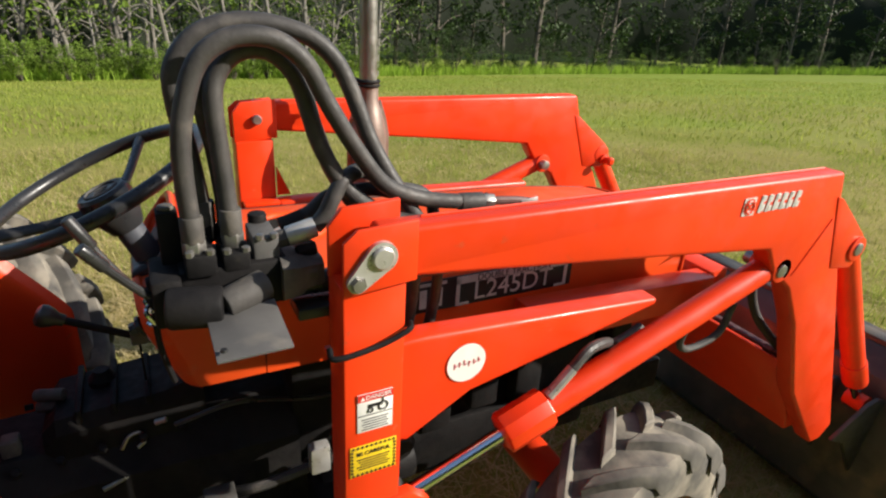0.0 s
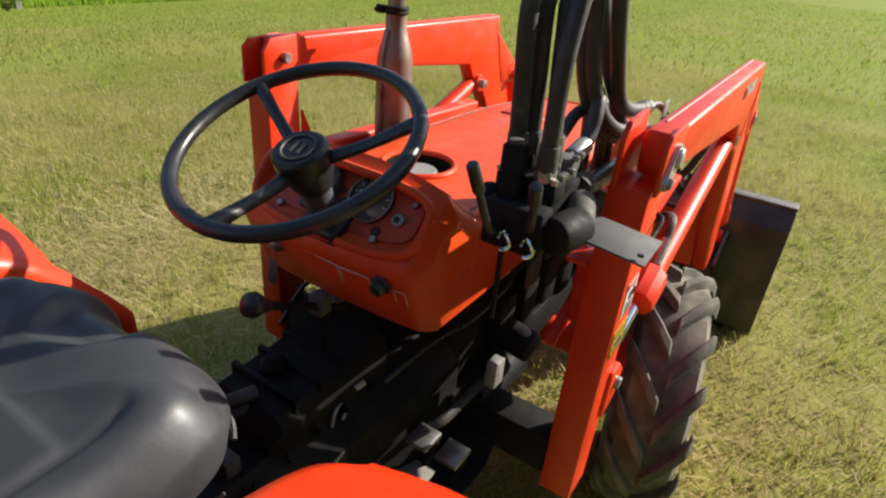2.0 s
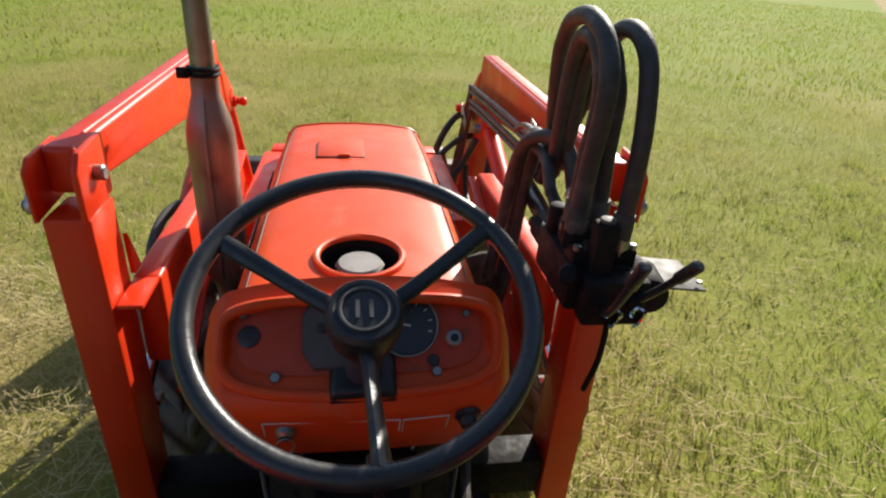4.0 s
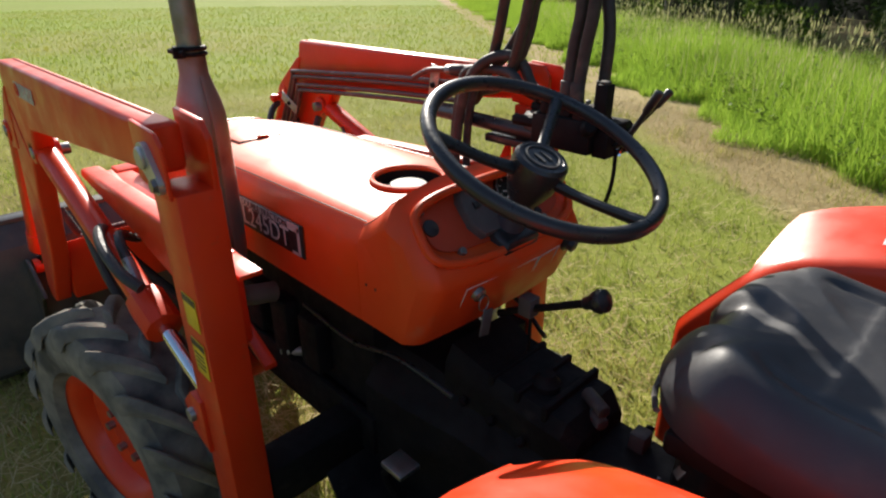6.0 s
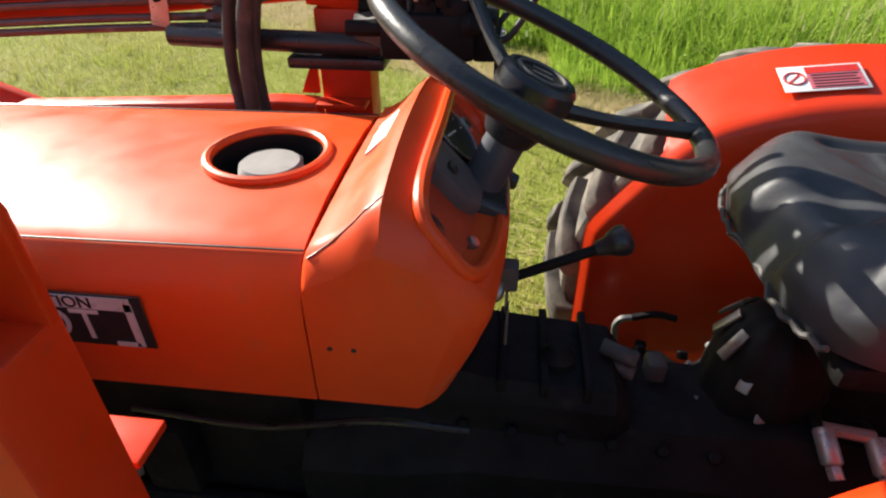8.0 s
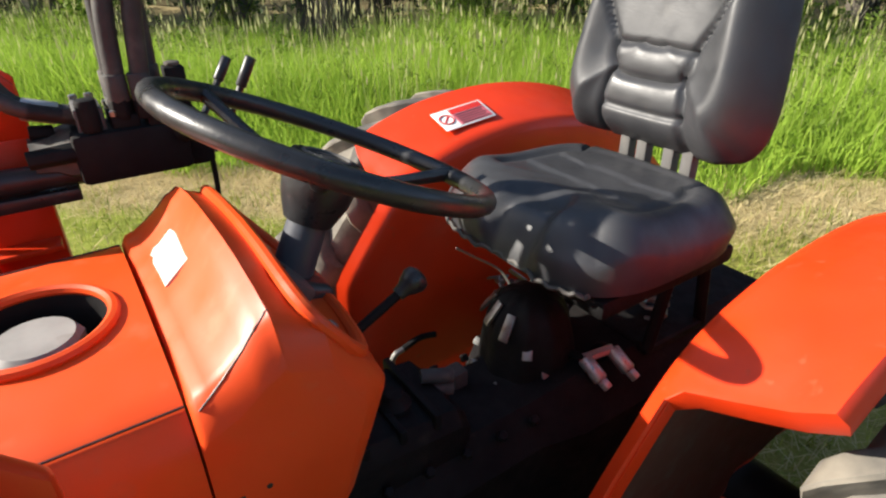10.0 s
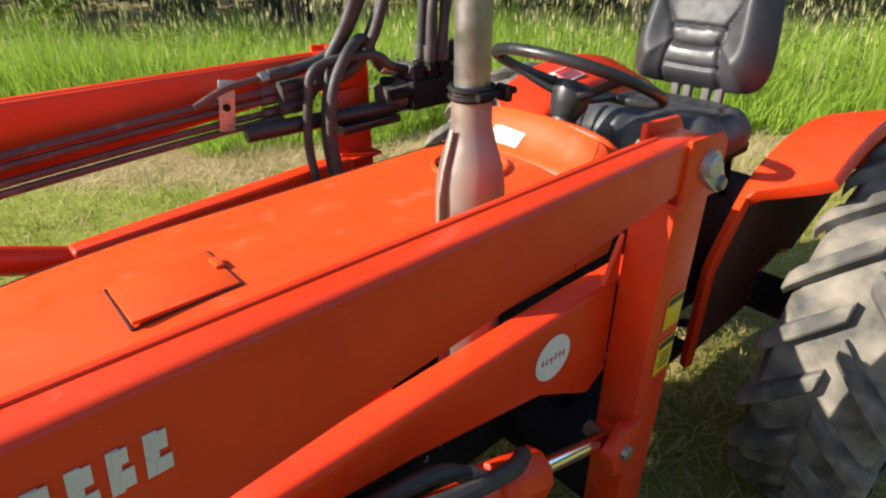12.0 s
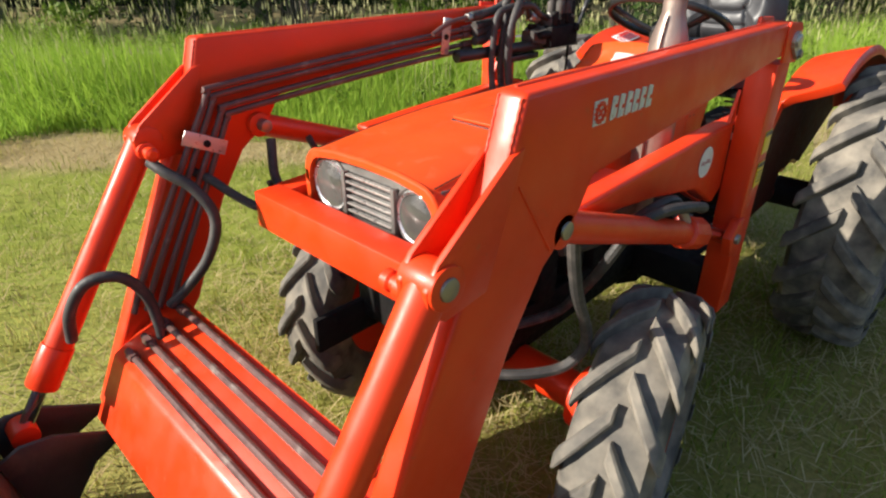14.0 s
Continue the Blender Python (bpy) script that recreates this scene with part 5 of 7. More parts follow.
def danger_labels(par, s):
    y = s * 0.4735
    u = Vector((-s, 0, 0))
    if s < 0:
        x, z = 1.081, 0.955
        d = part("danger_label", slab((x, y, z), u, (0, 0, 1), 0.058, 0.072, 0.0012, 0.0004), M_WHITE, par, "white danger label with red heading")
        part("red_band", slab((x, y - 0.001, z + 0.029), u, (0, 0, 1), 0.057, 0.013, 0.0008), M_REDINK, d)
        lettering("DANGER", (x + 0.005, y - 0.0016, z + 0.029), u, (0, 0, 1), 0.0105, M_WHITE, d)
        t = bmesh.new()
        prism([(x - 0.024, z + 0.025), (x - 0.017, z + 0.025), (x - 0.0205, z + 0.0325)], y - 0.0018, y - 0.001, bm=t)
        part("warning_triangle", t, M_WHITE, d)
        t = bmesh.new()
        for px, r in ((x + 0.013, 0.0075), (x - 0.008, 0.004)):
            sweep([(px + r * math.cos(a), y - 0.0012, z + 0.006 + (r - 0.0055) + r * math.sin(a)) for a in np.linspace(0, 6.283, 16, endpoint=False)], 0.0014, 5, t, smooth=False, closed=True)
        slab((x, y - 0.0012, z + 0.0125), u, (0, 0, 1), 0.024, 0.006, 0.0008, 0, t)
        slab((x + 0.012, y - 0.0012, z + 0.019), u, (0, 0, 1), 0.003, 0.01, 0.0008, 0, t)
        slab((x, y - 0.0012, z - 0.004), u, (0, 0, 1), 0.056, 0.0012, 0.0008, 0, t)
        for i in range(5):
            slab((x, y - 0.0012, z - 0.012 - 0.0048 * i), u, (0, 0, 1), 0.044 - 0.005 * (i % 2), 0.0013, 0.0008, 0, t)
        part("machine_sign", t, M_INK, d, "black machine pictogram and small print")
        z = 0.862
        c = part("caution_label", slab((x - 0.002, y, z), u, (0, 0, 1), 0.078, 0.062, 0.0012, 0.0004), M_YELLOW, par, "yellow caution label with striped black border")
        t = bmesh.new()
        for i in range(10):
            for zz in (z - 0.0275, z + 0.0275):
                slab((x - 0.036 + 0.0076 * i, y - 0.0012, zz), (1, 0, 0.6), (-0.6, 0, 1), 0.0042, 0.004, 0.0008, 0, t)
        for i in range(7):
            for xx in (x - 0.038, x + 0.034):
                slab((xx, y - 0.0012, z - 0.021 + 0.007 * i), (1, 0, 0.6), (-0.6, 0, 1), 0.004, 0.0042, 0.0008, 0, t)
        for i in range(5):
            slab((x - 0.002, y - 0.0012, z + 0.003 - 0.005 * i), u, (0, 0, 1), 0.056 - 0.006 * (i % 3), 0.0019, 0.0008, 0, t)
        part("striped_border", t, M_INK, c)
        lettering("BE CAREFUL", (x - 0.002, y - 0.0014, z + 0.0145), u, (0, 0, 1), 0.0105, M_INK, c)
    else:
        for z, h in ((0.965, 0.062), (0.875, 0.07)):
            x = 1.066
            c = part("caution_label", slab((x, y, z), u, (0, 0, 1), 0.05, h, 0.0012, 0.0004), M_YELLOW, par, "yellow caution label with black heading")
            t = bmesh.new()
            slab((x, y + 0.001, z + h / 2 - 0.008), u, (0, 0, 1), 0.048, 0.012, 0.0008, 0, t)
            if h > 0.065:
                for i in range(4):
                    slab((x, y + 0.001, z + 0.008 - 0.009 * i), u, (0, 0, 1), 0.036 - 0.005 * (i % 2), 0.0022, 0.0008, 0, t)
            part("black_print", t, M_INK, c)


def cylinder(name, label, a, b, split, r, par, barrel_first, gland=1.42):
    """A hydraulic ram from a to b: painted barrel, gland, chrome rod, eye ends."""
    a, b = Vector(a), Vector(b)
    m = a.lerp(b, split)
    p, q = (a, m) if barrel_first else (m, b)
    d = (b - a).normalized()
    bm = rod(p, q, r, 24)
    g0 = m
    sgn = 1 if barrel_first else -1
    rod(g0 - sgn * d * 0.1, g0 + sgn * d * 0.004, r * gland, 10 if gland > 1.3 else 24, bm, bev=0.005)
    e = a if barrel_first else b
    rod(e + Vector((0, -0.032, 0)), e + Vector((0, 0.032, 0)), r * 1.05, 20, bm, bev=0.003)
    cyl = part(name, bm, M_LOADER, par, label)
    rp, rq = (m, b) if barrel_first else (a, m)
    part("piston_rod", rod(rp, rq, r * 0.52, 20), M_CHROME, cyl, "bright chrome piston rod")
    e = b if barrel_first else a
    part("rod_eye", rod(e + Vector((0, -0.03, 0)), e + Vector((0, 0.03, 0)), r * 0.95, 20, bev=0.003), M_LOADER, cyl)
    return cyl


def build_side(s):
    # post: welded box with wider pin plates at the top
    y0, y1 = yy(s, 0.4025, 0.472)
    post = part("post", prism([(1.032, 0.45), (1.125, 0.45), (1.128, 0.9), (1.128, 1.17), (1.032, 1.17)], y0, y1, 0.004), M_LOADER, loader, "upright red-orange loader post")
    for ya, yb, lift in ((0.4745, 0.482, 0.0), (0.405, 0.4155, 0.008)):
        a, b = yy(s, ya, yb)
        part("pin_plate", prism([(1.030, 1.165), (1.140, 1.175), (1.140, 1.268 + lift), (1.050, 1.262 + lift), (1.030, 1.245)], a, b, 0.003), M_LOADER, post)
    c = Vector((1.083, s * 0.482, 1.222))
    c2 = Vector((1.048, s * 0.482, 1.188))
    dirn = (c - c2).normalized()
    perp = Vector((0, s, 0)).cross(dirn)
    b = bmesh.new()
    out = []
    for k in range(15):
        t = -math.pi / 2 + math.pi * k / 14
        out.append(c + 0.0225 * (math.cos(t) * dirn + math.sin(t) * perp))
    for k in range(9):
        t = math.pi / 2 + math.pi * k / 8
        out.append(c2 + 0.0145 * (math.cos(t) * dirn + math.sin(t) * perp))
    lo = [b.verts.new(p) for p in out]
    hi = [b.verts.new(p + Vector((0, s * 0.008, 0))) for p in out]
    b.faces.new(lo)
    b.faces.new(hi[::-1])
    for i in range(len(out)):
        b.faces.new((lo[i], lo[(i + 1) % len(out)], hi[(i + 1) % len(out)], hi[i]))
    keeper = part("pin_keeper", b, M_ZINC, post, "grey zinc pin keeper link")
    part("pin_head", lathe([(0, 0.0165), (0.004, 0.0165), (0.006, 0.014), (0.006, 0)], c + Vector((0, s * 0.008, 0)), (0, s, 0), 24), M_ZINC, keeper)
    part("bolt_head", lathe([(0, 0.012), (0.003, 0.012), (0.002, 0.0095), (0.007, 0.0095), (0.008, 0)], c2 + Vector((0, s * 0.008, 0)), (0, s, 0), 6), M_STEEL, keeper)
    part("pin_end", lathe([(0, 0.0125), (0.012, 0.0125), (0.015, 0.01), (0.015, 0)], (1.088, s * 0.4045, 1.226), (0, -s, 0), 20), M_STEEL, post, "round steel pin end")
    danger_labels(post, s)
    # bent rod across the post
    if s < 0:
        part("bent_rod", sweep([(1.015, -0.46, 1.075), (1.018, -0.481, 1.07), (1.08, -0.483, 1.078), (1.128, -0.483, 1.095), (1.137, -0.47, 1.10)], 0.0045, 8), M_IRON, post, "bent steel wire rod hooked round the post")
    # lower bracket tying the post to the frame
    a, b2 = yy(s, 0.17, 0.40)
    part("lower_bracket", box(1.04, 1.12, a, b2, 0.48, 0.58, 0.004), M_IRON, post)
    # side rail: tapered box from post to knife edge
    e = 1.93 if s > 0 else 1.75
    zt, zb = (1.0, 0.975) if s > 0 else (0.985, 0.968)
    rail = part("side_rail", prism([(1.12, 0.83), (1.125, 1.015), (1.2, 1.017), (e, zt), (e, zb), (1.55, 0.925), (1.3, 0.875), (1.17, 0.80)], *yy(s, 0.352, 0.4018), 0.009, 3), M_LOADER, loader, "tapered red-orange loader side rail with rounded edges")
    part("rail_tab", box(1.036, 1.13, *yy(s, 0.356, 0.398), 1.004, 1.013, 0.002), M_LOADER, rail)
    part("rail_bottom", prism([(1.10, 0.765), (1.17, 0.80), (1.3, 0.871), (e, zb - 0.002), (e, zb + 0.006), (1.3, 0.879), (1.165, 0.812), (1.10, 0.777)], *yy(s, 0.325, 0.3505), 0.002), M_LOADER, rail)
    part("rail_gusset", prism([(1.13, 1.02), (1.165, 1.02), (1.13, 1.10)], *yy(s, 0.394, 0.402)), M_LOADER, rail)
    round_decal(rail, s)
    a, b2 = yy(s, 0.235, 0.295)
    part("front_rail", prism([(1.5, 0.85), (2.080, 0.846), (2.080, 0.926), (1.5, 0.95)], a, b2, 0.004), M_LOADER, loader, "red-orange rail along the hood side")
    # arm
    a, b2 = yy(s, ARM_IN, ARM_OUT)
    dz = 0.0 if s > 0 else -0.011
    arm = part("arm", prism([(x, z + dz) for x, z in ARM], a, b2, 0.009, 3), M_LOADER, loader, "bent red-orange box-section loader arm")
    for yb in (ARM_OUT - 0.0075, ARM_IN - 0.0025):
        a, b2 = yy(s, yb, yb + 0.010)
        part("pivot_ear", prism([(2.152, 1.195), (2.176, 1.188), (2.312, 1.085), (2.333, 1.055), (2.33, 1.02), (2.30, 1.0), (2.22, 1.01)], a, b2, 0.002), M_LOADER, arm)
    part("pivot_pin", rod((2.30, s * 0.426, 1.05), (2.30, s * 0.489, 1.05), 0.0165, 20, bev=0.003), M_STEEL, arm, "steel bucket-ram pin")
    part("pin_boss", lathe([(-0.002, 0.02), (0.012, 0.02), (0.014, 0.012), (0.026, 0.012), (0.03, 0.0155), (0.042, 0.0155), (0.048, 0.009), (0.048, 0)], (2.312, s * 0.424, 1.03), (0, -s, 0), 20), M_LOADER, arm, "red-painted pin boss with a rounded grease cap")
    # fold line where the elbow plate was welded in
    pts = [(2.160 - 0.088 * f, s * (ARM_OUT + 0.0006), 1.142 - 0.126 * f + 0.0006 * math.sin(i * 2.3)) for i, f in enumerate(np.linspace(0, 1, 16))]
    part("weld_bead", sweep(pts, 0.0018, 6, smooth=False), M_LOADER, arm)
    # weld beads at the elbow and the rolled seam along the top edge
    for yb in (ARM_IN + 0.007, ARM_OUT - 0.007):
        pts = [(2.153 + 0.024 * f, s * yb + 0.0006 * math.cos(i * 1.7), 1.260 + dz - 0.076 * f - 0.0015 + 0.0005 * math.sin(i * 2.1)) for i, f in enumerate(np.linspace(0.03, 1, 22))]
        part("weld_bead", sweep(pts, 0.0022, 6, smooth=False), M_LOADER, arm)
    pts = [(x, s * (ARM_IN + 0.015), 1.2662 + dz - 0.0037 * (x - 1.085)) for x in np.linspace(1.16, 2.13, 12)]
    part("edge_seam", sweep(pts, 0.0028, 6), M_LOADER, arm, "welded seam along the arm's top edge")
    logo(arm, s)
    # lift ram
    lift = cylinder("lift_ram", "red-orange lift ram between post and arm", (1.12, s * 0.438, 0.70), (2.035, s * 0.445, 1.035), 0.26, 0.029, loader, False)
    part("clevis", prism([(1.105, 0.64), (1.17, 0.66), (1.19, 0.72), (1.15, 0.76), (1.105, 0.76)], *yy(s, 0.455, 0.48), 0.003), M_LOADER, post)
    part("ram_pin", rod((1.15, s * 0.40, 0.71), (1.15, s * 0.49, 0.71), 0.014, 16, bev=0.002), M_STEEL, post)
    part("ram_pin_top", rod((2.03, s * 0.39, 1.035), (2.03, s * 0.481, 1.035), 0.0155, 16, bev=0.002), M_STEEL, arm)
    # short steel port and hoses on the ram
    part("ram_port", rod((1.45, s * 0.445, 0.85), (1.50, s * 0.445, 0.90), 0.012, 10), M_ZINC, lift)
    part("ram_hose", sweep([(1.50, s * 0.445, 0.90), (1.54, s * 0.44, 0.93), (1.60, s * 0.42, 0.92), (1.70, s * 0.36, 0.86), (1.80, s * 0.33, 0.86)], 0.011, 10), M_RUBBER, lift, "grey-black hydraulic hose")
    if s > 0:
        part("ram_hose", sweep([(1.40, 0.455, 0.87), (1.45, 0.475, 0.895), (1.55, 0.475, 0.925), (1.64, 0.45, 0.93), (1.69, 0.42, 0.89), (1.715, 0.38, 0.80), (1.68, 0.31, 0.69), (1.67, 0.26, 0.62), (1.76, 0.24, 0.625), (1.88, 0.22, 0.65)], 0.0125, 10), M_RUBBER, lift, "thick grey hydraulic hose beside the ram")
        part("ram_hose", sweep([(1.925, 0.43, 0.985), (1.92, 0.43, 0.94), (1.89, 0.43, 0.84), (1.83, 0.425, 0.73), (1.80, 0.41, 0.655), (1.82, 0.38, 0.60), (1.88, 0.33, 0.585), (1.95, 0.25, 0.58)], 0.0125, 10), M_RUBBER, lift, "grey hydraulic hose hanging below the elbow")
    else:
        part("ram_hose", sweep([(2.02, -0.40, 1.0), (2.04, -0.36, 0.90), (2.0, -0.30, 0.84), (1.92, -0.26, 0.88)], 0.012, 10), M_RUBBER, lift, "grey hydraulic hose below the elbow")
        part("ram_hose", sweep([(1.90, -0.42, 0.98), (1.86, -0.40, 0.86), (1.92, -0.38, 0.80), (2.02, -0.38, 0.82), (2.05, -0.38, 0.90)], 0.009, 10), M_RUBBER, lift)
    # bucket ram
    cylinder("bucket_ram", "red-orange bucket ram along the front of the arm", (2.30, s * 0.453, 1.05), (2.70, s * 0.453, 0.46), 0.84, 0.030, loader, True, 1.14)
    return post, arm


post_l, arm_l = build_side(1)
post_r, arm_r = build_side(-1)


def build_cross_parts():
    part("front_beam", box(2.082, 2.152, -0.275, 0.275, 0.842, 0.932, 0.006), M_LOADER, loader, "square red-orange guard beam before the grille")
    q = [(2.315, 0.67), (2.49, 0.578), (2.565, 0.43), (2.40, 0.42)]
    tube = part("torque_tube", prism(q, -0.424, 0.424, 0.008), M_LOADER, loader, "large red-orange square cross tube between the arms")
    n = Vector((0.092, 0, 0.175)).normalized()
    for i, f in enumerate((0.12, 0.36, 0.62, 0.85)):
        o = Vector((2.315, 0, 0.67)).lerp(Vector((2.49, 0, 0.578)), f) + n * 0.013
        part("steel_tube", sweep([tuple(o + Vector((0, -0.37, 0.0))), tuple(o + Vector((0, -0.1, 0))), tuple(o + Vector((0, 0.15, 0.0))), tuple(o + Vector((0, 0.36, 0)))], 0.0085, 10), M_TUBE, tube, "grey steel hydraulic tube")
        for y in (-0.34, 0.32):
            part("tube_nut", rod(o + Vector((0, y - 0.014, 0)), o + Vector((0, y + 0.014, 0)), 0.0125, 6), M_TUBE, tube)
    # bucket, open to the front
    prof = [(2.70, 0.06), (2.72, 0.03), (3.35, 0.012), (3.35, 0.02), (2.74, 0.045), (2.715, 0.075), (2.79, 0.515), (2.85, 0.585), (2.93, 0.605), (2.93, 0.613), (2.84, 0.597), (2.775, 0.525)]
    bucket = part("bucket", prism(prof, -0.715, 0.715, 0.002), M_BUCKET, loader, "worn dark steel loader bucket resting low")
    for s in (1, -1):
        part("bucket_side", prism([(2.705, 0.05), (3.33, 0.02), (3.33, 0.10), (2.93, 0.605), (2.84, 0.595), (2.78, 0.515)], *yy(s, 0.705, 0.717), 0.002), M_BUCKET, bucket)
        for yb in (0.36, 0.49):
            part("bucket_ear", prism([(2.52, 0.40), (2.60, 0.36), (2.72, 0.20), (2.765, 0.47), (2.72, 0.49), (2.66, 0.48)], *yy(s, yb, yb + 0.012), 0.002), M_BUCKET, bucket)
    part("bucket_lip", box(2.845, 2.905, -0.716, 0.716, 0.588, 0.616, 0.006), M_BUCKET, bucket)


build_cross_parts()


def build_plumbing():
    """Tubes on the inner side of the right arm, the control valve behind the post and its looped hoses."""
    y = -0.396
    for i in range(4):
        dz = 0.0175 * i
        zt = 1.213 - dz
        zt -= 0.010 if i > 1 else 0
        bend = (2.160 - 0.6 * (1.213 - zt), zt - 0.072)
        off = 0.075 - 0.024 * i
        tip = (2.30 + off * 1.2, 0.74 + off * 0.2)
        pts = [(1.28, y, zt - 0.012), (1.6, y, zt - 0.028), (bend[0] - 0.04, y, bend[1] + 0.008), (bend[0], y, bend[1] - 0.004), (bend[0] + 0.022, y, bend[1] - 0.04), ((bend[0] + tip[0]) / 2, y, (bend[1] + tip[1]) / 2), (tip[0], y, tip[1]), (tip[0] + 0.04, y, tip[1] - 0.08)]
        part("arm_tube", sweep(pts, 0.0075, 10), M_TUBE, arm_r, "long bent steel hydraulic tube")
        part("tube_nut", rod((1.275, y, zt - 0.012), (1.32, y, zt - 0.014), 0.0115, 6), M_TUBE, arm_r)
    clip = part("tube_clip", slab((1.40, y + 0.011, 1.188), (0.15, 0, -1), (1, 0, 0.15), 0.105, 0.034, 0.003, 0.001), M_ZINC, arm_r, "bright zinc tube clip")
    part("clip_bolt", lathe([(0, 0.009), (0.006, 0.008), (0.006, 0)], (1.402, y + 0.012, 1.186), (0, 1, 0), 6), M_IRON, clip)
    clip = part("tube_clip", slab((2.193, y + 0.011, 1.03), (0.9, 0, 0.42), (-0.42, 0, 0.9), 0.105, 0.034, 0.003, 0.001), M_ZINC, arm_r, "bright zinc tube clip")
    part("clip_bolt", lathe([(0, 0.009), (0.006, 0.008), (0.006, 0)], (2.19, y + 0.012, 1.028), (0, 1, 0), 6), M_IRON, clip)
    # mounting bar and valve body
    part("mounting_bar", rod((1.38, -0.362, 1.128), (0.86, -0.335, 1.125), 0.0185, 20, bev=0.003), M_BLACK, loader, "round black mounting bar on the post")
    part("bar_saddle", box(0.99, 1.16, -0.388, -0.33, 1.085, 1.105, 0.004), M_BLACK, loader)
    v = part("control_valve", box(0.835, 0.985, -0.378, -0.285, 1.118, 1.19, 0.008), M_IRON, loader, "greasy black hydraulic control valve")
    part("valve_block", box(0.845, 0.885, -0.385, -0.29, 1.18, 1.212, 0.005), M_IRON, v)
    part("valve_block", box(0.893, 0.93, -0.38, -0.295, 1.18, 1.208, 0.005), M_IRON, v)
    tall = part("port_block", box(0.818, 0.846, -0.338, -0.308, 1.17, 1.262, 0.003), M_IRON, v, "tall black port block")
    part("port_cap", rod((0.832, -0.323, 1.262), (0.832, -0.323, 1.268), 0.011, 12, bev=0.002), M_CAST, tall)
    part("grease_cap", lathe([(0, 0.016), (0.012, 0.017), (0.02, 0.012), (0.022, 0)], (0.845, -0.292, 1.172), (-0.6, 0.5, 0.5), 16), M_IRON, v)
    part("control_cable", sweep([(0.80, -0.338, 1.14), (0.80, -0.338, 1.06), (0.812, -0.332, 0.99)], 0.0045, 8), M_IRON, v, "thin black control cable hanging from the valve")
    part("inlet_block", box(0.936, 0.972, -0.37, -0.30, 1.165, 1.222, 0.004), M_PLATE, v, "dusty grey inlet block")
    for x0, y0 in ((0.86, -0.36), (0.882, -0.30), (0.912, -0.345), (0.912, -0.308)):
        part("valve_port", rod((x0, y0, 1.20), (x0, y0, 1.228), 0.0165, 6, bev=0.002), M_STEEL if y0 < -0.32 else M_IRON, v)
    part("relief_cap", rod((0.955, -0.30, 1.19), (0.955, -0.30, 1.235), 0.014, 12, bev=0.004), M_IRON, v)
    part("relief_cap", rod((0.975, -0.30, 1.165), (1.04, -0.295, 1.165), 0.013, 6, bev=0.002), M_IRON, v)
    part("relief_cap", rod((0.982, -0.365, 1.155), (1.025, -0.365, 1.16), 0.016, 12, bev=0.004), M_CAST, v)
    part("relief_cap", rod((1.0, -0.35, 1.185), (1.03, -0.35, 1.188), 0.011, 6, bev=0.002), M_IRON, v)
    for x0, y0, z0 in ((0.852, -0.378, 1.213), (0.878, -0.378, 1.213), (0.90, -0.374, 1.209), (0.925, -0.374, 1.209), (0.945, -0.371, 1.223), (0.965, -0.371, 1.223), (0.85, -0.295, 1.213), (0.925, -0.3, 1.209)):
        part("valve_bolt", lathe([(-0.002, 0.006), (0.005, 0.006), (0.006, 0.004), (0.006, 0)], (x0, y0, z0), (0, 0, 1), 6), M_STEEL, v)
    LEVERS = [[(0.815, -0.325, 1.148), (0.792, -0.325, 1.145), (0.775, -0.324, 1.158), (0.752, -0.324, 1.195), (0.716, -0.322, 1.262)],
              [(0.83, -0.372, 1.152), (0.812, -0.374, 1.152), (0.795, -0.378, 1.165), (0.768, -0.389, 1.20), (0.732, -0.402, 1.252)]]
    for i in range(2):
        part("spool_end", rod((0.84, -0.325 - 0.047 * i, 1.16), (0.795, -0.325 - 0.047 * i, 1.152), 0.013, 14, bev=0.004), M_IRON, v)
        l = part("lever", sweep(LEVERS[i], 0.0058, 10), M_BLACK, v, "bent black control lever")
        part("grip", rod(Vector(LEVERS[i][-2]).lerp(Vector(LEVERS[i][-1]), 0.35), LEVERS[i][-1], 0.0086, 12, bev=0.003), M_BLACK, l)
    part("linkage_box", box(0.80, 0.838, -0.392, -0.30, 1.115, 1.186, 0.006), M_IRON, v, "greasy black lever linkage housing")
    for ys in (-0.342, -0.378):
        part("shackle", sweep([(0.794 + 0.004 * math.sin(2 * a), ys + 0.009 * math.cos(a), 1.134 + 0.014 * math.sin(a)) for a in np.linspace(0, 5.2, 14)], 0.0033, 6, smooth=False), M_CHROME, v, "bright steel shackle")
    part("spool_cap", rod((0.815, -0.402, 1.152), (0.885, -0.415, 1.150), 0.0285, 24, bev=0.006), M_IRON, v, "round black spool end cap")
    part("valve_end", loft([[(x, -0.35 + y * w, 1.155 + z * h) for y, z in ((1, -.7), (1, .7), (.6, 1), (-.6, 1), (-1, .7), (-1, -.7), (-.6, -1), (.6, -1))] for x, w, h in ((0.97, .045, .035), (0.995, .042, .032), (1.01, .03, .026), (1.035, .026, .022))]), M_CAST, v, "rough dusty end casting of the valve")
    part("spool_collar", rod((0.884, -0.415, 1.150), (0.945, -0.392, 1.162), 0.0225, 14, bev=0.004), M_CAST, v)
    # thin plate bolted beside the valve
    o = Vector((0.906, -0.466, 1.138))
    pl = part("side_plate", slab(o, (1, 0, 0.02), (0, -1, -0.1), 0.092, 0.112, 0.004, 0.001), M_PLATE, loader, "dusty grey steel plate beside the valve")
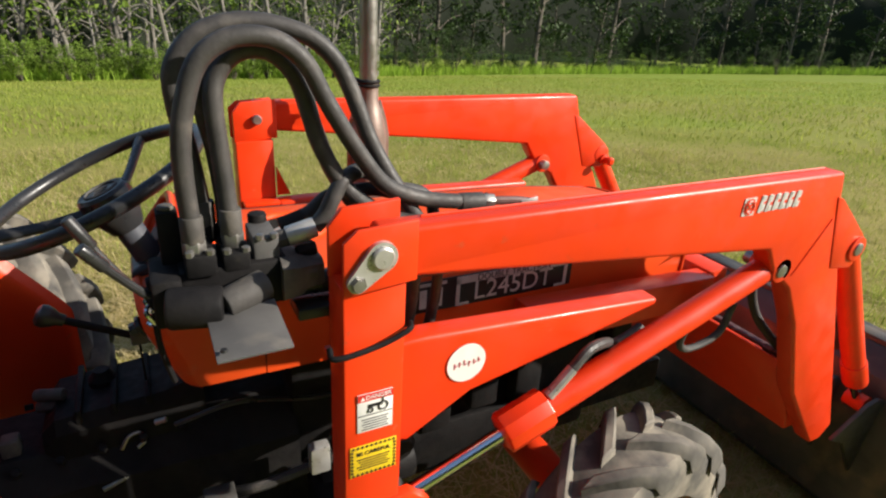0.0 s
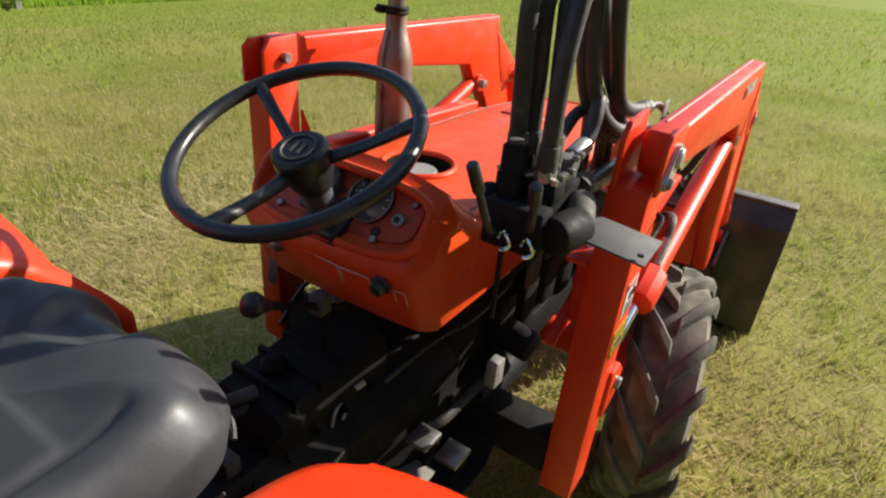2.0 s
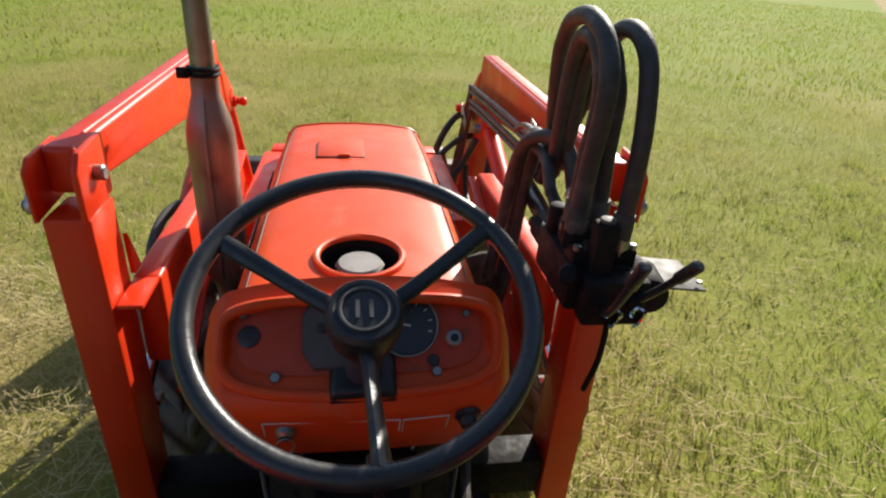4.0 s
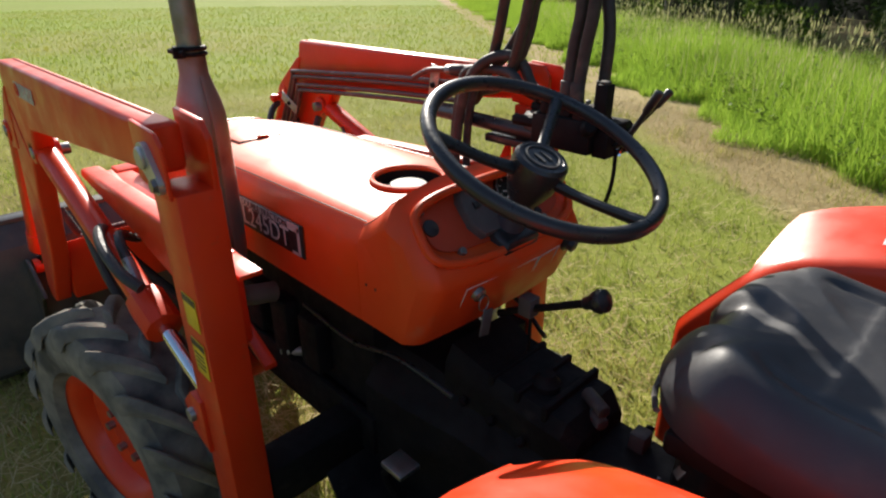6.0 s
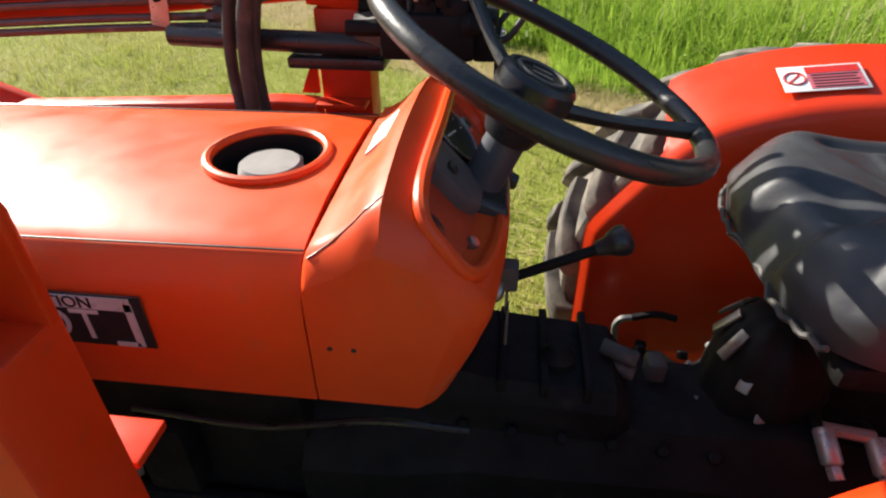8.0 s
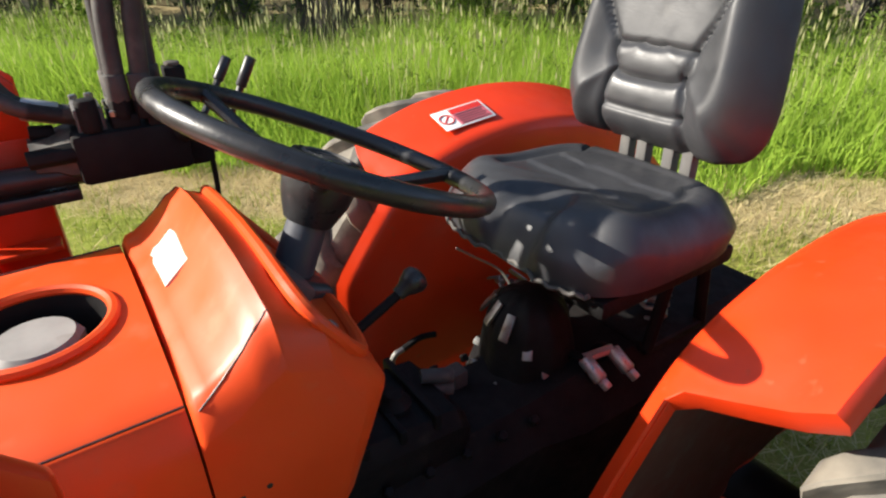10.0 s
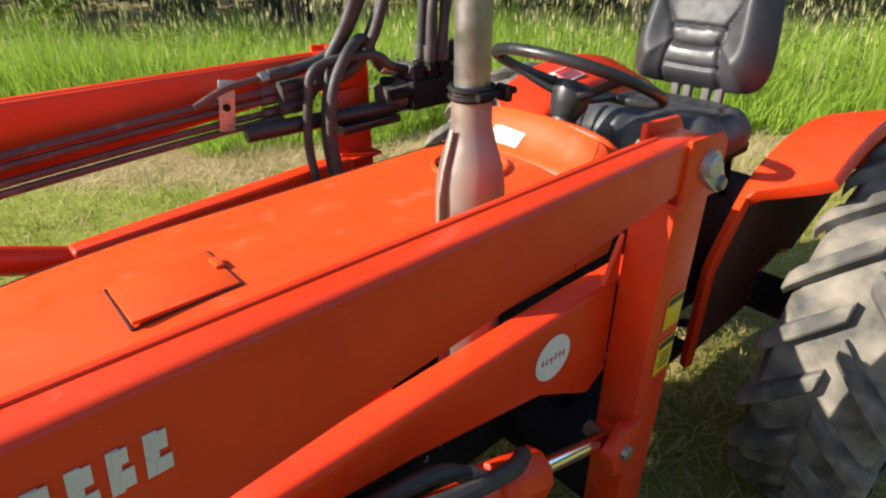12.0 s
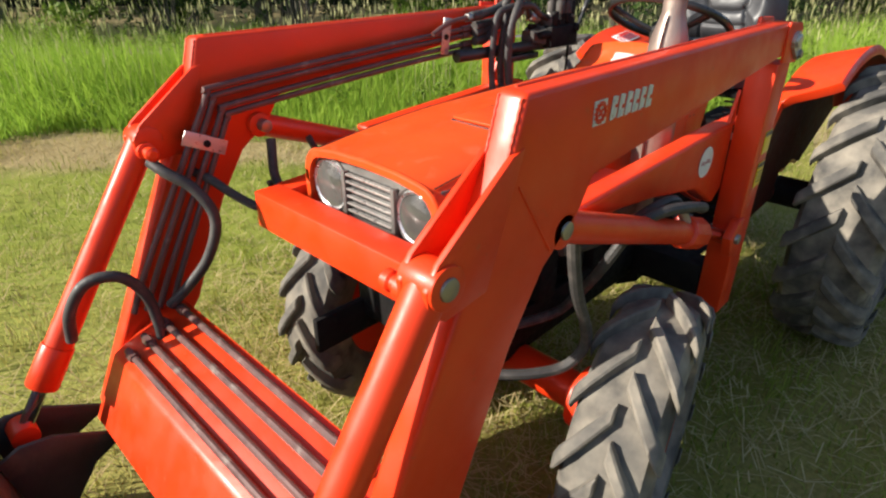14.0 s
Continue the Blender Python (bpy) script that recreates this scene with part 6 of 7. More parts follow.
    for dx, dy in ((-0.036, -0.046), (0.036, 0.042)):
        part("plate_bolt", lathe([(0, 0.005), (0.003, 0.004), (0.003, 0)], o + Vector((dx, dy, 0.003)), (0, 0, 1), 8), M_INK, pl)
    # hoses: up from the valve, over and down to the arm's tubes
    runs = [((0.86, -0.36), [(0.858, -0.36, 1.34), (0.868, -0.36, 1.41), (0.89, -0.36, 1.47), (0.93, -0.36, 1.50), (0.98, -0.36, 1.50), (1.02, -0.36, 1.47), (1.05, -0.36, 1.41), (1.09, -0.36, 1.34), (1.135, -0.36, 1.282), (1.19, -0.362, 1.255)], (1.31, -0.366, 1.238)),
            ((0.912, -0.345), [(0.908, -0.338, 1.33), (0.905, -0.335, 1.41), (0.915, -0.33, 1.45), (0.94, -0.33, 1.478), (0.975, -0.33, 1.482), (1.005, -0.33, 1.46), (1.025, -0.33, 1.42), (1.045, -0.335, 1.34), (1.085, -0.345, 1.27), (1.15, -0.36, 1.225)], (1.285, -0.374, 1.207)),
            ((0.912, -0.308), [(0.905, -0.308, 1.33), (0.895, -0.308, 1.40), (0.90, -0.306, 1.45), (0.935, -0.304, 1.49), (0.985, -0.305, 1.485), (1.02, -0.31, 1.44), (1.04, -0.315, 1.37), (1.07, -0.325, 1.29), (1.12, -0.345, 1.225)], (1.285, -0.372, 1.188)),
            ((0.882, -0.30), [(0.872, -0.30, 1.33), (0.862, -0.30, 1.40), (0.865, -0.30, 1.455), (0.90, -0.30, 1.50), (0.96, -0.30, 1.518), (1.03, -0.305, 1.505), (1.07, -0.31, 1.475), (1.095, -0.315, 1.43), (1.125, -0.33, 1.34), (1.165, -0.35, 1.265)], (1.29, -0.368, 1.165))]
    for i, ((x, yv), mids, end) in enumerate(runs):
        mids = [(a, b, c - 0.013 * max(0, (c - 1.36) / 0.14)) for a, b, c in mids]
        pts = [(x, yv, 1.235)] + mids + [(end[0] - 0.06, end[1], end[2] + 0.006), end]
        part("hose", sweep(pts, 0.0128, 14), M_RUBBER, loader, "thick black hydraulic hose looped above the valve")
        part("hose_crimp", rod((x, yv, 1.224), (x, yv, 1.262), 0.0152, 14, bev=0.002), M_CAST, loader, "crimped steel hose end")
        part("hose_crimp", rod((end[0] - 0.045, end[1], end[2] + 0.003), end, 0.0148, 14, bev=0.002), M_RUBBER, loader)
        if i == 0:
            part("hose_nut", rod(end, (end[0] + 0.02, end[1], end[2] - 0.002), 0.0135, 6, bev=0.001), M_STEEL, loader, "bright hexagonal hose nut")
            part("link_tube", sweep([end, (1.40, -0.368, 1.228), (1.47, -0.372, 1.20)], 0.0075, 10), M_TUBE, loader, "short steel tube lying along the arm")
    # feed hoses to the pump, dropping inside the post
    for i, x in enumerate((1.20, 1.245)):
        pts = [(0.985, -0.31, 1.215), (1.03, -0.31, 1.23), (1.08, -0.315, 1.26), (x - 0.03, -0.325, 1.25), (x, -0.325, 1.18), (x + 0.012, -0.322, 1.08), (x, -0.31, 0.96), (x - 0.02, -0.28, 0.86)]
        part("feed_hose", sweep(pts, 0.0105, 12), M_RUBBER, loader, "black rubber feed hose hanging inside the post")
    part("hose_nut", rod((0.968, -0.345, 1.205), (0.99, -0.348, 1.21), 0.0145, 6, bev=0.002), M_CAST, loader)
    part("hose_crimp", rod((0.988, -0.348, 1.21), (1.03, -0.352, 1.222), 0.0155, 14, bev=0.002), M_ZINC, loader, "bright crimped hose end")
    part("return_hose", sweep([(1.028, -0.352, 1.222), (1.045, -0.352, 1.24), (1.06, -0.35, 1.268), (1.08, -0.342, 1.29), (1.115, -0.32, 1.292), (1.16, -0.30, 1.265), (1.20, -0.295, 1.20), (1.215, -0.29, 1.10), (1.21, -0.27, 0.95)], 0.0125, 12), M_RUBBER, loader, "grey hydraulic return hose bent over the post")
    # hoses at the lower right arm
    part("arm_hose", sweep([(2.315, -0.405, 1.01), (2.30, -0.37, 0.99), (2.26, -0.33, 0.95), (2.24, -0.30, 0.88), (2.27, -0.31, 0.79), (2.32, -0.34, 0.72), (2.36, -0.36, 0.68)], 0.0125, 12), M_RUBBER, loader, "grey-black hose curving beside the arm")
    part("arm_hose", sweep([(2.56, -0.41, 0.66), (2.55, -0.385, 0.74), (2.51, -0.365, 0.80), (2.45, -0.345, 0.80), (2.41, -0.34, 0.74), (2.40, -0.34, 0.66), (2.40, -0.34, 0.62)], 0.0125, 12), M_RUBBER, loader, "grey-black hose looped to the bucket ram")
    part("arm_hose", sweep([(2.215, -0.43, 0.955), (2.20, -0.38, 0.945), (2.175, -0.33, 0.915), (2.14, -0.29, 0.885), (2.10, -0.27, 0.875)], 0.011, 10), M_RUBBER, loader)
    part("arm_hose", sweep([(2.42, 0.30, 0.62), (2.44, 0.35, 0.64), (2.46, 0.37, 0.69), (2.48, 0.38, 0.73)], 0.0125, 12), M_RUBBER, loader)


build_plumbing()


# ---- grass, hay, tall grass and woods ----
rng = np.random.default_rng(7)


def tri_mesh(name, verts, tris, mat, label, category, kind):
    me = bpy.data.meshes.new(name)
    me.vertices.add(len(verts))
    me.vertices.foreach_set("co", np.asarray(verts, np.float32).ravel())
    me.loops.add(len(tris) * 3)
    me.loops.foreach_set("vertex_index", np.asarray(tris, np.int32).ravel())
    me.polygons.add(len(tris))
    me.polygons.foreach_set("loop_start", np.arange(0, len(tris) * 3, 3, dtype=np.int32))
    me.update(calc_edges=True)
    me.materials.append(mat)
    ob = new(name, me)
    return tagged(ob, label, category, "", kind) if label else ob


def blades(x, y, h, w, lean, z0=None):
    """One bent triangle pair a blade: root pair, knee, tip."""
    n = len(x)
    z = height(x, y) if z0 is None else z0
    a = rng.uniform(0, 2 * np.pi, n)
    b = rng.uniform(0, 2 * np.pi, n)
    dx, dy = np.cos(a) * w / 2, np.sin(a) * w / 2
    lx, ly = np.cos(b) * lean * h, np.sin(b) * lean * h
    V = np.empty((n, 5, 3))
    V[:, 0] = np.stack([x - dx, y - dy, z - 0.01], -1)
    V[:, 1] = np.stack([x + dx, y + dy, z - 0.01], -1)
    V[:, 2] = np.stack([x + dx * 0.8 + lx * 0.35, y + dy * 0.8 + ly * 0.35, z + h * 0.55], -1)
    V[:, 3] = np.stack([x - dx * 0.8 + lx * 0.35, y - dy * 0.8 + ly * 0.35, z + h * 0.55], -1)
    V[:, 4] = np.stack([x + lx, y + ly, z + h * np.sqrt(np.clip(1 - 0.5 * lean ** 2, 0.2, 1))], -1)
    i = np.arange(n)[:, None] * 5
    T = np.concatenate([i + np.array((0, 1, 2)), i + np.array((0, 2, 3)), i + np.array((3, 2, 4))])
    return V.reshape(-1, 3), T


def patchy(x, y, f):
    return 0.5 + 0.25 * np.sin(f * x + 1.3 * np.sin(f * 0.7 * y)) + 0.25 * np.sin(f * 0.9 * y + 2 + 1.1 * np.sin(f * 0.8 * x))


def edge_dist(x, y):
    return (x - EDGE_O[0]) * EDGE_N[0] + (y - EDGE_O[1]) * EDGE_N[1]


def hay_amount(x, y):
    """How thickly dry cut hay lies: a windrow along the tall grass and patches on the tractor's left."""
    e = edge_dist(x, y)
    strip = np.exp(-((e + 0.40 + 0.10 * np.sin(1.9 * x)) / 0.46) ** 4)
    left = np.exp(-((y - 1.7) / 0.85) ** 2) * (x > -0.6) * (x < 2.9) * np.clip(2.0 * patchy(x, y, 3.1) - 0.05, 0, 1)
    under = 0.25 * np.exp(-((y / 0.6) ** 2)) * (x > -1) * (x < 2.8)
    right = 0.4 * np.exp(-((y + 1.2) / 0.6) ** 2) * (x > 0.6) * (x < 3.2) * patchy(x + 2, y, 2.4)
    return np.maximum(np.maximum(strip, 0.95 * left), np.maximum(under, right))


def mown_grass():
    n = 300000
    r = 8.5 * rng.uniform(0, 1, n) ** 0.62
    a = rng.uniform(0, 2 * np.pi, n)
    x, y = 1.3 + r * np.cos(a), r * np.sin(a)
    keep = (edge_dist(x, y) < 0.4) & (rng.uniform(0, 1, n) < (0.35 + 0.65 * patchy(x, y, 2.3)) * (1 - 0.9 * hay_amount(x, y)))
    x, y = x[keep], y[keep]
    h = rng.uniform(0.02, 0.07, len(x)) * (0.4 + 0.6 * patchy(x, y, 1.6) + 0.5 * patchy(y + 3, x, 7.3) ** 2)
    V, T = blades(x, y, h, rng.uniform(0.003, 0.007, len(x)), rng.uniform(0.1, 0.9, len(x)))
    # taller tufts that the mower missed
    n = 1500
    r = 6.5 * rng.uniform(0, 1, n) ** 0.6
    a = rng.uniform(0, 2 * np.pi, n)
    cx, cy = np.repeat(1.3 + r * np.cos(a), 18), np.repeat(r * np.sin(a), 18)
    tx, ty = cx + rng.normal(0, 0.06, n * 18), cy + rng.normal(0, 0.06, n * 18)
    k = edge_dist(tx, ty) < 0.3
    V2, T2 = blades(tx[k], ty[k], rng.uniform(0.05, 0.13, k.sum()), rng.uniform(0.003, 0.006, k.sum()), rng.uniform(0.1, 0.8, k.sum()))
    V, T = np.concatenate([V, V2]), np.concatenate([T, T2 + len(V)])
    tri_mesh("mown_grass", V, T, M_MOWN, "short mown yellow-green grass blades on the field", "grass", "stuff")
    n = 120000
    r = 8 + 26 * rng.uniform(0, 1, n) ** 0.8
    a = rng.uniform(-1.15, 2.3, n)
    x, y = 1.3 + r * np.cos(a), r * np.sin(a)
    keep = edge_dist(x, y) < 0.3
    x, y = x[keep], y[keep]
    V, T = blades(x, y, rng.uniform(0.04, 0.1, len(x)), rng.uniform(0.01, 0.025, len(x)), rng.uniform(0.2, 0.9, len(x)))
    tri_mesh("field_grass", V, T, M_FAR, "short mown grass further across the field", "grass", "stuff")


def cut_hay():
    n = 400000
    r = 7.0 * rng.uniform(0, 1, n) ** 0.6
    a = rng.uniform(0, 2 * np.pi, n)
    x, y = 1.0 + r * np.cos(a), r * np.sin(a)
    e = edge_dist(x, y)
    keep = (rng.uniform(0, 1, n) < 0.1 + 0.14 * patchy(y + 1, x, 2.7) ** 2 + 0.9 * hay_amount(x, y)) & (e < 0.25)
    x, y = x[keep], y[keep]
    n = len(x)
    a, l = rng.uniform(0, 2 * np.pi, n), rng.uniform(0.03, 0.11, n)
    dx, dy = np.cos(a) * l / 2, np.sin(a) * l / 2
    w = rng.uniform(0.0007, 0.0019, n)
    z = height(x, y) + rng.uniform(0.006, 0.06, n)
    dz = rng.uniform(-0.025, 0.025, n)
    px, py = -np.sin(a) * w, np.cos(a) * w
    V = np.stack([np.stack([x - dx + px, y - dy + py, z - dz], -1), np.stack([x - dx - px, y - dy - py, z - dz], -1),
                  np.stack([x + dx - px, y + dy - py, z + dz], -1), np.stack([x + dx + px, y + dy + py, z + dz], -1)], 1)
    i = np.arange(n)[:, None] * 4
    T = np.concatenate([i + np.array((0, 1, 2)), i + np.array((0, 2, 3))])
    tri_mesh("cut_hay", V.reshape(-1, 3), T, M_HAY, "dry straw-coloured cut hay scattered over the mown grass", "hay", "stuff")


def tall_grass():
    n = 190000
    s = rng.uniform(-9, 16, n) + rng.uniform(0, 1, n) ** 3 * 30
    d = 3.4 * rng.uniform(0, 1, n) ** 1.2 + 0.25 * np.sin(s * 2.1) + 0.15 * np.sin(s * 5.3)
    x, y = EDGE_O[0] + s * EDGE_D[0] + d * EDGE_N[0], EDGE_O[1] + s * EDGE_D[1] + d * EDGE_N[1]
    h = np.clip(0.2 + 0.42 * d, 0.16, 0.62) * rng.uniform(0.45, 1.15, n) * (0.62 + 0.7 * patchy(x, y, 1.7))
    V, T = blades(x, y, h, rng.uniform(0.005, 0.012, n), rng.uniform(0.05, 0.85, n))
    tri_mesh("tall_grass", V, T, M_TALL, "tall bright green unmown grass along the edge of the woods", "grass", "stuff")
    n = 3800
    s, d = rng.uniform(-9, 15, n), 0.4 + 3 * rng.uniform(0, 1, n) ** 1.1
    x, y = EDGE_O[0] + s * EDGE_D[0] + d * EDGE_N[0], EDGE_O[1] + s * EDGE_D[1] + d * EDGE_N[1]
    h = rng.uniform(0.45, 1.0, n)
    V, T = blades(x, y, h, np.full(n, 0.004), rng.uniform(0.03, 0.25, n))
    tips = V.reshape(-1, 5, 3)[:, 4]
    a = rng.uniform(0, 2 * np.pi, n)
    l = rng.uniform(0.06, 0.12, n)
    c, sn = np.cos(a) * 0.007, np.sin(a) * 0.007
    H = np.stack([tips, tips + np.stack([c, sn, l * 0.4], -1), tips + np.stack([0 * c, 0 * c, l], -1), tips + np.stack([-c, -sn, l * 0.4], -1)], 1)
    i = np.arange(n)[:, None] * 4 + len(V)
    T = np.concatenate([T, i + np.array((0, 1, 2)), i + np.array((0, 2, 3))])
    tri_mesh("grass_seed_heads", np.concatenate([V, H.reshape(-1, 3)]), T, M_STRAW, "pale seed heads standing above the tall grass", "grass", "stuff")


def weeds():
    """Broad-leaved weeds that stand in the tall grass."""
    n = 900
    s, d = rng.uniform(-8, 13, n), 0.15 + 3.2 * rng.uniform(0, 1, n)
    x, y = EDGE_O[0] + s * EDGE_D[0] + d * EDGE_N[0], EDGE_O[1] + s * EDGE_D[1] + d * EDGE_N[1]
    c = np.stack([x, y, height(x, y) + rng.uniform(0.12, 0.55, n) * np.clip(0.4 + 0.3 * d, 0, 1)], -1)
    V, T = leaf_cloud(c, rng.uniform(0.07, 0.16, n), 22, 0.026)
    tri_mesh("weeds", V, T, M_LEAF2, "broad-leaved green weeds standing in the tall grass", "weeds", "stuff")


def edge_grass():
    """Rough uncut grass in front of the far trees."""
    n = 30000
    a = rng.uniform(radians(4), radians(118), n)
    c = np.clip(np.cos(a), 0, 1)
    r = 27.5 + 34 * c ** 2 + rng.uniform(0, 4, n)
    x, y = r * np.cos(a), r * np.sin(a)
    V, T = blades(x, y, rng.uniform(0.3, 0.8, n), rng.uniform(0.02, 0.05, n), rng.uniform(0.1, 0.6, n))
    tri_mesh("edge_grass", V, T, M_TALL, "rough green uncut grass along the far trees", "grass", "stuff")


def leaf_cloud(centres, radii, per, size):
    """Small bent leaves scattered through uneven clumps."""
    c = np.repeat(centres, per, 0)
    r = np.repeat(radii, per)[:, None]
    n = len(c)
    d = rng.normal(size=(n, 3))
    d /= np.linalg.norm(d, axis=1)[:, None]
    p = c + d * r * rng.uniform(0.35, 1.05, (n, 1)) * np.array((1, 1, 0.8))
    u = rng.normal(size=(n, 3))
    u /= np.linalg.norm(u, axis=1)[:, None]
    v = np.cross(u, rng.normal(size=(n, 3)))
    v /= np.linalg.norm(v, axis=1)[:, None]
    s = (size * rng.uniform(0.6, 1.5, n))[:, None]
    V = np.stack([p - u * s, p + v * s * 0.45, p + u * s, p - v * s * 0.45], 1)
    i = np.arange(n)[:, None] * 4
    T = np.concatenate([i + np.array((0, 1, 2)), i + np.array((0, 2, 3))])
    return V.reshape(-1, 3), T


def tree(name, label, tall, bare, leaf, seed, leaves=42, lean=0.05, bark=None):
    """A tapered trunk with limbs and a crown of leaf clumps."""
    r0 = random.Random(seed)
    ob = thing(name, label, "tree")
    bm = bmesh.new()
    top = Vector((lean * tall, lean * 0.5 * tall, tall * 0.9))
    pts = [(0, 0, -0.3), (top.x * 0.2 + r0.uniform(-.1, .1), r0.uniform(-.1, .1), tall * 0.25), (top.x * 0.6, top.y * 0.5 + r0.uniform(-.15, .15), tall * 0.55), tuple(top)]
    line = spline(pts)
    rad = [tall * 0.016 * (1 - 0.85 * i / (len(line) - 1)) + 0.01 for i in range(len(line))]
    sweep(pts, 0, 8, bm, radii=rad)
    centres, radii = [], []
    for k in range(15):
        f = bare + (1 - bare) * (k + r0.random()) / 15
        p = line[min(len(line) - 1, int(f * (len(line) - 1)))]
        a = k * 2.4 + r0.uniform(-.4, .4)
        ln = tall * r0.uniform(0.14, 0.27) * (1.15 - 0.75 * f)
        q = p + Vector((math.cos(a) * ln, math.sin(a) * ln, ln * r0.uniform(0.15, 0.7)))
        mid = (p + q) / 2 + Vector((0, 0, ln * 0.1))
        n6 = len(spline([p, mid, q]))
        sweep([p, mid, q], 0, 6, bm, radii=[tall * 0.005 * (1 - 0.8 * i / (n6 - 1)) + 0.006 for i in range(n6)])
        for f2 in (0.55, 1.0):
            c = p.lerp(q, f2) + Vector((r0.uniform(-.2, .2), r0.uniform(-.2, .2), r0.uniform(-.1, .3)))
            centres.append(c)
            radii.append(tall * r0.uniform(0.045, 0.085))
    part("trunk", bm, bark or M_BARK, ob)
    V, T = leaf_cloud(np.array(centres), np.array(radii), leaves, 0.011 * tall + 0.03)
    crown = tri_mesh("crown", V, T, leaf, "", "", "")
    crown.parent = ob
    return ob


def shrub(name, label, tall, leaf, seed, count=26, leaves=55, size=0.035):
    r0 = random.Random(seed)
    ob = thing(name, label, "shrub")
    bm = bmesh.new()
    centres, radii = [], []
    for k in range(count):
        a = r0.uniform(0, 6.28)
        f = r0.uniform(0.25, 1.0)
        q = Vector((math.cos(a) * tall * 0.42 * r0.uniform(0.2, 1), math.sin(a) * tall * 0.42 * r0.uniform(0.2, 1), tall * f))
        if k % 2 == 0:
            sweep([(0, 0, -0.1), (q.x * 0.35, q.y * 0.35, q.z * 0.5), tuple(q)], 0, 5, bm, radii=[0.018 * (1 - 0.8 * i / 12) for i in range(13)])
        centres.append(q)
        radii.append(tall * r0.uniform(0.09, 0.17))
    part("stem", bm, M_BARK, ob)
    V, T = leaf_cloud(np.array(centres), np.array(radii), leaves, size)
    crown = tri_mesh("foliage", V, T, leaf, "", "", "")
    crown.parent = ob
    return ob


PLANTED = set()


def plant(kinds, spots, group):
    """Sets a row of trees or shrubs, the first of each kind being the one that was built."""
    for j, (x, y) in enumerate(spots):
        k = kinds[j % len(kinds)]
        f = random.uniform(0.8, 1.25)
        m = Matrix.Translation((x, y, float(height(x, y)) - 0.02)) @ Matrix.Rotation(random.uniform(0, 6.28), 4, "Z")
        if k.name in PLANTED:
            o = copy_thing(k, m)
        else:
            o = k
            o.matrix_basis = m
            PLANTED.add(k.name)
        o.scale = (f, f, f * random.uniform(0.9, 1.15))
        tagged(o, group=group)


def along(s, d):
    return EDGE_O[0] + s * EDGE_D[0] + d * EDGE_N[0], EDGE_O[1] + s * EDGE_D[1] + d * EDGE_N[1]


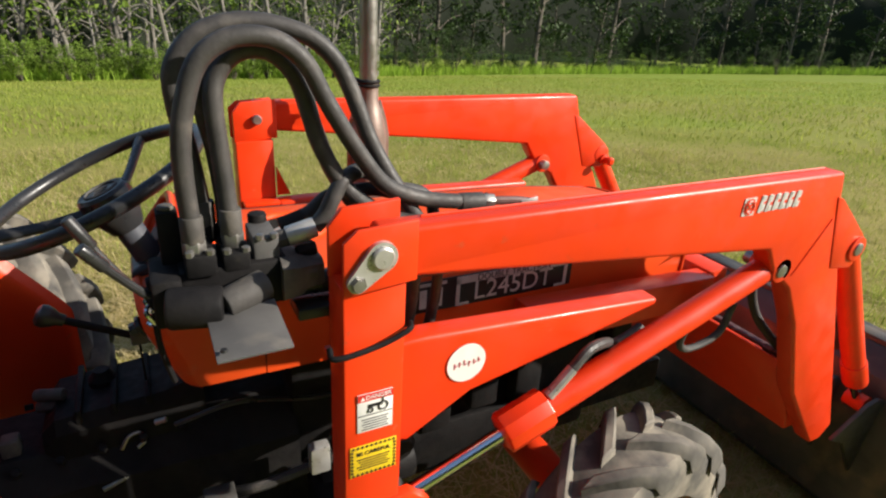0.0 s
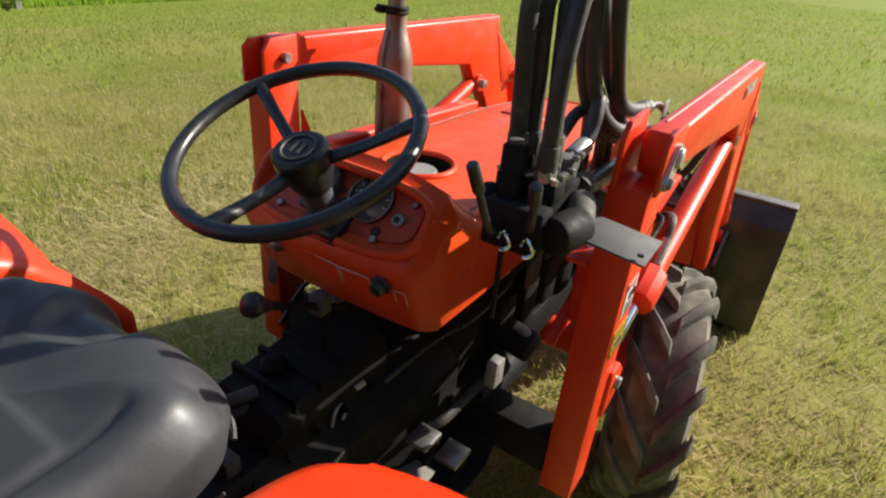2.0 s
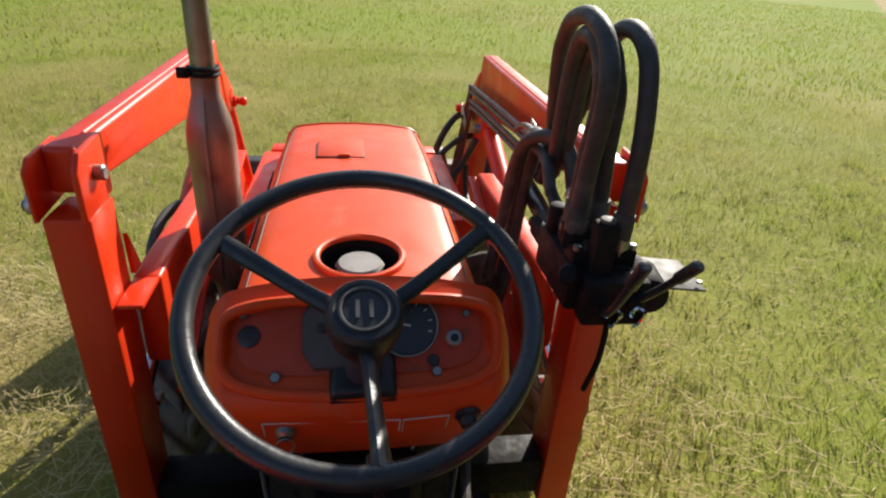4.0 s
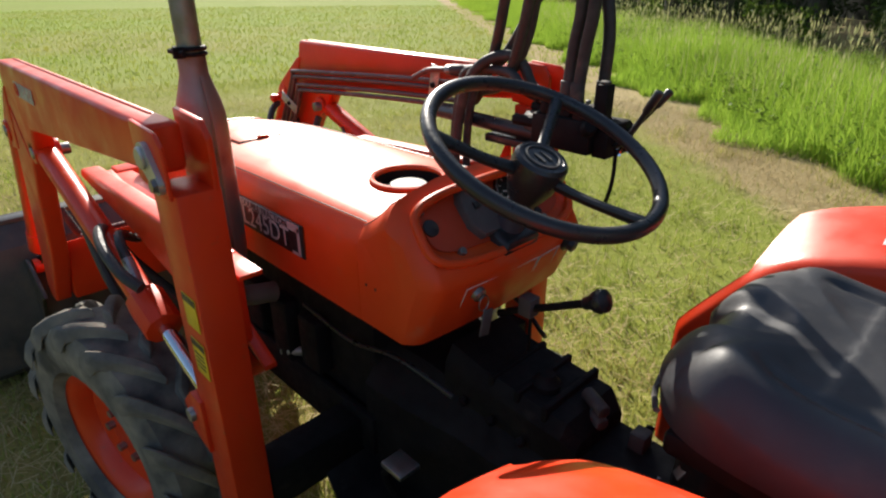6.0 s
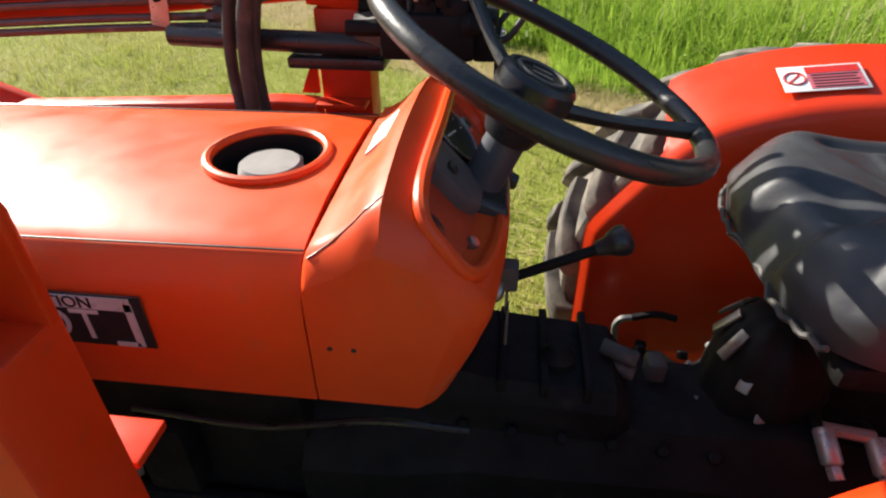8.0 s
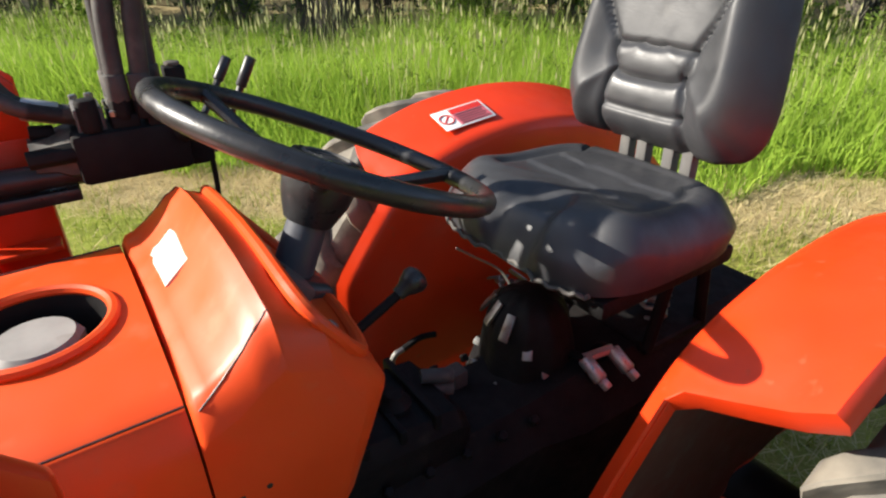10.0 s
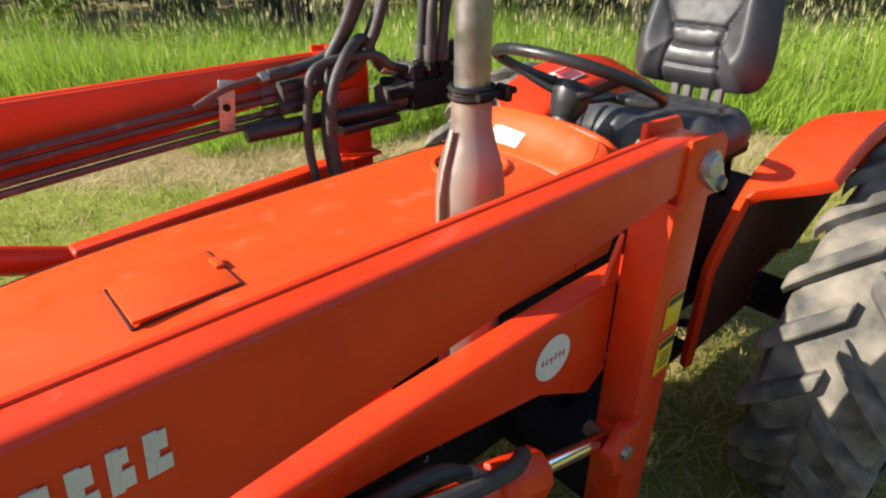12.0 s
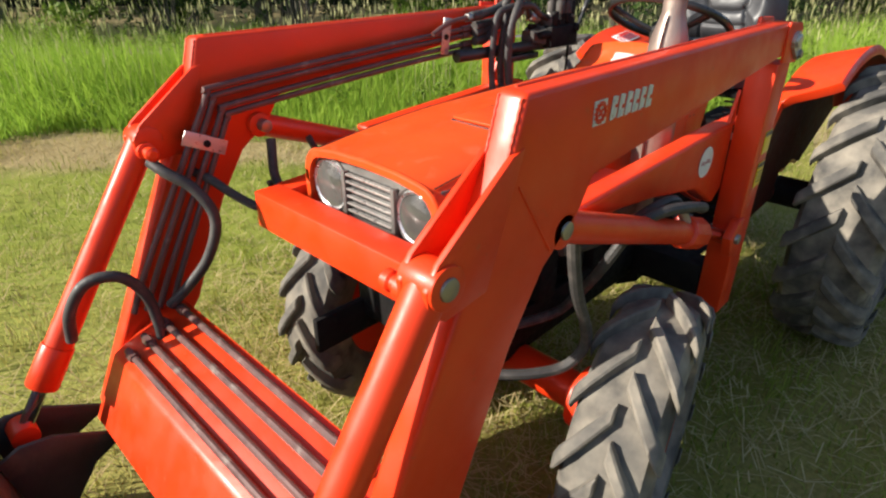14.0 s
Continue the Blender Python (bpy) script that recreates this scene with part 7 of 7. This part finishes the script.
def woods():
    random.seed(11)
    leafy = [tree("leafy_tree", "leafy dark green tree in the woods beside the field", 9.5, 0.25, M_LEAF, 1),
             tree("leafy_tree", "broad leafy dark green tree in the woods beside the field", 8.0, 0.2, M_LEAF, 2),
             tree("leafy_tree", "tall leafy green tree in the woods beside the field", 11.5, 0.3, M_LEAF, 3)]
    thin = [tree("thin_tree", "thin pale grey tree with sparse leaves at the field edge", 7.0, 0.3, M_LEAF2, 4, 5, 0.16, M_PALEBARK),
            tree("thin_tree", "slender leaning grey tree with few leaves", 6.0, 0.3, M_LEAF2, 5, 4, -0.2, M_PALEBARK),
            tree("thin_tree", "tall bare grey tree in the brush at the field edge", 8.5, 0.25, M_LEAF2, 9, 3, 0.08, M_PALEBARK)]
    bushes = [shrub("shrub", "leafy green shrub at the edge of the woods", 1.7, M_LEAF, 6),
              shrub("shrub", "bright yellow-green leafy shrub at the edge of the woods", 1.4, M_LEAF2, 7),
              shrub("shrub", "low spreading dark green shrub under the trees", 2.1, M_LEAF, 8)]
    spots = [along(s + random.uniform(-.7, .7), d + random.uniform(-.8, .8)) for d, n, a, b in ((4.8, 24, -14, 44), (7.5, 22, -15, 48), (11, 18, -16, 55))
             for s in np.linspace(a, b, n)]
    plant(leafy, spots, "trees in the woods")
    low = [along(s + random.uniform(-.5, .5), d + random.uniform(-.6, .6)) for d, n in ((3.7, 32), (5.2, 28), (7.5, 22)) for s in np.linspace(-13, 36, n)]
    plant(bushes, low, "shrubs along the woods")
    far = []
    for i in range(40):
        a = radians(8 + 104 * i / 39 + random.uniform(-1, 1))
        r = 31 + 34 * max(0, math.cos(a)) ** 2 + random.uniform(0, 7)
        far.append((r * math.cos(a), r * math.sin(a)))
    plant(leafy, [p for p in far if math.atan2(p[1], p[0]) < 1.15], "trees in the woods")
    plant(thin, [p for p in far if math.atan2(p[1], p[0]) >= 1.1] + [(-6 + 0.62 * i + random.uniform(-.4, .4), 29.5 + random.uniform(-.8, 5)) for i in range(34)],
          "thin trees at the field edge")
    plant(leafy, [(-10 + 3.4 * i, 36 + random.uniform(-1, 3)) for i in range(9)], "trees in the woods")
    brush = []
    for i in range(110):
        a = radians(6 + 110 * i / 109)
        r = 28.8 + 34 * max(0, math.cos(a)) ** 2 + random.uniform(-1.0, 2.0)
        brush.append((r * math.cos(a), r * math.sin(a)))
    plant(bushes, [p for p in brush if p[0] > 0.45 * p[1]], "shrubs along the woods")
    plant([bushes[1]], [p for p in brush if p[0] <= 0.45 * p[1]] + [(-7 + 0.8 * i, 27.6 + random.uniform(-.5, .8)) for i in range(24)], "shrubs along the woods")


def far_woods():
    """A dark sheet that paints the shade deep in the woods round the field."""
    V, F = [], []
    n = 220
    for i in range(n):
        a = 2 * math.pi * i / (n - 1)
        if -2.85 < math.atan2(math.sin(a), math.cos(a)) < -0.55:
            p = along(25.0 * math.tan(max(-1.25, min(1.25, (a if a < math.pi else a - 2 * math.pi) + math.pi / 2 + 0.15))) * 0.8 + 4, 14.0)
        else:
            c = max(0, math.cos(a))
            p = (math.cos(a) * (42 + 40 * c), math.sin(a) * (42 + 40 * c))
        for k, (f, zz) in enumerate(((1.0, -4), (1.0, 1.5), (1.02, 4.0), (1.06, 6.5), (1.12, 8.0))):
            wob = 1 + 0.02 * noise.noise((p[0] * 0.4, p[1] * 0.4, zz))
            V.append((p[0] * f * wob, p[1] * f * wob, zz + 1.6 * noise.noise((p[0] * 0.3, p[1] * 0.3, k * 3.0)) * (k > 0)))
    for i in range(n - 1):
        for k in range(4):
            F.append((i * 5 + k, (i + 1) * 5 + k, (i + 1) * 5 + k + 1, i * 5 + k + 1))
    mesh_thing("backdrop", V, F, M_WOODSHADE, "dark green sheet that paints the shade deep in the woods round the field", "woods", "structure", True)


mown_grass()
cut_hay()
edge_grass()
tall_grass()
weeds()
woods()
far_woods()
